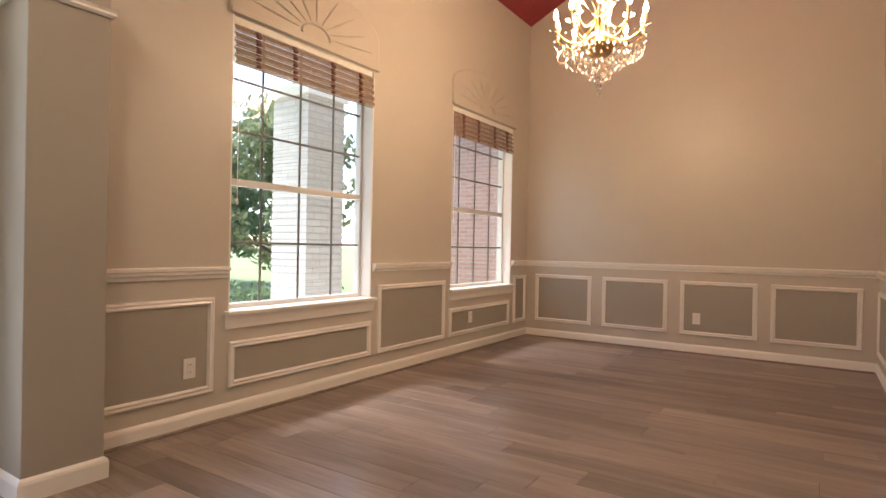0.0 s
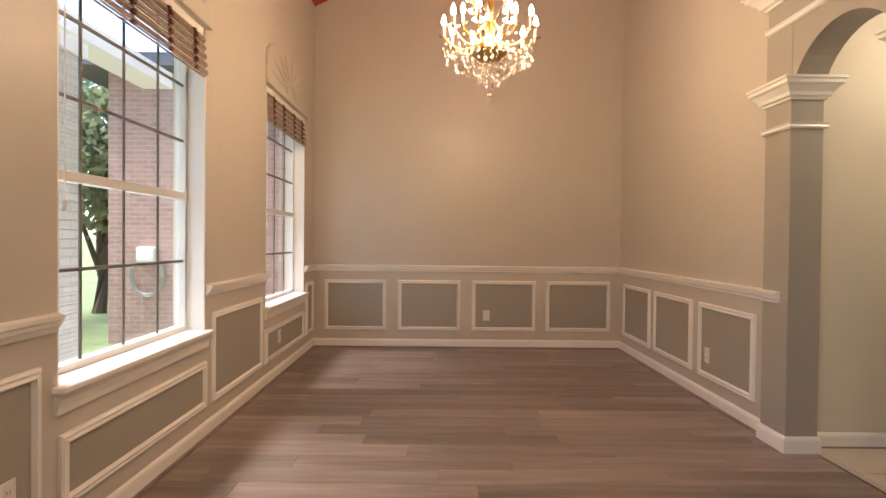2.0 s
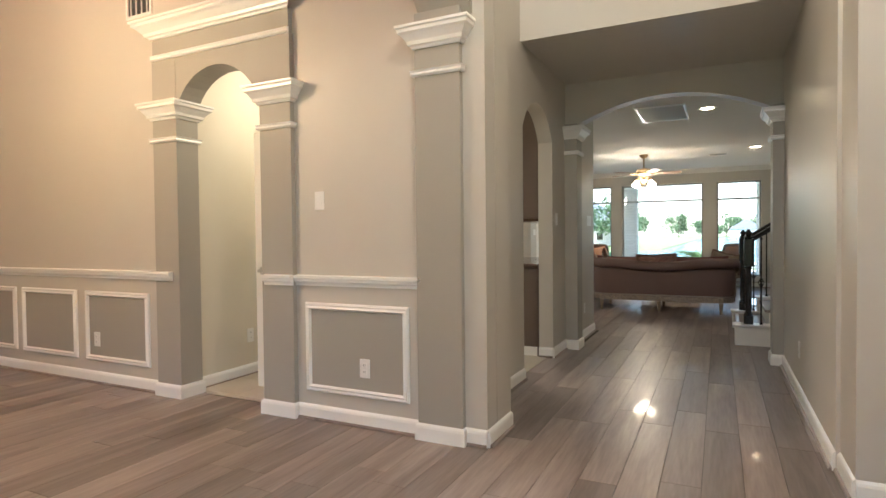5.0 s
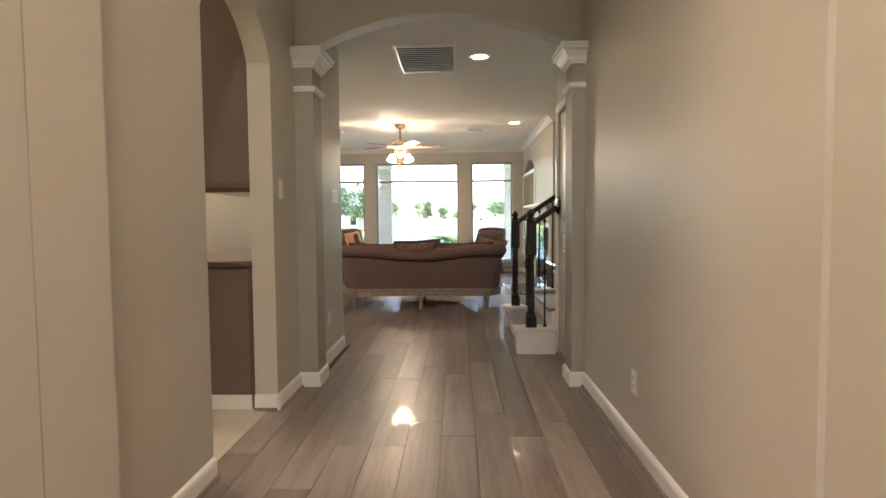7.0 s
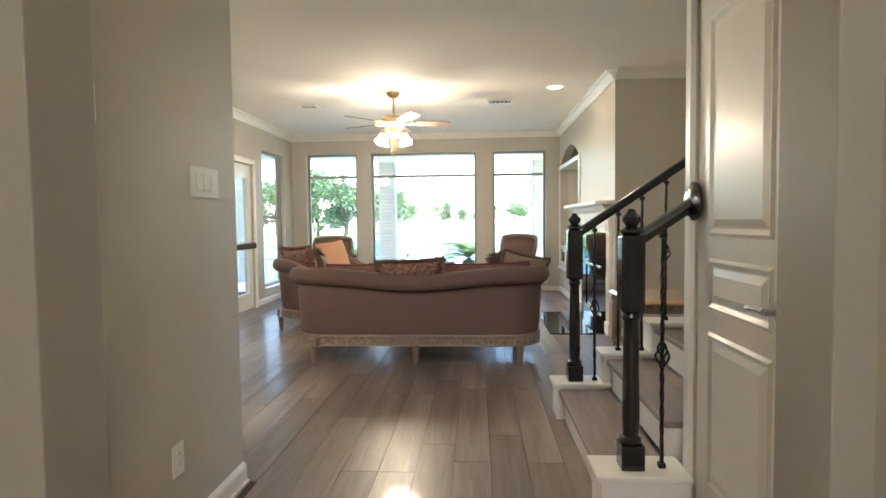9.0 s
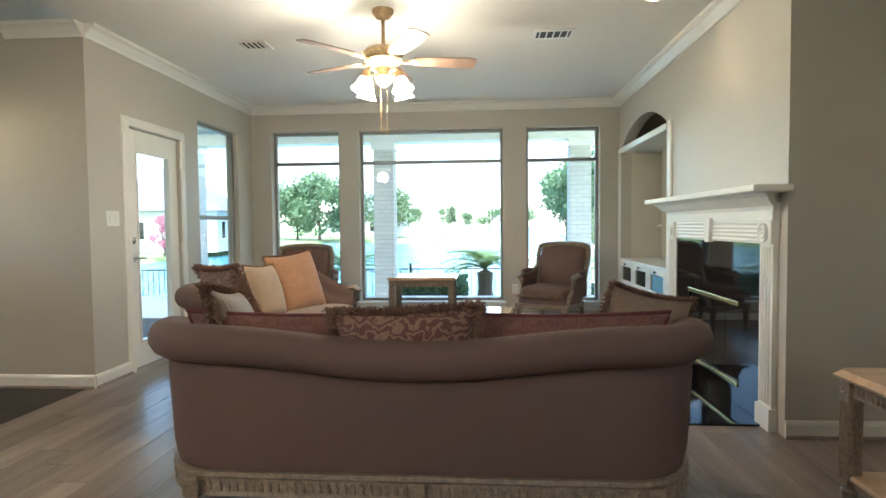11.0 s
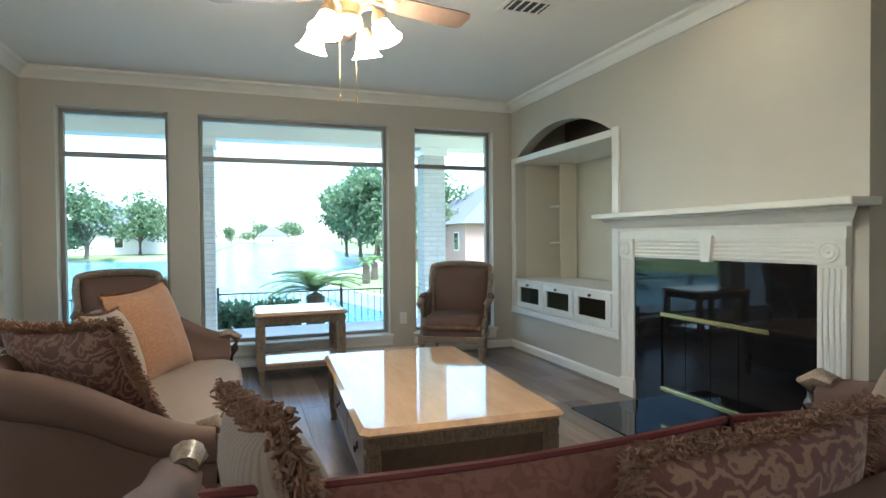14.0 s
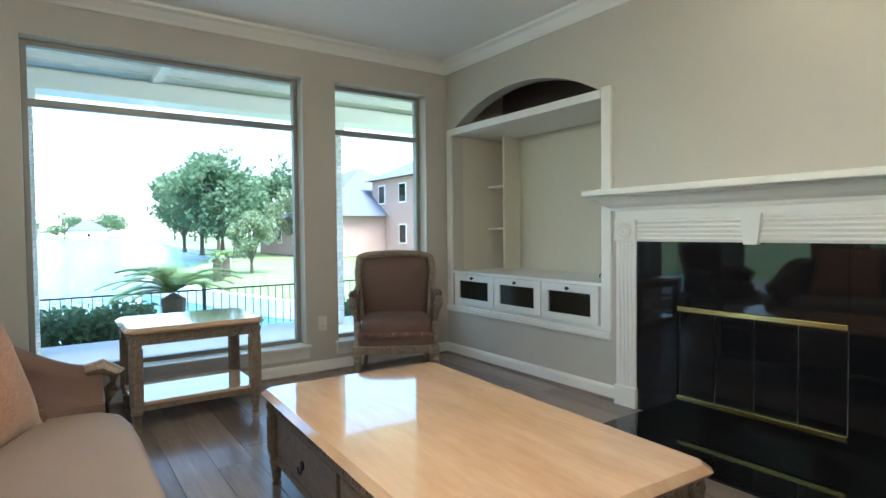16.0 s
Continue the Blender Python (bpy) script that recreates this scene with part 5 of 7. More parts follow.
counter("counter", 3.88, 5.54, 1.525, 2.2, 0.885, "polished brown stone counter on the peninsula")
counter("sink_counter", 3.88, 9.24, 4.26, 4.9, 0.86, "polished brown stone counter with a sink")
hw = thing("bar_wall", Matrix.Translation((3.9, 4.9, 0)), "low greige wall carrying a raised bar", "half wall")
part("wall_body", box(0, 5.4, 0, 0.14, 0.004, 1.04), WALL, hw)
counter("raised_counter", 3.8, 9.4, 4.86, 5.2, 1.041, "raised dark stone bar top")
counter("breakfast_bar", 5.3, 6.36, HL + 0.13, HL + 0.42, 1.06, "dark stone breakfast bar end")
bw = thing("bar_post", Matrix.Translation((5.3, HL + 0.21, 0)), "low greige wall under the breakfast bar", "half wall")
part("wall_body", box(0, 0.85, 0, 0.14, 0.004, 1.059), WALL, bw)
fa = thing("faucet", Matrix.Translation((8.15, 4.72, 0.895)), "brushed nickel gooseneck kitchen faucet", "faucet")
part("base", lathe([(0, 0), (0.03, 0), (0.026, 0.06), (0.015, 0.09), (0, 0.09)], 12), STEEL, fa, smooth=True)
part("spout", tube([(0, 0, 0.08), (0, 0, 0.25)] + [(-0.09 + 0.09 * math.cos(a), 0, 0.25 + 0.09 * math.sin(a)) for a in [math.pi * i / 8 for i in range(1, 9)]] + [(-0.185, 0, 0.2), (-0.19, 0, 0.16)], [0.014] * 11 + [0.018], 8), STEEL, fa, smooth=True)
part("lever", tube([(0.02, 0, 0.06), (0.07, -0.02, 0.1), (0.09, -0.02, 0.14)], 0.009, 6), STEEL, fa)
sp = thing("soap_bottle", Matrix.Translation((8.85, 4.74, 0.895)), "dark soap bottle beside the sink", "bottle")
part("body", lathe([(0, 0), (0.035, 0), (0.035, 0.12), (0.012, 0.15), (0.012, 0.17), (0, 0.17)], 12), SLOT, sp, smooth=True)
part("pump", tube([(0, 0, 0.17), (0, 0, 0.2), (-0.03, 0, 0.2)], 0.006, 6), SLOT, sp)
chandelier(pose(8.9, 5.45, 2.05), "small brass chandelier with lit bulbs over the breakfast table", 0.6, 0.742)
lamp("breakfast_glow", "POINT", Matrix.Translation((8.9, 5.45, 2.15)), 9, WARM, 0.15)
setting("arch_breakfast", arch_mesh("y", 4.9, 5.04, 5.6, 9.72, 2.0, 0.35, CZ + 0.1), WALL, "wide arch to the breakfast room")

# ---- upholstered furniture ----


def smoothstep(a, b, x):
    t = min(1, max(0, (x - a) / (b - a)))
    return t * t * (3 - 2 * t)


def turned_leg(h, s=1.0):
    return lathe([(0.012 * s, 0), (0.022 * s, 0.004), (0.024 * s, 0.014), (0.016 * s, 0.022), (0.02 * s, 0.03), (0.03 * s, h * 0.82), (0.036 * s, h * 0.86), (0.028 * s, h * 0.92), (0.034 * s, h), (0, h)], 12)


def fluting(bm, p0, p1, out, h, pitch=0.028):
    """A row of small upright lobes along a rail."""
    p0, p1, out = Vector(p0), Vector(p1), Vector(out)
    d = p1 - p0
    n = max(1, int(d.length / pitch))
    d.normalize()
    for i in range(n):
        c = p0 + d * ((i + 0.5) * (p1 - p0).length / n)
        a, b = d * pitch * 0.34, Vector((0, 0, h))
        q = [c - a, c + a, c + a + b * 0.7, c + b, c - a + b * 0.7]
        back = [bm.verts.new(v) for v in q]
        front = [bm.verts.new(c + (v - c) * 0.7 + b * 0.12 + out * 0.007) for v in q]
        bm.faces.new(front)
        for k in range(5):
            bm.faces.new((back[k], back[(k + 1) % 5], front[(k + 1) % 5], front[k]))
    return bm


def puff(w, d, h, crown=0.03, nx=18, ny=14, edge=0.05, power=6):
    """A soft box cushion, on z = 0, with a crowned top."""
    bm = bmesh.new()
    rows = []
    n = 40
    for lv, (grow, z) in enumerate(((0.93, 0.0), (0.985, 0.012), (1.0, h * 0.4), (0.995, h * 0.7), (0.97, h * 0.93), (0.9, h + crown * 0.35), (0.7, h + crown * 0.8), (0.4, h + crown), (0.1, h + crown * 1.02))):
        row = []
        for i in range(n):
            a = 2 * math.pi * i / n
            c, s = math.cos(a), math.sin(a)
            r = (abs(c) ** power + abs(s) ** power) ** (-1 / power)
            row.append((w / 2 * grow * r * c, d / 2 * grow * r * s, z))
        rows.append(row)
    grid_faces(bm, rows, close_u=True, cap=True)
    return bm


def pillow(name, m, w, h, t, cloth, label, fringe=0.0, fringe_mat=None, piping=None, seed=1):
    """A throw pillow standing in its local xz plane, centre at the origin."""
    o = thing(name, m, label, "pillow", "throw pillows")
    n = 16
    bm = bmesh.new()
    for side in (1, -1):
        rows = []
        for j in range(n + 1):
            row = []
            for i in range(n + 1):
                u, v = 2 * i / n - 1, 2 * j / n - 1
                k = ((1 - abs(u) ** 2.6) * (1 - abs(v) ** 2.6)) ** 0.55
                pin = 1 - 0.09 * (1 - abs(u) ** 2) * abs(v) ** 3
                pin2 = 1 - 0.09 * (1 - abs(v) ** 2) * abs(u) ** 3
                wr = 0.006 * noise.noise((u * 3, v * 3, seed))
                row.append((u * w / 2 * pin2, side * (k * t / 2 + wr * k), v * h / 2 * pin))
            rows.append(row)
        grid_faces(bm, rows)
    bmesh.ops.remove_doubles(bm, verts=bm.verts, dist=1e-4)
    part("cover", bm, cloth, o, smooth=True)
    rim = []
    for k in range(4):
        for i in range(n):
            u = 2 * i / n - 1
            uu, vv = ((u, -1), (1, u), (-u, 1), (-1, -u))[k]
            pin = 1 - 0.09 * (1 - uu * uu) * abs(vv) ** 3
            pin2 = 1 - 0.09 * (1 - vv * vv) * abs(uu) ** 3
            rim.append((uu * w / 2 * pin2, 0, vv * h / 2 * pin))
    if piping:
        part("piping", tube(rim + rim[:1], 0.008, 6), piping, o, "wine red piping", True)
    if fringe:
        rnd = random.Random(seed)
        bm = bmesh.new()
        dens = 46
        for i in range(len(rim)):
            a, b = Vector(rim[i]), Vector(rim[(i + 1) % len(rim)])
            out = Vector((a.x / (w / 2), 0, a.z / (h / 2)))
            out = Vector((out.x ** 5, 0, out.z ** 5)).normalized()
            for k in range(dens):
                p = a.lerp(b, (k + rnd.random()) / dens)
                dv = (out + Vector((rnd.uniform(-0.5, 0.5), rnd.uniform(-0.9, 0.9), rnd.uniform(-0.5, 0.5)))).normalized()
                l_ = fringe * rnd.uniform(0.5, 0.95)
                side = Vector((rnd.uniform(-1, 1), rnd.uniform(-1, 1), rnd.uniform(-1, 1))).normalized() * l_ * 0.6
                add_tube(bm, [p - out * 0.004, p + dv * l_ * 0.5 + side * 0.6, p + dv * l_ + side * 0.2 + Vector((0, 0, -l_ * 0.25))], [fringe * 0.05, fringe * 0.07, fringe * 0.045], 3)
        tagged(part("fringe", bm, fringe_mat or FRINGE, o, "curly brush fringe"), kind="stuff")
    return o


def sofa(name, m, width, depth, label, top=0.84, dip=0.07, seat_z=0.42, arm_front=0.6, group="sofas"):
    """Local x along the width, back at y = 0, seat towards +y."""
    t = thing(name, m, label, "sofa", group)
    hw, cr = width / 2 - 0.1, 0.26
    path = []
    for i in range(9):
        path.append((-hw, depth - 0.1 - (depth - 0.1 - cr - 0.08) * i / 8, -1))
    for i in range(1, 9):
        a = math.pi / 2 * i / 8
        path.append((-hw + cr - cr * math.cos(a), 0.08 + cr - cr * math.sin(a), 0))
    for i in range(1, 24):
        path.append((-hw + cr + (2 * hw - 2 * cr) * i / 24, 0.08, 0))
    path += [(-x, y, k) for x, y, k in reversed(path[:17])]
    rows, top_line = [], []
    for i, (x, y, k) in enumerate(path):
        p, q = Vector(path[max(0, i - 1)][:2]), Vector(path[min(len(path) - 1, i + 1)][:2])
        d = (q - p).normalized()
        out = Vector((-d.y, d.x)) * -1
        centre = Vector((0, depth * 0.6))
        if (Vector((x, y)) - centre).dot(out) < 0:
            out = -out
        back = 1 - smoothstep(0.2, depth - 0.1, y)
        h = arm_front + (top - arm_front) * back
        h -= dip * (0.5 + 0.5 * math.cos(math.pi * min(1, abs(x) / (hw * 0.8)))) * (1 if y < 0.2 else 0)
        r = 0.062 + 0.012 * back
        prof = [(0.0, 0.26), (0.015, 0.34), (0.03, h - 0.2), (0.028, h - 2 * r - 0.015), (0.012, h - 2 * r + 0.004)]
        for g in range(11):
            an = radians(-70 + 270 * g / 10)
            prof.append((0.03 + r * math.cos(an), h - r + r * math.sin(an)))
        prof += [(-0.06, h - 2.2 * r), (-0.1, seat_z + 0.05), (-0.13, seat_z - 0.06), (-0.13, 0.27)]
        rows.append([(x + out.x * o, y + out.y * o, z) for o, z in prof])
        top_line.append((x, y, h))
    part("upholstered_back", grid_faces(bmesh.new(), rows, close_u=True, cap=True), TAUPE, t, "taupe upholstered back and arms with a rolled top", True)
    bow = depth + 0.03
    part("deck", box(-hw + 0.1, hw - 0.1, 0.16, depth - 0.04, 0.25, seat_z - 0.1, 0.02), TAUPE, t)
    bm = puff(2 * hw - 0.2, depth - 0.24, 0.15, 0.025)
    bmesh.ops.translate(bm, vec=(0, 0.2 + (depth - 0.24) / 2 + 0.02, seat_z - 0.11), verts=bm.verts)
    seat = part("seat_cushion", bm, TAUPE2, t, "pale taupe seat cushion", True)
    # carved rail round the foot
    bm = bmesh.new()
    foot = [(x, y) for x, y, k in path]
    ring = [Vector((x, y)) for x, y in foot]
    rrows = []
    for i, p in enumerate(ring):
        d = (ring[min(i + 1, len(ring) - 1)] - ring[max(i - 1, 0)]).normalized()
        out = Vector((-d.y, d.x)) * -1
        if (p - Vector((0, depth * 0.6))).dot(out) < 0:
            out = -out
        rrows.append([(p.x + out.x * o, p.y + out.y * o, z) for o, z in ((0.012, 0.165), (0.02, 0.17), (0.014, 0.18), (0.014, 0.235), (0.024, 0.245), (0.02, 0.262), (-0.08, 0.262), (-0.08, 0.165))])
    grid_faces(bm, rrows, close_u=True, cap=True)
    part("carved_rail", bm, CARVED, t, "antiqued carved wooden rail", True)
    bm = bmesh.new()
    for i in range(len(ring) - 1):
        a, b = ring[i], ring[i + 1]
        d = (b - a).normalized()
        out = Vector((-d.y, d.x)) * -1
        if (a - Vector((0, depth * 0.6))).dot(out) < 0:
            out = -out
        o3 = Vector((out.x, out.y, 0)) * 0.014
        fluting(bm, Vector((a.x, a.y, 0.186)) + o3, Vector((b.x, b.y, 0.186)) + o3, Vector((out.x, out.y, 0)), 0.045)
    fluting(bm, (-hw, depth - 0.03, 0.186), (hw, depth - 0.03, 0.186), (0, 1, 0), 0.045)
    tagged(part("carved_frieze", bm, CARVED, t), kind="stuff")
    part("front_rail", box(-hw, hw, depth - 0.08, depth - 0.03, 0.165, 0.262, 0.006), CARVED, t)
    for x in (-hw + 0.17, 0, hw - 0.17):
        for y in (0.07, depth - 0.07):
            bm = turned_leg(0.165)
            bmesh.ops.translate(bm, vec=(x, y, 0), verts=bm.verts)
            leg = part("leg", bm, CARVED, t, smooth=True)
            yy = 0.05 if y < 0.3 else depth - 0.03
            part("rosette_block", box(x - 0.032, x + 0.032, yy - 0.012 if y < 0.3 else yy, yy + 0.0 if y < 0.3 else yy + 0.012, 0.17, 0.245, 0.006), CARVED, leg)
    for s in (-1, 1):
        pts = [(s * hw, depth - 0.16, arm_front - 0.01), (s * hw, depth - 0.1, arm_front), (s * hw, depth - 0.05, arm_front - 0.03), (s * hw, depth - 0.07, arm_front - 0.1), (s * hw, depth - 0.1, arm_front - 0.2), (s * hw, depth - 0.07, 0.34), (s * hw, depth - 0.06, 0.2)]
        part("arm_front", tube(pts, [0.03, 0.04, 0.042, 0.034, 0.028, 0.032, 0.035], 10, 0.8), CARVED, t, "carved wooden arm front", True)
    return t


S1 = pose(7.72, 0.76, 0, 0, 0, -90.6)
sofa("sofa", S1, 2.27, 0.92, "taupe velvet sofa with serpentine rolled back and carved legs", 0.83, 0.06, arm_front=0.71)
S2 = pose(10.11, 2.51, 0, 0, 0, 180)
sofa("loveseat", S2, 2.15, 0.86, "taupe velvet loveseat with rolled back and carved legs", 0.82, 0.05)
# loose back cushions and pillows
for x, nm in ((-0.5, 1), (0.5, 2)):
    pillow("back_cushion", S1 @ pose(x * 0.97, 0.27, 0.64, 12, 0, 0), 0.95, 0.44, 0.15, ROSE, "rose brown back cushion with wine piping", piping=PIPING, seed=nm)
pillow("lumbar_pillow", S1 @ pose(-0.04, 0.125, 0.72, 10, -2.5, 2), 0.55, 0.32, 0.13, DARKDAM, "dark floral damask pillow with curly fringe", 0.045, seed=3)
pillow("corner_pillow", S1 @ pose(-0.83, 0.4, 0.69, 15, -8, -80), 0.5, 0.48, 0.17, STRIPE, "tan striped pillow with curly fringe", 0.05, seed=4)
pillow("corner_pillow", S1 @ pose(0.88, 0.46, 0.68, 18, 12, 32), 0.48, 0.48, 0.17, CREAMCLOTH, "cream brown pillow with curly fringe", 0.03, seed=5)
pillow("gold_pillow", S2 @ pose(-0.5, 0.36, 0.70, 18, 4, -24), 0.58, 0.54, 0.17, GOLDDAM, "gold damask pillow with brown fringe", 0.028, seed=6)
pillow("cream_pillow", S2 @ pose(0.02, 0.28, 0.68, 18, -3, -8), 0.46, 0.44, 0.16, CREAMCLOTH, "cream pillow leaning on the sofa back", 0.02, seed=7)
pillow("dark_pillow", S2 @ pose(0.66, 0.3, 0.70, 26, -3, 50), 0.58, 0.5, 0.17, DARKDAM, "dark floral damask pillow with curly fringe", 0.048, seed=8)


def armchair(m, label):
    """Local x across, back at y = 0, seat towards +y."""
    t = thing("armchair", m, label, "armchair", "armchairs")
    w, d = 0.31, 0.64
    for x, y in ((-w + 0.03, d - 0.04), (w - 0.03, d - 0.04)):
        bm = turned_leg(0.24)
        bmesh.ops.translate(bm, vec=(x, y, 0), verts=bm.verts)
        leg = part("leg", bm, CARVED, t, smooth=True)
        part("rosette_block", box(x - 0.032, x + 0.032, y - 0.03, y + 0.034, 0.24, 0.315, 0.006), CARVED, leg)
    for x in (-w + 0.06, w - 0.06):
        part("leg", tube([(x * 1.05, -0.03, 0), (x, 0.02, 0.12), (x, 0.06, 0.3)], [0.016, 0.02, 0.026], 8), CARVED, t, smooth=True)
    bm = box(-w + 0.03, w - 0.03, d - 0.05, d - 0.015, 0.255, 0.315, 0.006)
    for s in (-1, 1):
        add_box(bm, s * (w - 0.03) - 0.018, s * (w - 0.03) + 0.018, 0.08, d - 0.05, 0.255, 0.315, 0.006)
    add_box(bm, -w + 0.06, w - 0.06, 0.05, 0.085, 0.255, 0.315, 0.006)
    part("seat_rail", bm, CARVED, t)
    bm = bmesh.new()
    fluting(bm, (-w + 0.07, d - 0.014, 0.27), (w - 0.07, d - 0.014, 0.27), (0, 1, 0), 0.035, 0.022)
    part("carved_frieze", bm, CARVED, t)
    bm = puff(2 * w - 0.02, d - 0.08, 0.1, 0.01)
    bmesh.ops.translate(bm, vec=(0, d / 2 + 0.02, 0.3), verts=bm.verts)
    part("seat_base", bm, TAUPE, t, smooth=True)
    bm = puff(2 * w - 0.1, d - 0.12, 0.09, 0.03)
    bmesh.ops.translate(bm, vec=(0, d / 2 + 0.05, 0.395), verts=bm.verts)
    part("seat_cushion", bm, TAUPE, t, "taupe seat cushion", True)
    rnd = random.Random(9)
    bm = bmesh.new()
    for k in range(90):
        u = k / 89
        x = -w + 0.04 + (2 * w - 0.08) * u
        add_tube(bm, [(x, d - 0.0, 0.415), (x + rnd.uniform(-0.01, 0.01), d + 0.012, 0.4), (x + rnd.uniform(-0.012, 0.012), d + 0.006, 0.385)], 0.006, 4)
    tagged(part("ruffle", bm, FRINGE, t, "brown ruffle trim"), kind="stuff")
    # back: a padded shell with a wooden frame round it
    out = []
    for i in range(25):
        a = math.pi * i / 24
        x = -math.cos(a)
        z = 0.90 + 0.06 * math.sin(a) ** 0.6
        out.append((x * (w - 0.01), z))
    prof = [(-w + 0.03, 0.42), (-w + 0.015, 0.65), (-w + 0.0, 0.82)] + out + [(w - 0.0, 0.82), (w - 0.015, 0.65), (w - 0.03, 0.42)]
    lean = lambda z: 0.06 - (z - 0.42) * 0.26
    part("back_frame", tube([(x, lean(z) + 0.03, z) for x, z in prof], 0.028, 8, 1.0), CARVED, t, "carved wooden back frame", True)
    rows = []
    for s, off in ((0.0, 0.03), (0.35, 0.062), (0.75, 0.055), (0.88, 0.035), (0.92, 0.012), (0.9, -0.02), (0.5, -0.03), (0.0, -0.03)):
        rows.append([(x * s, lean(0.42 + (z - 0.42) * (s if z > 0.68 else s)) + off, 0.68 + (z - 0.68) * s) for x, z in prof])
    bm = bmesh.new()
    part("back_pad", grid_faces(bm, rows, close_u=True), TAUPE, t, "taupe padded back", True)
    for s in (-1, 1):
        arm = part("arm", tube([(s * (w - 0.005), 0.02, 0.7), (s * (w + 0.015), 0.14, 0.645), (s * (w + 0.025), 0.3, 0.62), (s * (w + 0.02), 0.43, 0.625), (s * (w + 0.01), 0.48, 0.6), (s * (w - 0.0), 0.455, 0.55), (s * (w - 0.015), 0.46, 0.46), (s * (w - 0.03), 0.54, 0.36), (s * (w - 0.03), 0.56, 0.3)], [0.024, 0.022, 0.024, 0.03, 0.036, 0.026, 0.022, 0.026, 0.03], 8), CARVED, t, "carved wooden arm", True)
        part("arm_pad", tube([(s * (w + 0.018), 0.15, 0.662), (s * (w + 0.026), 0.26, 0.65), (s * (w + 0.024), 0.37, 0.65)], [0.02, 0.034, 0.022], 8), TAUPE, arm, "padded arm rest", True)
        bm = bmesh.new()
        rows = []
        for o in (-0.012, 0.012):
            rows.append([(s * (w - 0.012) + o, 0.04, 0.36), (s * (w - 0.012) + o, 0.02, 0.7), (s * (w + 0.0) + o, 0.14, 0.64), (s * (w + 0.0) + o, 0.3, 0.61), (s * (w + 0.0) + o, 0.43, 0.6), (s * (w - 0.015) + o, 0.46, 0.46), (s * (w - 0.02) + o, 0.52, 0.36)])
        part("side_panel", grid_faces(bm, rows, close_u=True, cap=True), TAUPE, t)
    return t


armchair(pose(12.44, -0.43, 0, 0, 0, 60), "taupe armchair with carved antiqued wooden frame by the window")
armchair(pose(12.35, 2.62, 0, 0, 0, 108), "taupe armchair with carved antiqued wooden frame behind the loveseat")


# ---- tables ----
def slab_top(w, d, z, th=0.04):
    bm = bmesh.new()
    c = 0.03
    rows = []
    for grow, zz in ((-0.02, z - th), (0.0, z - th + 0.006), (0.008, z - th * 0.55), (0.0, z - th * 0.35), (-0.006, z - 0.008), (-0.014, z)):
        a, b = w / 2 + grow, d / 2 + grow
        rows.append([(-a + c, -b, zz), (a - c, -b, zz), (a, -b + c, zz), (a, b - c, zz), (a - c, b, zz), (-a + c, b, zz), (-a, b - c, zz), (-a, -b + c, zz)])
    grid_faces(bm, rows, close_u=True, cap=True)
    return bm


def rosette(t, x, y, z, s, nx, ny):
    bm = lathe([(0, 0), (s, 0), (s * 0.85, 0.008), (s * 0.5, 0.004), (s * 0.25, 0.01), (0, 0.01)], 10, m=Matrix.Rotation(radians(90), 4, "Y") if nx else Matrix.Rotation(radians(-90), 4, "X"))
    if nx < 0 or ny < 0:
        bmesh.ops.rotate(bm, cent=(0, 0, 0), matrix=Matrix.Rotation(math.pi, 3, "Z"), verts=bm.verts)
    bmesh.ops.translate(bm, vec=(x, y, z), verts=bm.verts)
    return part("rosette", bm, CARVED, t, smooth=True)


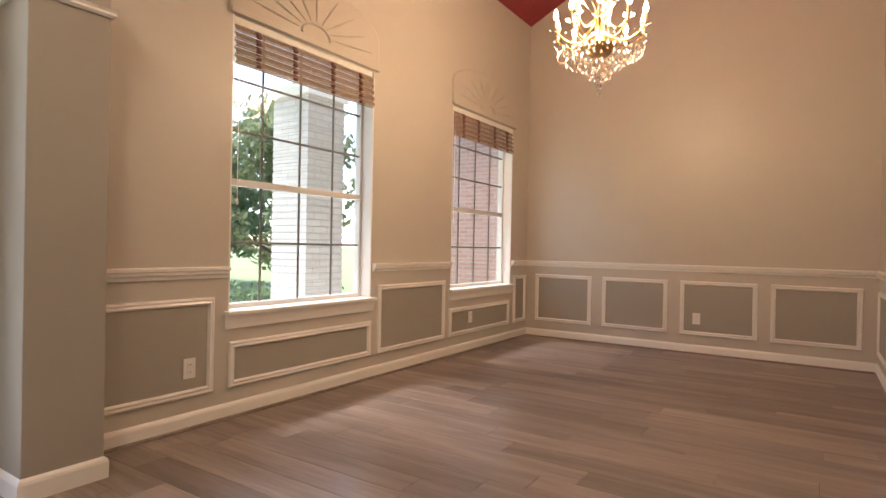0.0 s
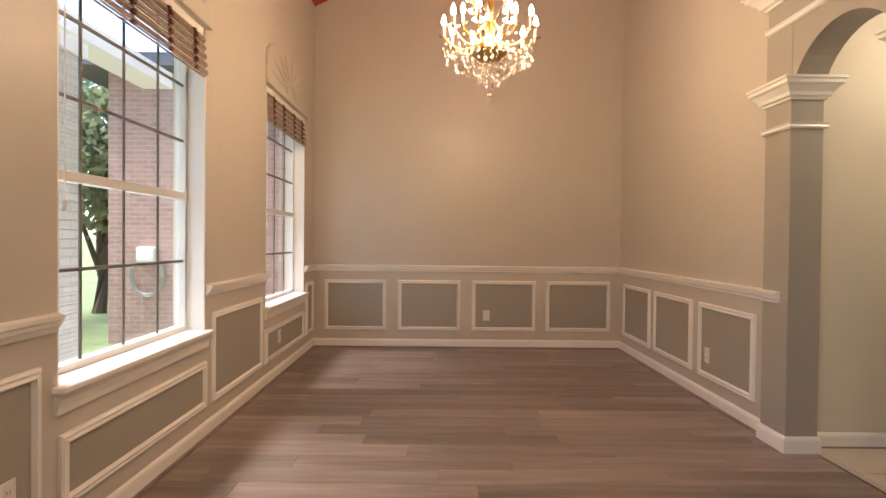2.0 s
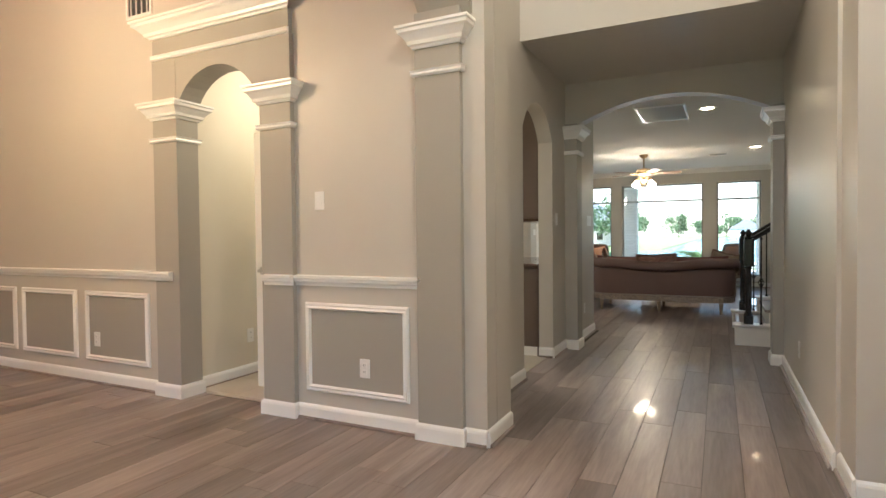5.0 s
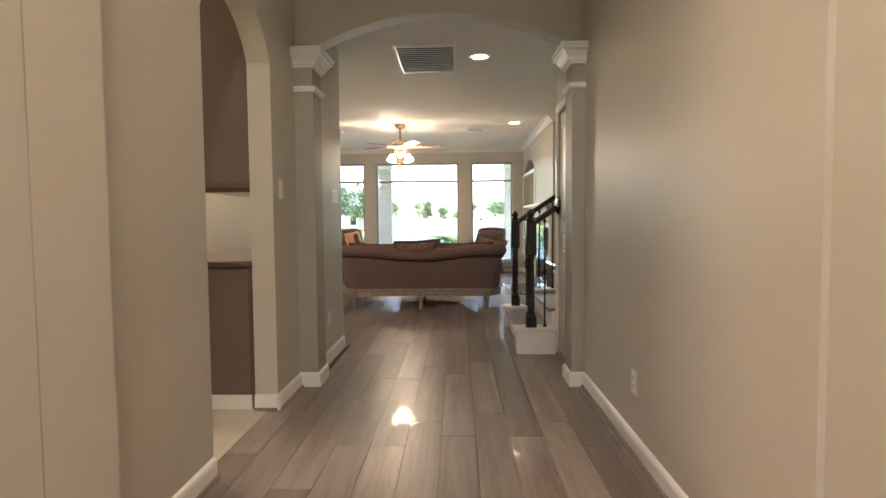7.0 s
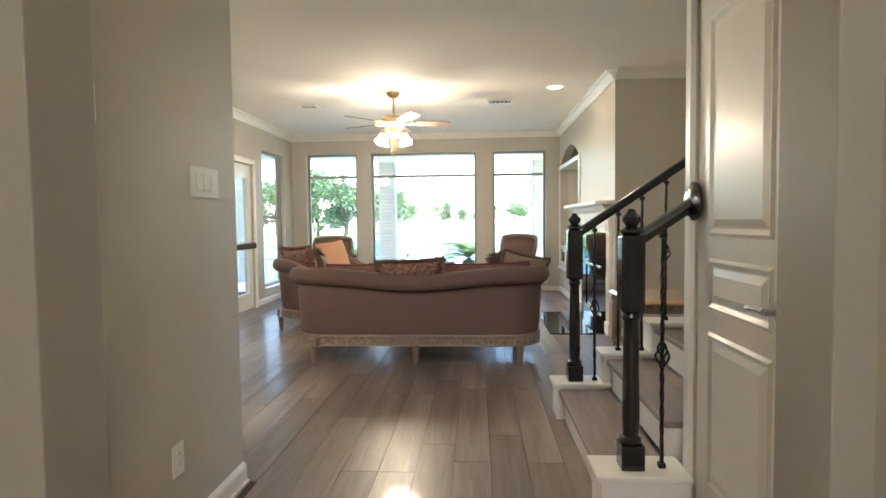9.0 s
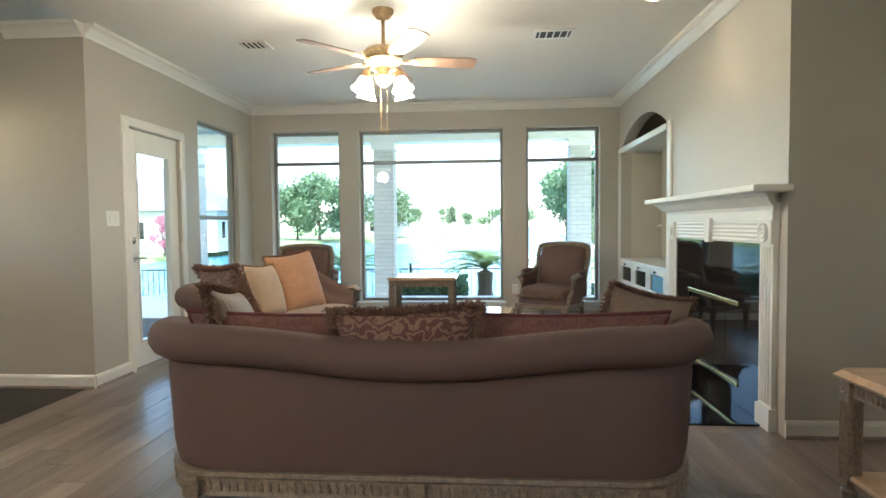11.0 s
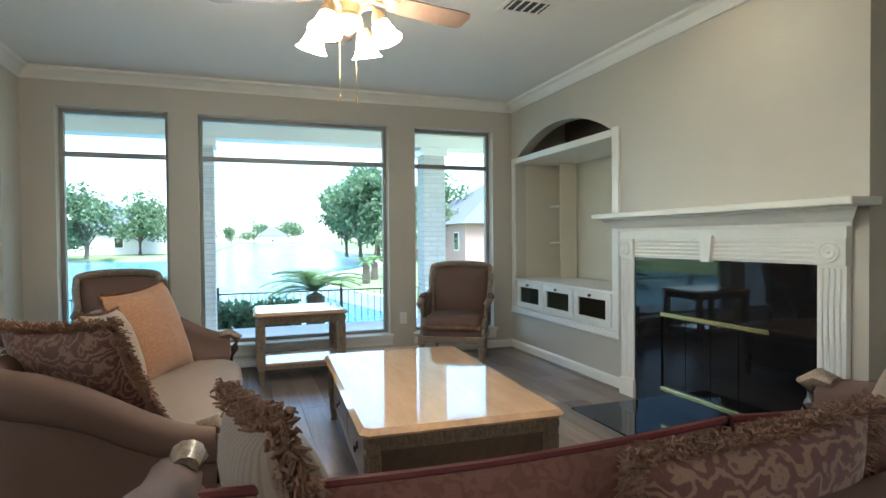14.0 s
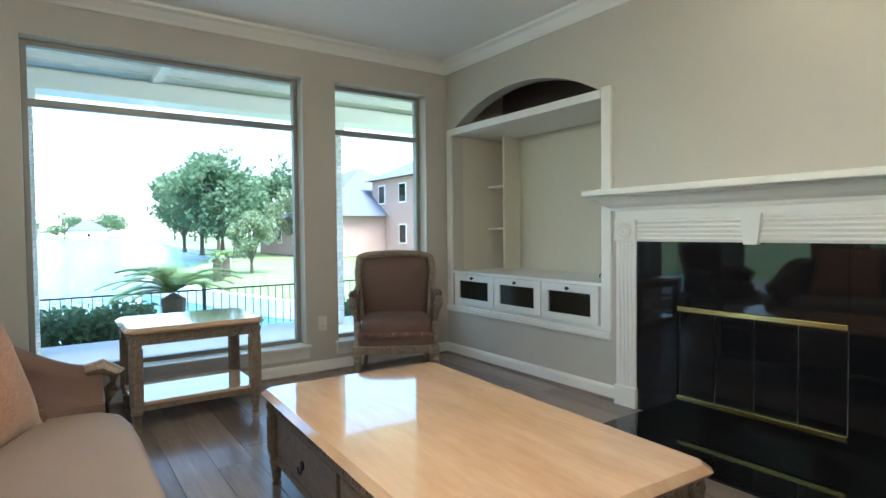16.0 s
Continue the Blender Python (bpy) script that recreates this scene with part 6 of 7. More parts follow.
def carved_table(name, m, w, d, h, label, shelf=None, drawers=False, box_z=None):
    t = thing(name, m, label, "table", "carved tables")
    part("tabletop", slab_top(w, d, h), MARBLE, t, "polished honey travertine top")
    a, b, l_ = w / 2 - 0.05, d / 2 - 0.05, 0.03
    rz = h - 0.105
    part("apron", add_box(add_box(add_box(box(-a, a, -b - 0.012, -b + 0.012, rz, h - 0.04), -a, a, b - 0.012, b + 0.012, rz, h - 0.04), -a - 0.012, -a + 0.012, -b, b, rz, h - 0.04), a - 0.012, a + 0.012, -b, b, rz, h - 0.04), CARVED, t)
    bm = bmesh.new()
    e = 0.045
    for p0, p1, o in (((-a + e, -b - 0.012), (a - e, -b - 0.012), (0, -1)), ((a - e, b + 0.012), (-a + e, b + 0.012), (0, 1)), ((-a - 0.012, b - e), (-a - 0.012, -b + e), (-1, 0)), ((a + 0.012, -b + e), (a + 0.012, b - e), (1, 0))):
        fluting(bm, (*p0, rz + 0.012), (*p1, rz + 0.012), (*o, 0), 0.042, 0.026)
    tagged(part("carved_frieze", bm, CARVED, t), kind="stuff")
    low = box_z if box_z is not None else 0.0
    for x in (-a, a):
        for y in (-b, b):
            leg = part("leg", box(x - l_, x + l_, y - l_, y + l_, 0.13, h - 0.04, 0.006), CARVED, t)
            bm = turned_leg(0.13, 0.95)
            bmesh.ops.translate(bm, vec=(x, y, 0), verts=bm.verts)
            part("foot", bm, CARVED, leg, smooth=True)
            for k in (-1, 0, 1):
                for s in (-1, 1):
                    part("flute", tube([(x + k * 0.016, y + s * l_, 0.16), (x + k * 0.016, y + s * l_, rz - 0.02)], 0.006, 6), CARVED, leg)
                    part("flute", tube([(x + s * l_, y + k * 0.016, 0.16), (x + s * l_, y + k * 0.016, rz - 0.02)], 0.006, 6), CARVED, leg)
            rosette(leg, x, y + (l_ if y > 0 else -l_), h - 0.072, 0.024, 0, 1 if y > 0 else -1)
            rosette(leg, x + (l_ if x > 0 else -l_), y, h - 0.072, 0.024, 1 if x > 0 else -1, 0)
    if shelf:
        part("shelf", box(-a - 0.02, a + 0.02, -b - 0.02, b + 0.02, shelf, shelf + 0.022, 0.006), MARBLE, t, "polished stone lower shelf")
        part("shelf_rail", box(-a, a, -b, b, shelf - 0.035, shelf - 0.001), CARVED, t)
    if drawers:
        part("body", box(-a + 0.008, a - 0.008, -b + 0.008, b - 0.008, 0.12, rz), ANTIQUE, t, "dark antiqued wooden body")
        for k in range(2):
            x0, x1 = -a + 0.04 + k * (a - 0.025), -a + 0.04 + k * (a - 0.025) + a - 0.055
            dr = part("drawer", box(x0, x1, b - 0.01, b + 0.006, 0.14, rz - 0.012, 0.004), CARVED, t, "antiqued drawer front")
            c = (x0 + x1) / 2
            bm = lathe([(0, 0), (0.02, 0), (0.016, 0.008), (0, 0.01)], 12, m=Matrix.Rotation(radians(-90), 4, "X"))
            bmesh.ops.translate(bm, vec=(c, b + 0.006, 0.225), verts=bm.verts)
            add_tube(bm, [(c - 0.02, b + 0.016, 0.222)] + [(c - 0.022 * math.cos(q), b + 0.02, 0.215 - 0.022 * math.sin(q)) for q in [math.pi * i / 6 for i in range(7)]], 0.004, 5)
            part("drawer_pull", bm, IRON, dr, "dark metal ring pull", True)
        part("lower_rail", box(-a, a, -b - 0.006, b + 0.006, 0.1, 0.135, 0.004), CARVED, t)
    return t


carved_table("coffee_table", pose(10.12, 0.72, 0, 0, 0, -2.5), 1.62, 0.92, 0.44, "large honey stone coffee table with carved drawers", drawers=True)
carved_table("end_table", pose(12.26, 1.195, 0, 0, 0, 90), 0.77, 0.6, 0.61, "stone-topped end table with carved legs and shelf", shelf=0.16)
carved_table("side_table", pose(7.75, -1.38, 0, 0, 0, 90), 0.95, 0.75, 0.6, "stone-topped carved side table in the alcove", shelf=0.16)

# ---- outdoors ----
SHORE = [(18.9, -9), (19.2, -4.2), (22, -2.7), (27, -1.6), (31, -0.9), (34.5, -1.6), (38, -4), (46, -7.5), (62, -10), (110, -14), (400, -30)]


def shore_y(x):
    for (a, b), (c, d) in zip(SHORE[:-1], SHORE[1:]):
        if a <= x <= c:
            return b + (d - b) * (x - a) / (c - a)
    return -1e3


def wet(x, y):
    """How far a place lies inside the lake (negative: on land)."""
    if x < 19:
        return x - 19
    far = 72 + 0.12 * (y - 10) ** 2 if y > 6 else 330
    return min(x - 19, (y - shore_y(x)) * 0.9, far - x, 19.5 - y)


xs = [-300, -150, -80, -40, -25, -15, -8, -2.4, 5, 12.9, 14, 16, 17, 18, 18.6, 19.0, 19.4] + [20 + k * 1.0 for k in range(30)] + [50 + 3 * k for k in range(22)] + [120, 150, 200, 260, 330, 350, 500, 900]
ys = [-600, -200, -100, -60, -40, -30, -24, -20, -17] + [-15 + k * 0.9 for k in range(26)] + [9 + 2 * k for k in range(12)] + [35, 45, 60, 90, 150, 300, 600]
bm = bmesh.new()
grid_faces(bm, [[(x, y, -0.45 - 1.3 * smoothstep(-0.3, 0.6, wet(x, y)) - (0.2 if x > 17 else 0)) for y in ys] for x in xs])
setting("ground", bm, GRASS, "green lawn sloping to the lake", True)
setting("water", box(18.2, 900, -40, 600, -1.1, -0.95), WATER, "blue lake with small ripples")
bm = bmesh.new()
pts = [(a, b, -0.72) for a, b in SHORE[1:10]]
grid_faces(bm, [[(x - 0.15, y - 0.15, -1.2), (x - 0.15, y - 0.15, -0.5), (x + 0.15, y + 0.15, -0.5), (x + 0.15, y + 0.15, -1.2)] for x, y, z in pts], close_u=True, cap=True)
tagged(setting("pavement_bulkhead", bm, CONCRETE), "pale concrete lake bulkhead")
setting("pavement_patio", box(12.92, 16.0, -4, 9, -0.65, -0.1, 0.01), CONCRETE, "pale concrete patio")
setting("pavement_porch", box(-4.6, -2.3, -3, 7.2, -0.65, -0.12, 0.01), CONCRETE, "pale concrete front porch")
setting("pavement_side", box(9.9, 12.92, LY + 0.16, 9, -0.65, -0.1), CONCRETE, "pale concrete patio")


def column(x, y, w, h, label, z0=-0.1):
    t = thing("porch_column", Matrix.Translation((x, y, z0)), label, "column", "porch columns")
    part("shaft", box(-w, w, -w, w, 0.0, h - 0.12, 0.008), PALEBRICK, t)
    part("cap", box(-w - 0.04, w + 0.04, -w - 0.04, w + 0.04, h - 0.12, h, 0.01), WHITE, t)
    bm = bmesh.new()
    for k in range(int((h - 0.15) / 0.078)):
        z = 0.03 + k * 0.078
        collar(bm, [(0.0, 0), (0.006, 0.004), (0.006, 0.062), (0, 0.066)], -w, w, -w, w, z)
    part("courses", bm, PALEBRICK, t)


for y in (2.2, -1.15, 5.7):
    column(15.55, y, 0.17, 2.72, "white painted brick patio column")
column(-4.0, 4.8, 0.28, 3.01, "white painted brick porch column", -0.12)
column(-4.0, 1.0, 0.28, 3.01, "white painted brick porch column", -0.12)
pr = thing("patio_roof", Matrix.Translation((12.92, 2.5, 2.62)), "white boarded patio roof on a beam", "roof")
part("beam", box(2.45, 2.8, -7, 7, 0.001, 0.2, 0.01), WHITE, pr)
for k in range(12):
    x = k * 0.27
    z = 0.42 - x * 0.06
    part("soffit_board", box(x + 0.004, x + 0.266, -7, 7, z, z + 0.02), WHITE, pr)
part("roof_deck", box(0, 3.3, -7.2, 7.2, 0.46, 0.56), ROOF, pr)
for y in (-1.6, 0.9, 3.4):
    part("rafter", box(0.0, 2.8, y - 0.04, y + 0.04, 0.2, 0.3), WHITE, pr)
po = thing("porch_roof", Matrix.Translation((-4.4, 2, 2.9)), "white boarded front porch roof", "roof")
part("soffit", box(1.5, 2.1, -5, 5, 0, 0.05), WHITE, po)
part("roof_deck", box(1.4, 2.1, -5, 5, 0.06, 0.2), ROOF, po)
part("beam", box(0.2, 0.55, -5, 5, 0.12, 0.3), WHITE, po)


def leaves(bm, rnd, c, rad, n, size, flat=0.8):
    for _ in range(n):
        v = Vector((rnd.gauss(0, 1), rnd.gauss(0, 1), rnd.gauss(0, 1))).normalized() * rnd.uniform(0.55, 1.0)
        p = Vector(c) + Vector((v.x * rad, v.y * rad, v.z * rad * flat))
        a = Vector((rnd.gauss(0, 1), rnd.gauss(0, 1), rnd.gauss(0, 1))).normalized()
        b = a.cross(Vector((rnd.gauss(0, 1), rnd.gauss(0, 1), rnd.gauss(0, 1)))).normalized()
        s = size * rnd.uniform(0.6, 1.3)
        bm.faces.new([bm.verts.new(q) for q in (p - a * s, p + b * s * 0.5, p + a * s, p - b * s * 0.5)])


def tree(x, y, z, h, spread, seed, leaf=LEAF, label="broad leafy green tree by the lake", group="lake trees", dense=1.0):
    rnd = random.Random(seed)
    t = thing("tree", Matrix.Translation((x, y, z)), label, "tree", group)
    bm = tube([(0, 0, 0), (0.1, 0, h * 0.2), (0.0, 0.1, h * 0.45), (0.1, 0.1, h * 0.7)], [h * 0.03, h * 0.022, h * 0.018, h * 0.006], 8)
    tips = []
    for k in range(10):
        a = rnd.uniform(0, 6.28)
        r = spread * rnd.uniform(0.35, 0.75)
        e = (r * math.cos(a), r * math.sin(a), h * rnd.uniform(0.32, 0.85))
        add_tube(bm, [(0, 0, h * rnd.uniform(0.14, 0.3)), (e[0] * 0.5, e[1] * 0.5, e[2] * 0.75), e], [h * 0.012, h * 0.008, h * 0.003], 5)
        tips.append(e)
    part("trunk", bm, BARK, t)
    bm = bmesh.new()
    tips += [(0, 0, h * 0.85), (spread * 0.2, -spread * 0.2, h * 0.7)]
    for e in tips:
        for _ in range(3):
            c = (e[0] + rnd.uniform(-1, 1) * spread * 0.22, e[1] + rnd.uniform(-1, 1) * spread * 0.22, e[2] + rnd.uniform(-0.1, 0.1) * h)
            leaves(bm, rnd, c, spread * rnd.uniform(0.25, 0.4), int(100 * dense), spread * 0.06)
    part("crown", bm, leaf, t)


for i, (x, y, h, s) in enumerate(((52, -9.5, 7.5, 3.6), (57, -8.2, 8.2, 4.0), (62, -11, 8.5, 4.2), (66, -8.5, 7.6, 3.8), (50, -13.5, 5.0, 2.0), (72, -13, 8.5, 4.5), (56, -15, 8, 4))):
    tree(x, y, -0.6, h, s, i + 1, LEAF2 if i == 4 else LEAF)
for i, (x, y, h, s) in enumerate(((74, 17, 7.5, 4.2), (79, 22, 8.5, 5.0), (82, 26, 7, 4.0), (90, 14.5, 8, 4.5), (88, 31, 8, 5))):
    tree(x, y, -0.6, h, s, i + 20)
for i, (x, y, h, s) in enumerate(((340, 20, 14, 9), (345, -4, 12, 10), (350, 45, 13, 10), (345, -22, 13, 10), (338, 8, 9, 7), (120, -22, 9, 5), (150, -26, 10, 6), (200, -30, 11, 7))):
    tree(x, y, -0.6, h, s, i + 40, label="distant tree on the far shore", group="far trees", dense=0.6)
tree(34, -5.5, -0.65, 3.2, 1.2, 61, LEAF2, "small pale young tree on the lawn")
tree(39.5, 20.3, -0.6, 2.6, 0.8, 62, PINK, "crape myrtle with pink blossom")
for i, (x, y, h, s) in enumerate(((-15, 3.4, 7, 3.0), (-17, 9, 8, 4.0), (-18, -3.5, 8, 4), (-24, 5, 9, 5), (-10.5, 6.4, 4.5, 1.7), (-24, -8, 9, 5), (-22, 0.5, 8, 4.2), (-19, 13.0, 6.5, 3.0), (-9.6, 9.2, 5.0, 1.9), (-8.2, 12.8, 5.5, 2.2))):
    tree(x, y, -0.45, h, s, i + 70, LEAF2 if i in (0, 1, 4, 8, 9) else LEAF, "leafy street tree in the front garden", "front trees", 1.2)


def palm(x, y, z, trunk, n, length, seed, label):
    rnd = random.Random(seed)
    t = thing("sago_palm", Matrix.Translation((x, y, z)), label, "palm", "palms")
    part("trunk", lathe([(0, 0), (0.16, 0), (0.18, trunk * 0.3), (0.15, trunk * 0.6), (0.17, trunk * 0.9), (0, trunk)], 10), BARK, t)
    for k in range(n):
        a, up = 2 * math.pi * k / n * 2.4, rnd.uniform(0.25, 1.15)
        L = length * rnd.uniform(0.8, 1.1)
        bm = bmesh.new()
        spine = []
        for i in range(9):
            u = i / 8
            r, zz = L * u * math.cos(up * (1 - 0.3 * u)), trunk + L * (math.sin(up) * u - 0.55 * u * u)
            spine.append(Vector((r * math.cos(a), r * math.sin(a), zz)))
        add_tube(bm, spine, 0.008, 4)
        side = Vector((-math.sin(a), math.cos(a), 0))
        for i in range(1, 26):
            u = i / 26 * 8
            j = int(u)
            p = spine[j].lerp(spine[min(j + 1, 8)], u - j)
            d = (spine[min(j + 1, 8)] - spine[j]).normalized()
            ll = 0.16 * length * (1 - abs(i / 26 - 0.45)) + 0.03
            for s in (-1, 1):
                tip = p + side * s * ll + d * ll * 0.6 + Vector((0, 0, ll * 0.25))
                bm.faces.new([bm.verts.new(q) for q in (p - d * 0.012, tip, p + d * 0.012)])
        part("frond", bm, PALM, t)


palm(17.4, 0.45, -0.66, 0.95, 34, 1.05, 3, "low sago palm with arching green fronds")
palm(16.9, 3.2, -0.66, 0.95, 34, 1.05, 4, "low sago palm with arching green fronds")
palm(30.5, -3.2, -0.66, 0.9, 14, 0.6, 5, "small palm on the lawn by the lake")
palm(32.5, -4.0, -0.66, 0.9, 14, 0.6, 6, "small palm on the lawn by the lake")

palm(33, -18.2, -0.62, 6.0, 24, 0.95, 7, "tall slender palm beside the brick house")
palm(88, 20, -0.62, 5.2, 14, 1.3, 8, "distant palm on the far shore")


def hedge(x0, x1, y0, y1, z0, z1, seed, label, n=2600):
    rnd = random.Random(seed)
    t = thing("hedge", Matrix.Translation(((x0 + x1) / 2, (y0 + y1) / 2, z0)), label, "shrub", "hedges")
    bm = bmesh.new()
    for _ in range(n):
        p = Vector((rnd.uniform(x0, x1) - (x0 + x1) / 2, rnd.uniform(y0, y1) - (y0 + y1) / 2, (z1 - z0) * rnd.random() ** 0.6 * (0.85 + 0.15 * math.sin(rnd.random() * 40))))
        a = Vector((rnd.gauss(0, 1), rnd.gauss(0, 1), rnd.gauss(0, 1))).normalized()
        b = a.cross(Vector((rnd.gauss(0, 1), rnd.gauss(0, 1), rnd.gauss(0, 1)))).normalized()
        s = rnd.uniform(0.03, 0.06)
        bm.faces.new([bm.verts.new(q) for q in (p - a * s, p + b * s * 0.6, p + a * s, p - b * s * 0.6)])
    part("foliage", bm, LEAF, t)
    bm = bmesh.new()
    for _ in range(14):
        p = (rnd.uniform(x0, x1) - (x0 + x1) / 2, rnd.uniform(y0, y1) - (y0 + y1) / 2)
        add_tube(bm, [(p[0], p[1], 0), (p[0] * 0.9, p[1] * 0.9, (z1 - z0) * 0.8)], 0.01, 5)
    part("stems", bm, BARK, t)


hedge(16.3, 17.1, 0.8, 2.5, -0.5, 0.25, 1, "clipped green shrubs beside the patio", 4200)
hedge(-6.6, -5.6, 2.0, 7.2, -0.45, 0.55, 2, "green shrubs in front of the porch", 5200)
hedge(16.4, 17.0, -3.6, -1.4, -0.5, 0.1, 3, "clipped green shrubs beside the patio", 2200)
# lakeside fence
fe = thing("iron_fence", Matrix.Translation((18.3, 0, -0.66)), "thin black iron fence along the lake", "fence")
for z in (0.12, 0.86):
    part("fence_rail", box(-0.012, 0.012, -7, 9, z, z + 0.025), IRON, fe)
for k in range(8):
    part("fence_post", box(-0.025, 0.025, -7 + k * 2.28 - 0.025, -7 + k * 2.28 + 0.025, -0.05, 1.0), IRON, fe)
pk = None
for k in range(120):
    y = -6.9 + k * 0.132
    if pk is None:
        o_ = part("picket", box(-0.006, 0.006, -0.006, 0.006, 0.05, 0.86), IRON, fe)
        pk = o_.data
    else:
        o_ = new("picket", pk)
        o_.parent = fe
    o_.location = (0, y, 0)


def house(x, y, z, w, d, h, roof, label, yaw, brick=REDBRICK, storeys=1):
    t = thing("house", pose(x, y, z, 0, 0, yaw), label, "house", "houses")
    part("wall", box(-w / 2, w / 2, -d / 2, d / 2, 0, h), brick, t)
    e = 0.5
    bm = bmesh.new()
    a, b = w / 2 + e, d / 2 + e
    base = [bm.verts.new(p) for p in ((-a, -b, h), (a, -b, h), (a, b, h), (-a, b, h))]
    r0, r1 = bm.verts.new((-a + b, 0, h + roof)), bm.verts.new((a - b, 0, h + roof))
    for f in ((base[0], base[1], r1, r0), (base[1], base[2], r1), (base[2], base[3], r0, r1), (base[3], base[0], r0)):
        bm.faces.new(f)
    bm.faces.new(base)
    part("roof", bm, ROOF, t, "slate blue hipped roof")
    for s in range(storeys):
        for k in range(max(2, int(w / 3))):
            xx = -w / 2 + w * (k + 0.5) / max(2, int(w / 3))
            for side in (-1, 1):
                wd = part("window", box(xx - 0.5, xx + 0.5, side * d / 2 - 0.04, side * d / 2 + 0.04, 0.9 + s * 2.9, 2.3 + s * 2.9), WHITE, t)
                part("window_pane", box(xx - 0.42, xx + 0.42, side * d / 2 - 0.05, side * d / 2 + 0.05, 0.98 + s * 2.9, 2.22 + s * 2.9), FIREGLASS, wd)
        for side in (-1, 1):
            wd = part("window", box(side * w / 2 - 0.04, side * w / 2 + 0.04, -0.6, 0.6, 0.9 + s * 2.9, 2.3 + s * 2.9), WHITE, t)
            part("window_pane", box(side * w / 2 - 0.05, side * w / 2 + 0.05, -0.5, 0.5, 0.98 + s * 2.9, 2.22 + s * 2.9), FIREGLASS, wd)


house(52, -19.5, -0.6, 14, 12, 2.9, 4.2, "brick house with slate blue roof across the lake", 0)
house(41, -24, -0.6, 12, 11, 5.6, 3.2, "two-storey brick house beside the lake", 0, storeys=2)
house(100, 20, -0.6, 14, 12, 3.2, 4.5, "pale house with blue roof among trees", 20, PALEBRICK)
house(50, 26, -0.6, 12, 11, 3.0, 3.6, "house with slate blue roof beyond the patio", 10, PALEBRICK)
house(310, -12, -0.6, 22, 14, 4, 5, "distant pale house on the far shore", 0, PALEBRICK)
house(-36, 6, -0.45, 16, 12, 3.2, 4.5, "brick house across the street", 90)
# the front wing of this house
wg = thing("garage_wing", Matrix.Translation((-8.2, 11.4, -0.45)), "brick front wing of the house", "house wing")
part("wall", box(2.3, 5.9, -2.2, 2.6, 0, 4.3), REDBRICK, wg)
part("roof", box(1.7, 5.9, -2.6, 3.0, 4.3, 4.5), ROOF, wg)
hr = part("hose_reel", box(2.8, 3.1, -2.35, -2.2, 1.3, 1.55, 0.04), PLASTIC, wg, "white wall-mounted hose reel")
bm = bmesh.new()
for k in range(5):
    add_tube(bm, [(2.95 + (0.22 + 0.012 * k) * math.cos(a), -2.27, 1.1 + (0.3 + 0.012 * k) * math.sin(a)) for a in [2 * math.pi * i / 20 for i in range(21)]], 0.012, 5)
part("hose", bm, ALU, hr, "coiled grey hose")
# patio seat seen through the garden door
ps = thing("patio_lounger", pose(11.2, 5.2, -0.1, 0, 0, 20), "white framed patio lounger with blue cushion", "lounger")
for x in (-0.6, 0.6):
    for y in (-0.3, 0.3):
        part("leg", box(x - 0.02, x + 0.02, y - 0.02, y + 0.02, 0, 0.38), VINYL, ps)
part("frame", box(-0.7, 0.7, -0.35, 0.35, 0.38, 0.42, 0.01), VINYL, ps)
bm = puff(1.36, 0.66, 0.09, 0.03)
bmesh.ops.translate(bm, vec=(0, 0, 0.42), verts=bm.verts)
part("cushion", bm, NAVY, ps, "blue cushion", True)
ln = thing("porch_lantern", Matrix.Translation((11.0, 4.6, 2.0)), "white hanging porch lantern", "lantern")
part("cage", lathe([(0, -0.22), (0.06, -0.22), (0.09, -0.05), (0.09, 0), (0.03, 0.06), (0, 0.07)], 8), PLASTIC, ln)
part("stem", tube([(0, 0, 0.06), (0, 0, 0.8)], 0.008, 6), IRON, ln)
setting("ceiling_patio_side", box(9.9, 12.9, LY + 0.16, 7.5, 2.72, 2.8), WHITE, "white boarded patio soffit")

# ---- floor boards, one by one ----
BW, BL = 0.182, 1.22


def board_mesh(length):
    bm = bmesh.new()
    a, b, c = length / 2 - 0.0008, BW / 2 - 0.0008, 0.0012
    rows = [[(-a, -b, -0.004), (a, -b, -0.004), (a, b, -0.004), (-a, b, -0.004)], [(-a, -b, -c), (a, -b, -c), (a, b, -c), (-a, b, -c)], [(-a + c, -b + c, 0), (a - c, -b + c, 0), (a - c, b - c, 0), (-a + c, b - c, 0)]]
    grid_faces(bm, rows, close_u=True)
    bm.faces.new([bm.verts.new(p) for p in rows[2]])
    return bm


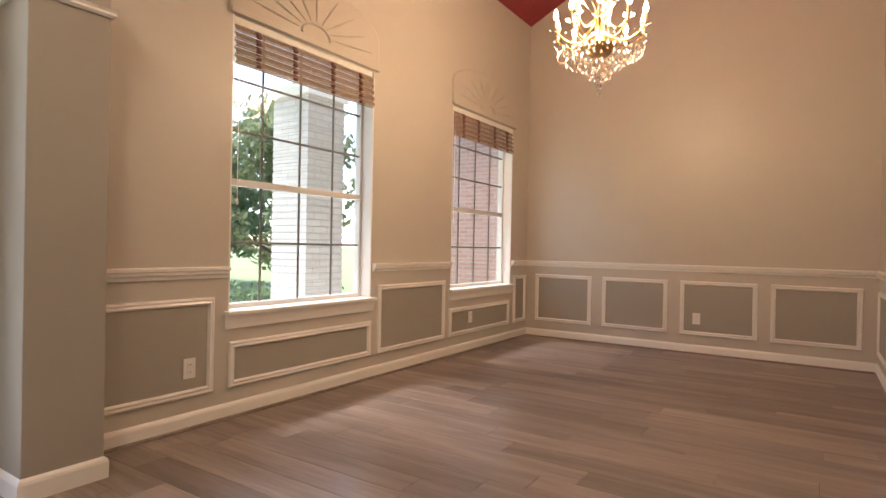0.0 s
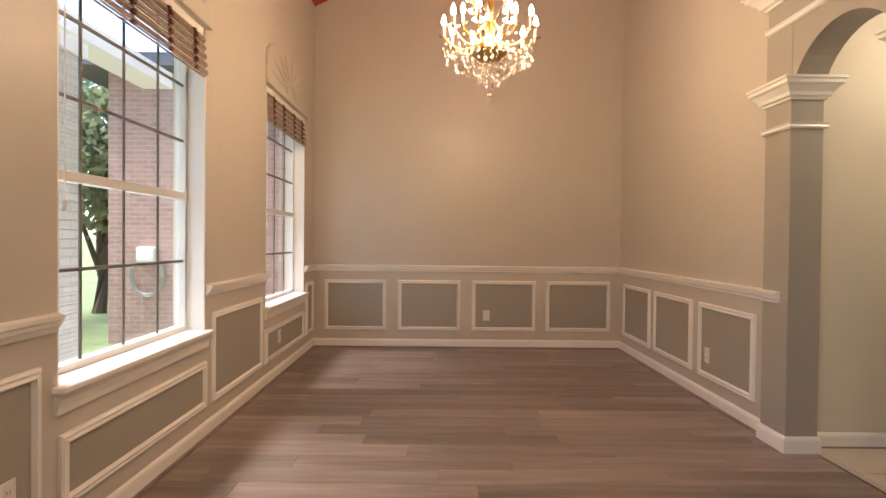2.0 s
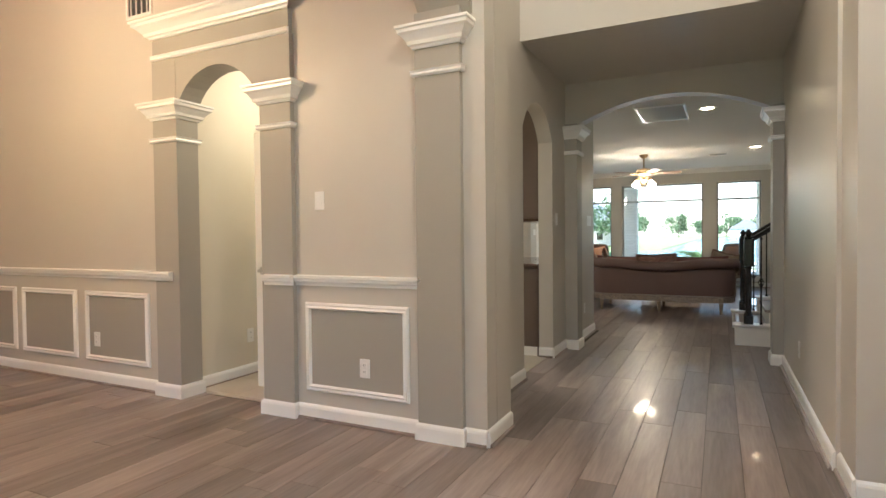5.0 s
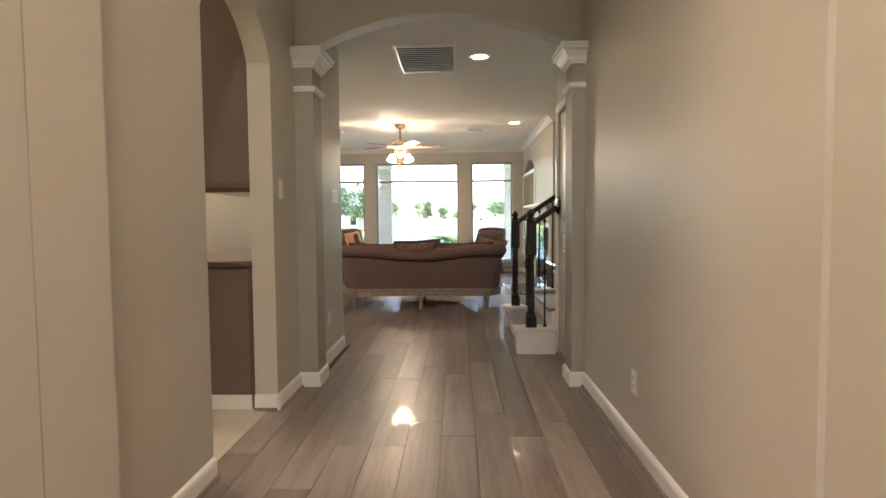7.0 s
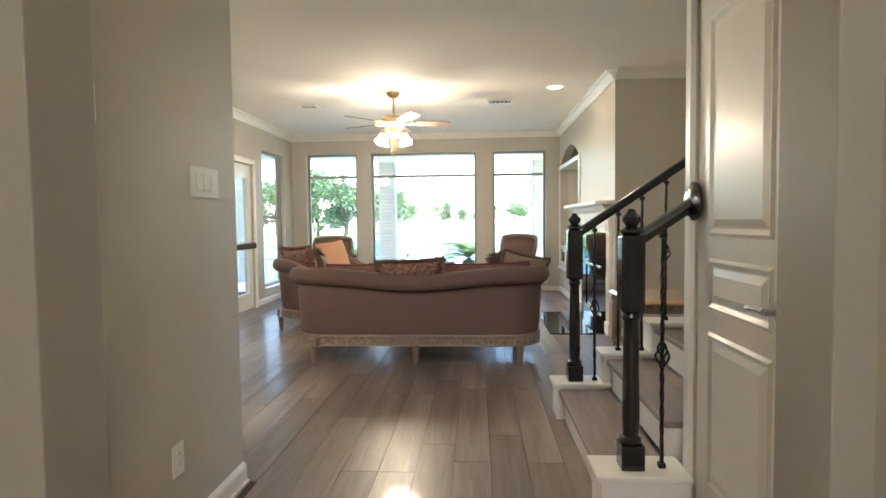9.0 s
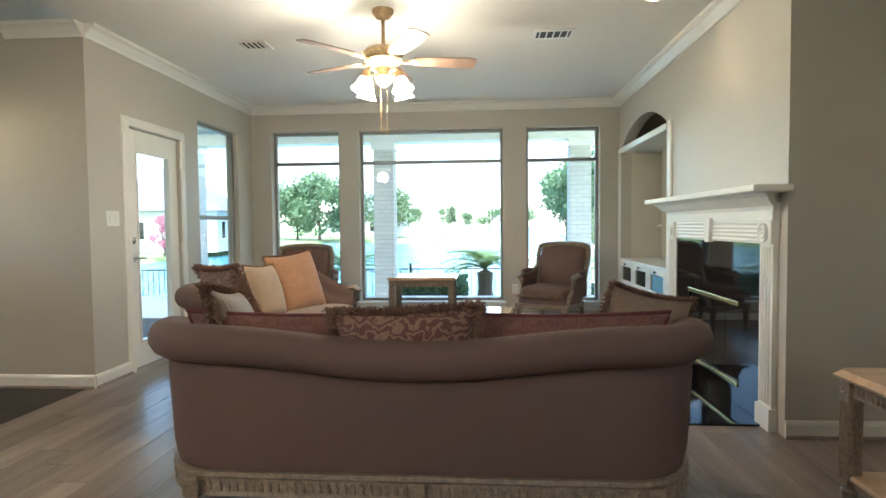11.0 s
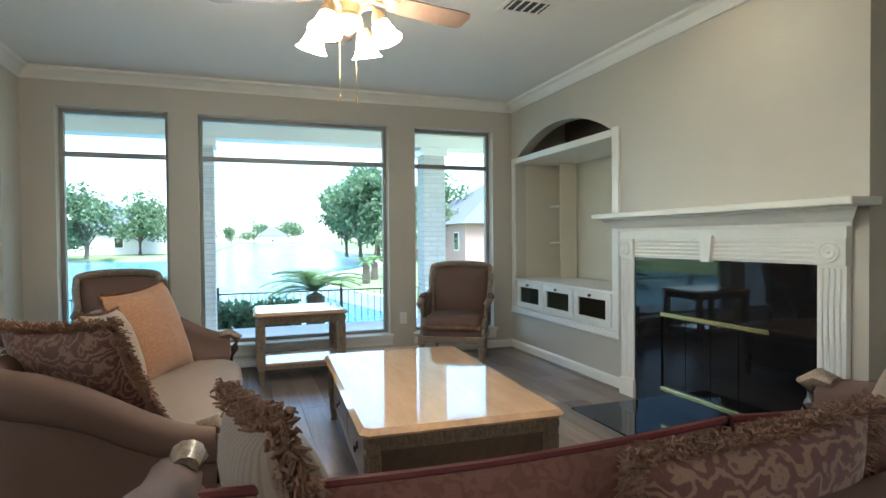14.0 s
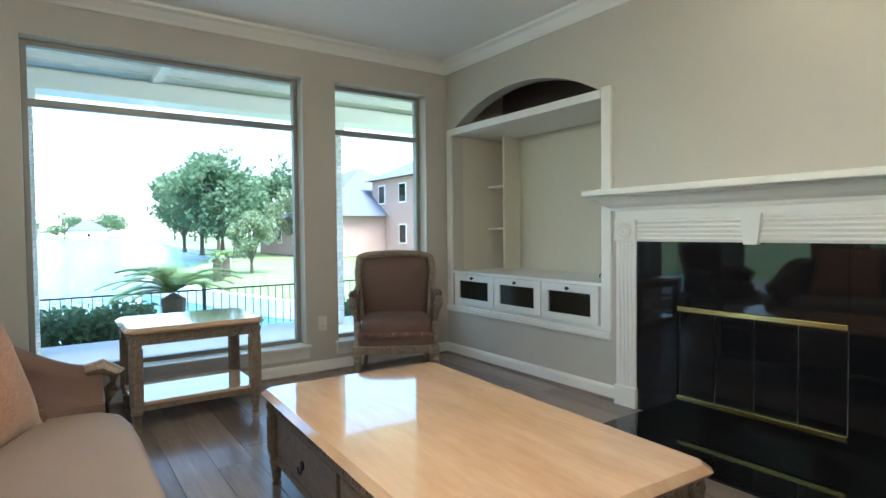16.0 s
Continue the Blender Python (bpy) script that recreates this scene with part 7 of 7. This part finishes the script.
zones = ((-2.1, 1.6, -0.95, 6.74), (1.6, 4.4, -0.74, 1.44), (4.4, 5.69, -0.72, 1.36), (5.69, 12.72, -1.92, 3.42))
cuts = []
for row in range(-10, 37):
    y = row * BW + BW / 2
    spans = sorted((x0, x1) for x0, x1, y0, y1 in zones if y0 < y < y1)
    merged = []
    for a, b in spans:
        if merged and a - merged[-1][1] < 0.01:
            merged[-1][1] = b
        else:
            merged.append([a, b])
    shift = random.Random(row).uniform(0, BL)
    for a, b in merged:
        x = a
        k = (a + shift) % BL
        end = min(b, a + BL - k)
        while x < b - 0.02:
            cuts.append((x, end, y))
            x, end = end, min(b, end + BL)
meshes, joined, count = {}, bmesh.new(), 0
for x0, x1, y in cuts:
    near = count < 298 and (x1 < 1.7 and y < 6.74 or 1.6 < x1 < 8.6 and -0.75 < y < 2.4)
    L = round(x1 - x0, 2)
    if near and abs(L - BL) < 0.011:
        L = BL
        if L not in meshes:
            p0 = part("plank", board_mesh(L), PLANK, floor)
            meshes[L] = p0.data
            ob = p0
        else:
            ob = new("plank", meshes[L])
            ob.parent = floor
        ob.location = ((x0 + x1) / 2, y, 0)
        count += 1
    else:
        a, b, c0, c = x0 + 0.0008, x1 - 0.0008, BW / 2 - 0.0008, 0.0012
        vs = [[joined.verts.new((px, py, z)) for px, py in ((a + i, y - c0 + i), (b - i, y - c0 + i), (b - i, y + c0 - i), (a + i, y + c0 - i))] for i, z in ((0, -0.004), (0, -c), (c, 0))]
        for r in range(2):
            for k in range(4):
                joined.faces.new((vs[r][k], vs[r][(k + 1) % 4], vs[r + 1][(k + 1) % 4], vs[r + 1][k]))
        joined.faces.new(vs[2])
tagged(part("cut_planks", joined, PLANK2, floor), kind="stuff")
# tiles of the passage
tm = None
for i in range(3):
    for j in range(3):
        bm = box(-0.215, 0.215, -0.205, 0.205, 0, 0.006, 0.002)
        if tm is None:
            ob = part("tile", bm, TILE, bpy.data.objects["floor_tile"])
            tm = ob.data
        else:
            bm.free()
            ob = new("tile", tm)
            ob.parent = bpy.data.objects["floor_tile"]
        ob.location = (1.85 + i * 0.435, 2.61 + j * 0.415, 0.004)
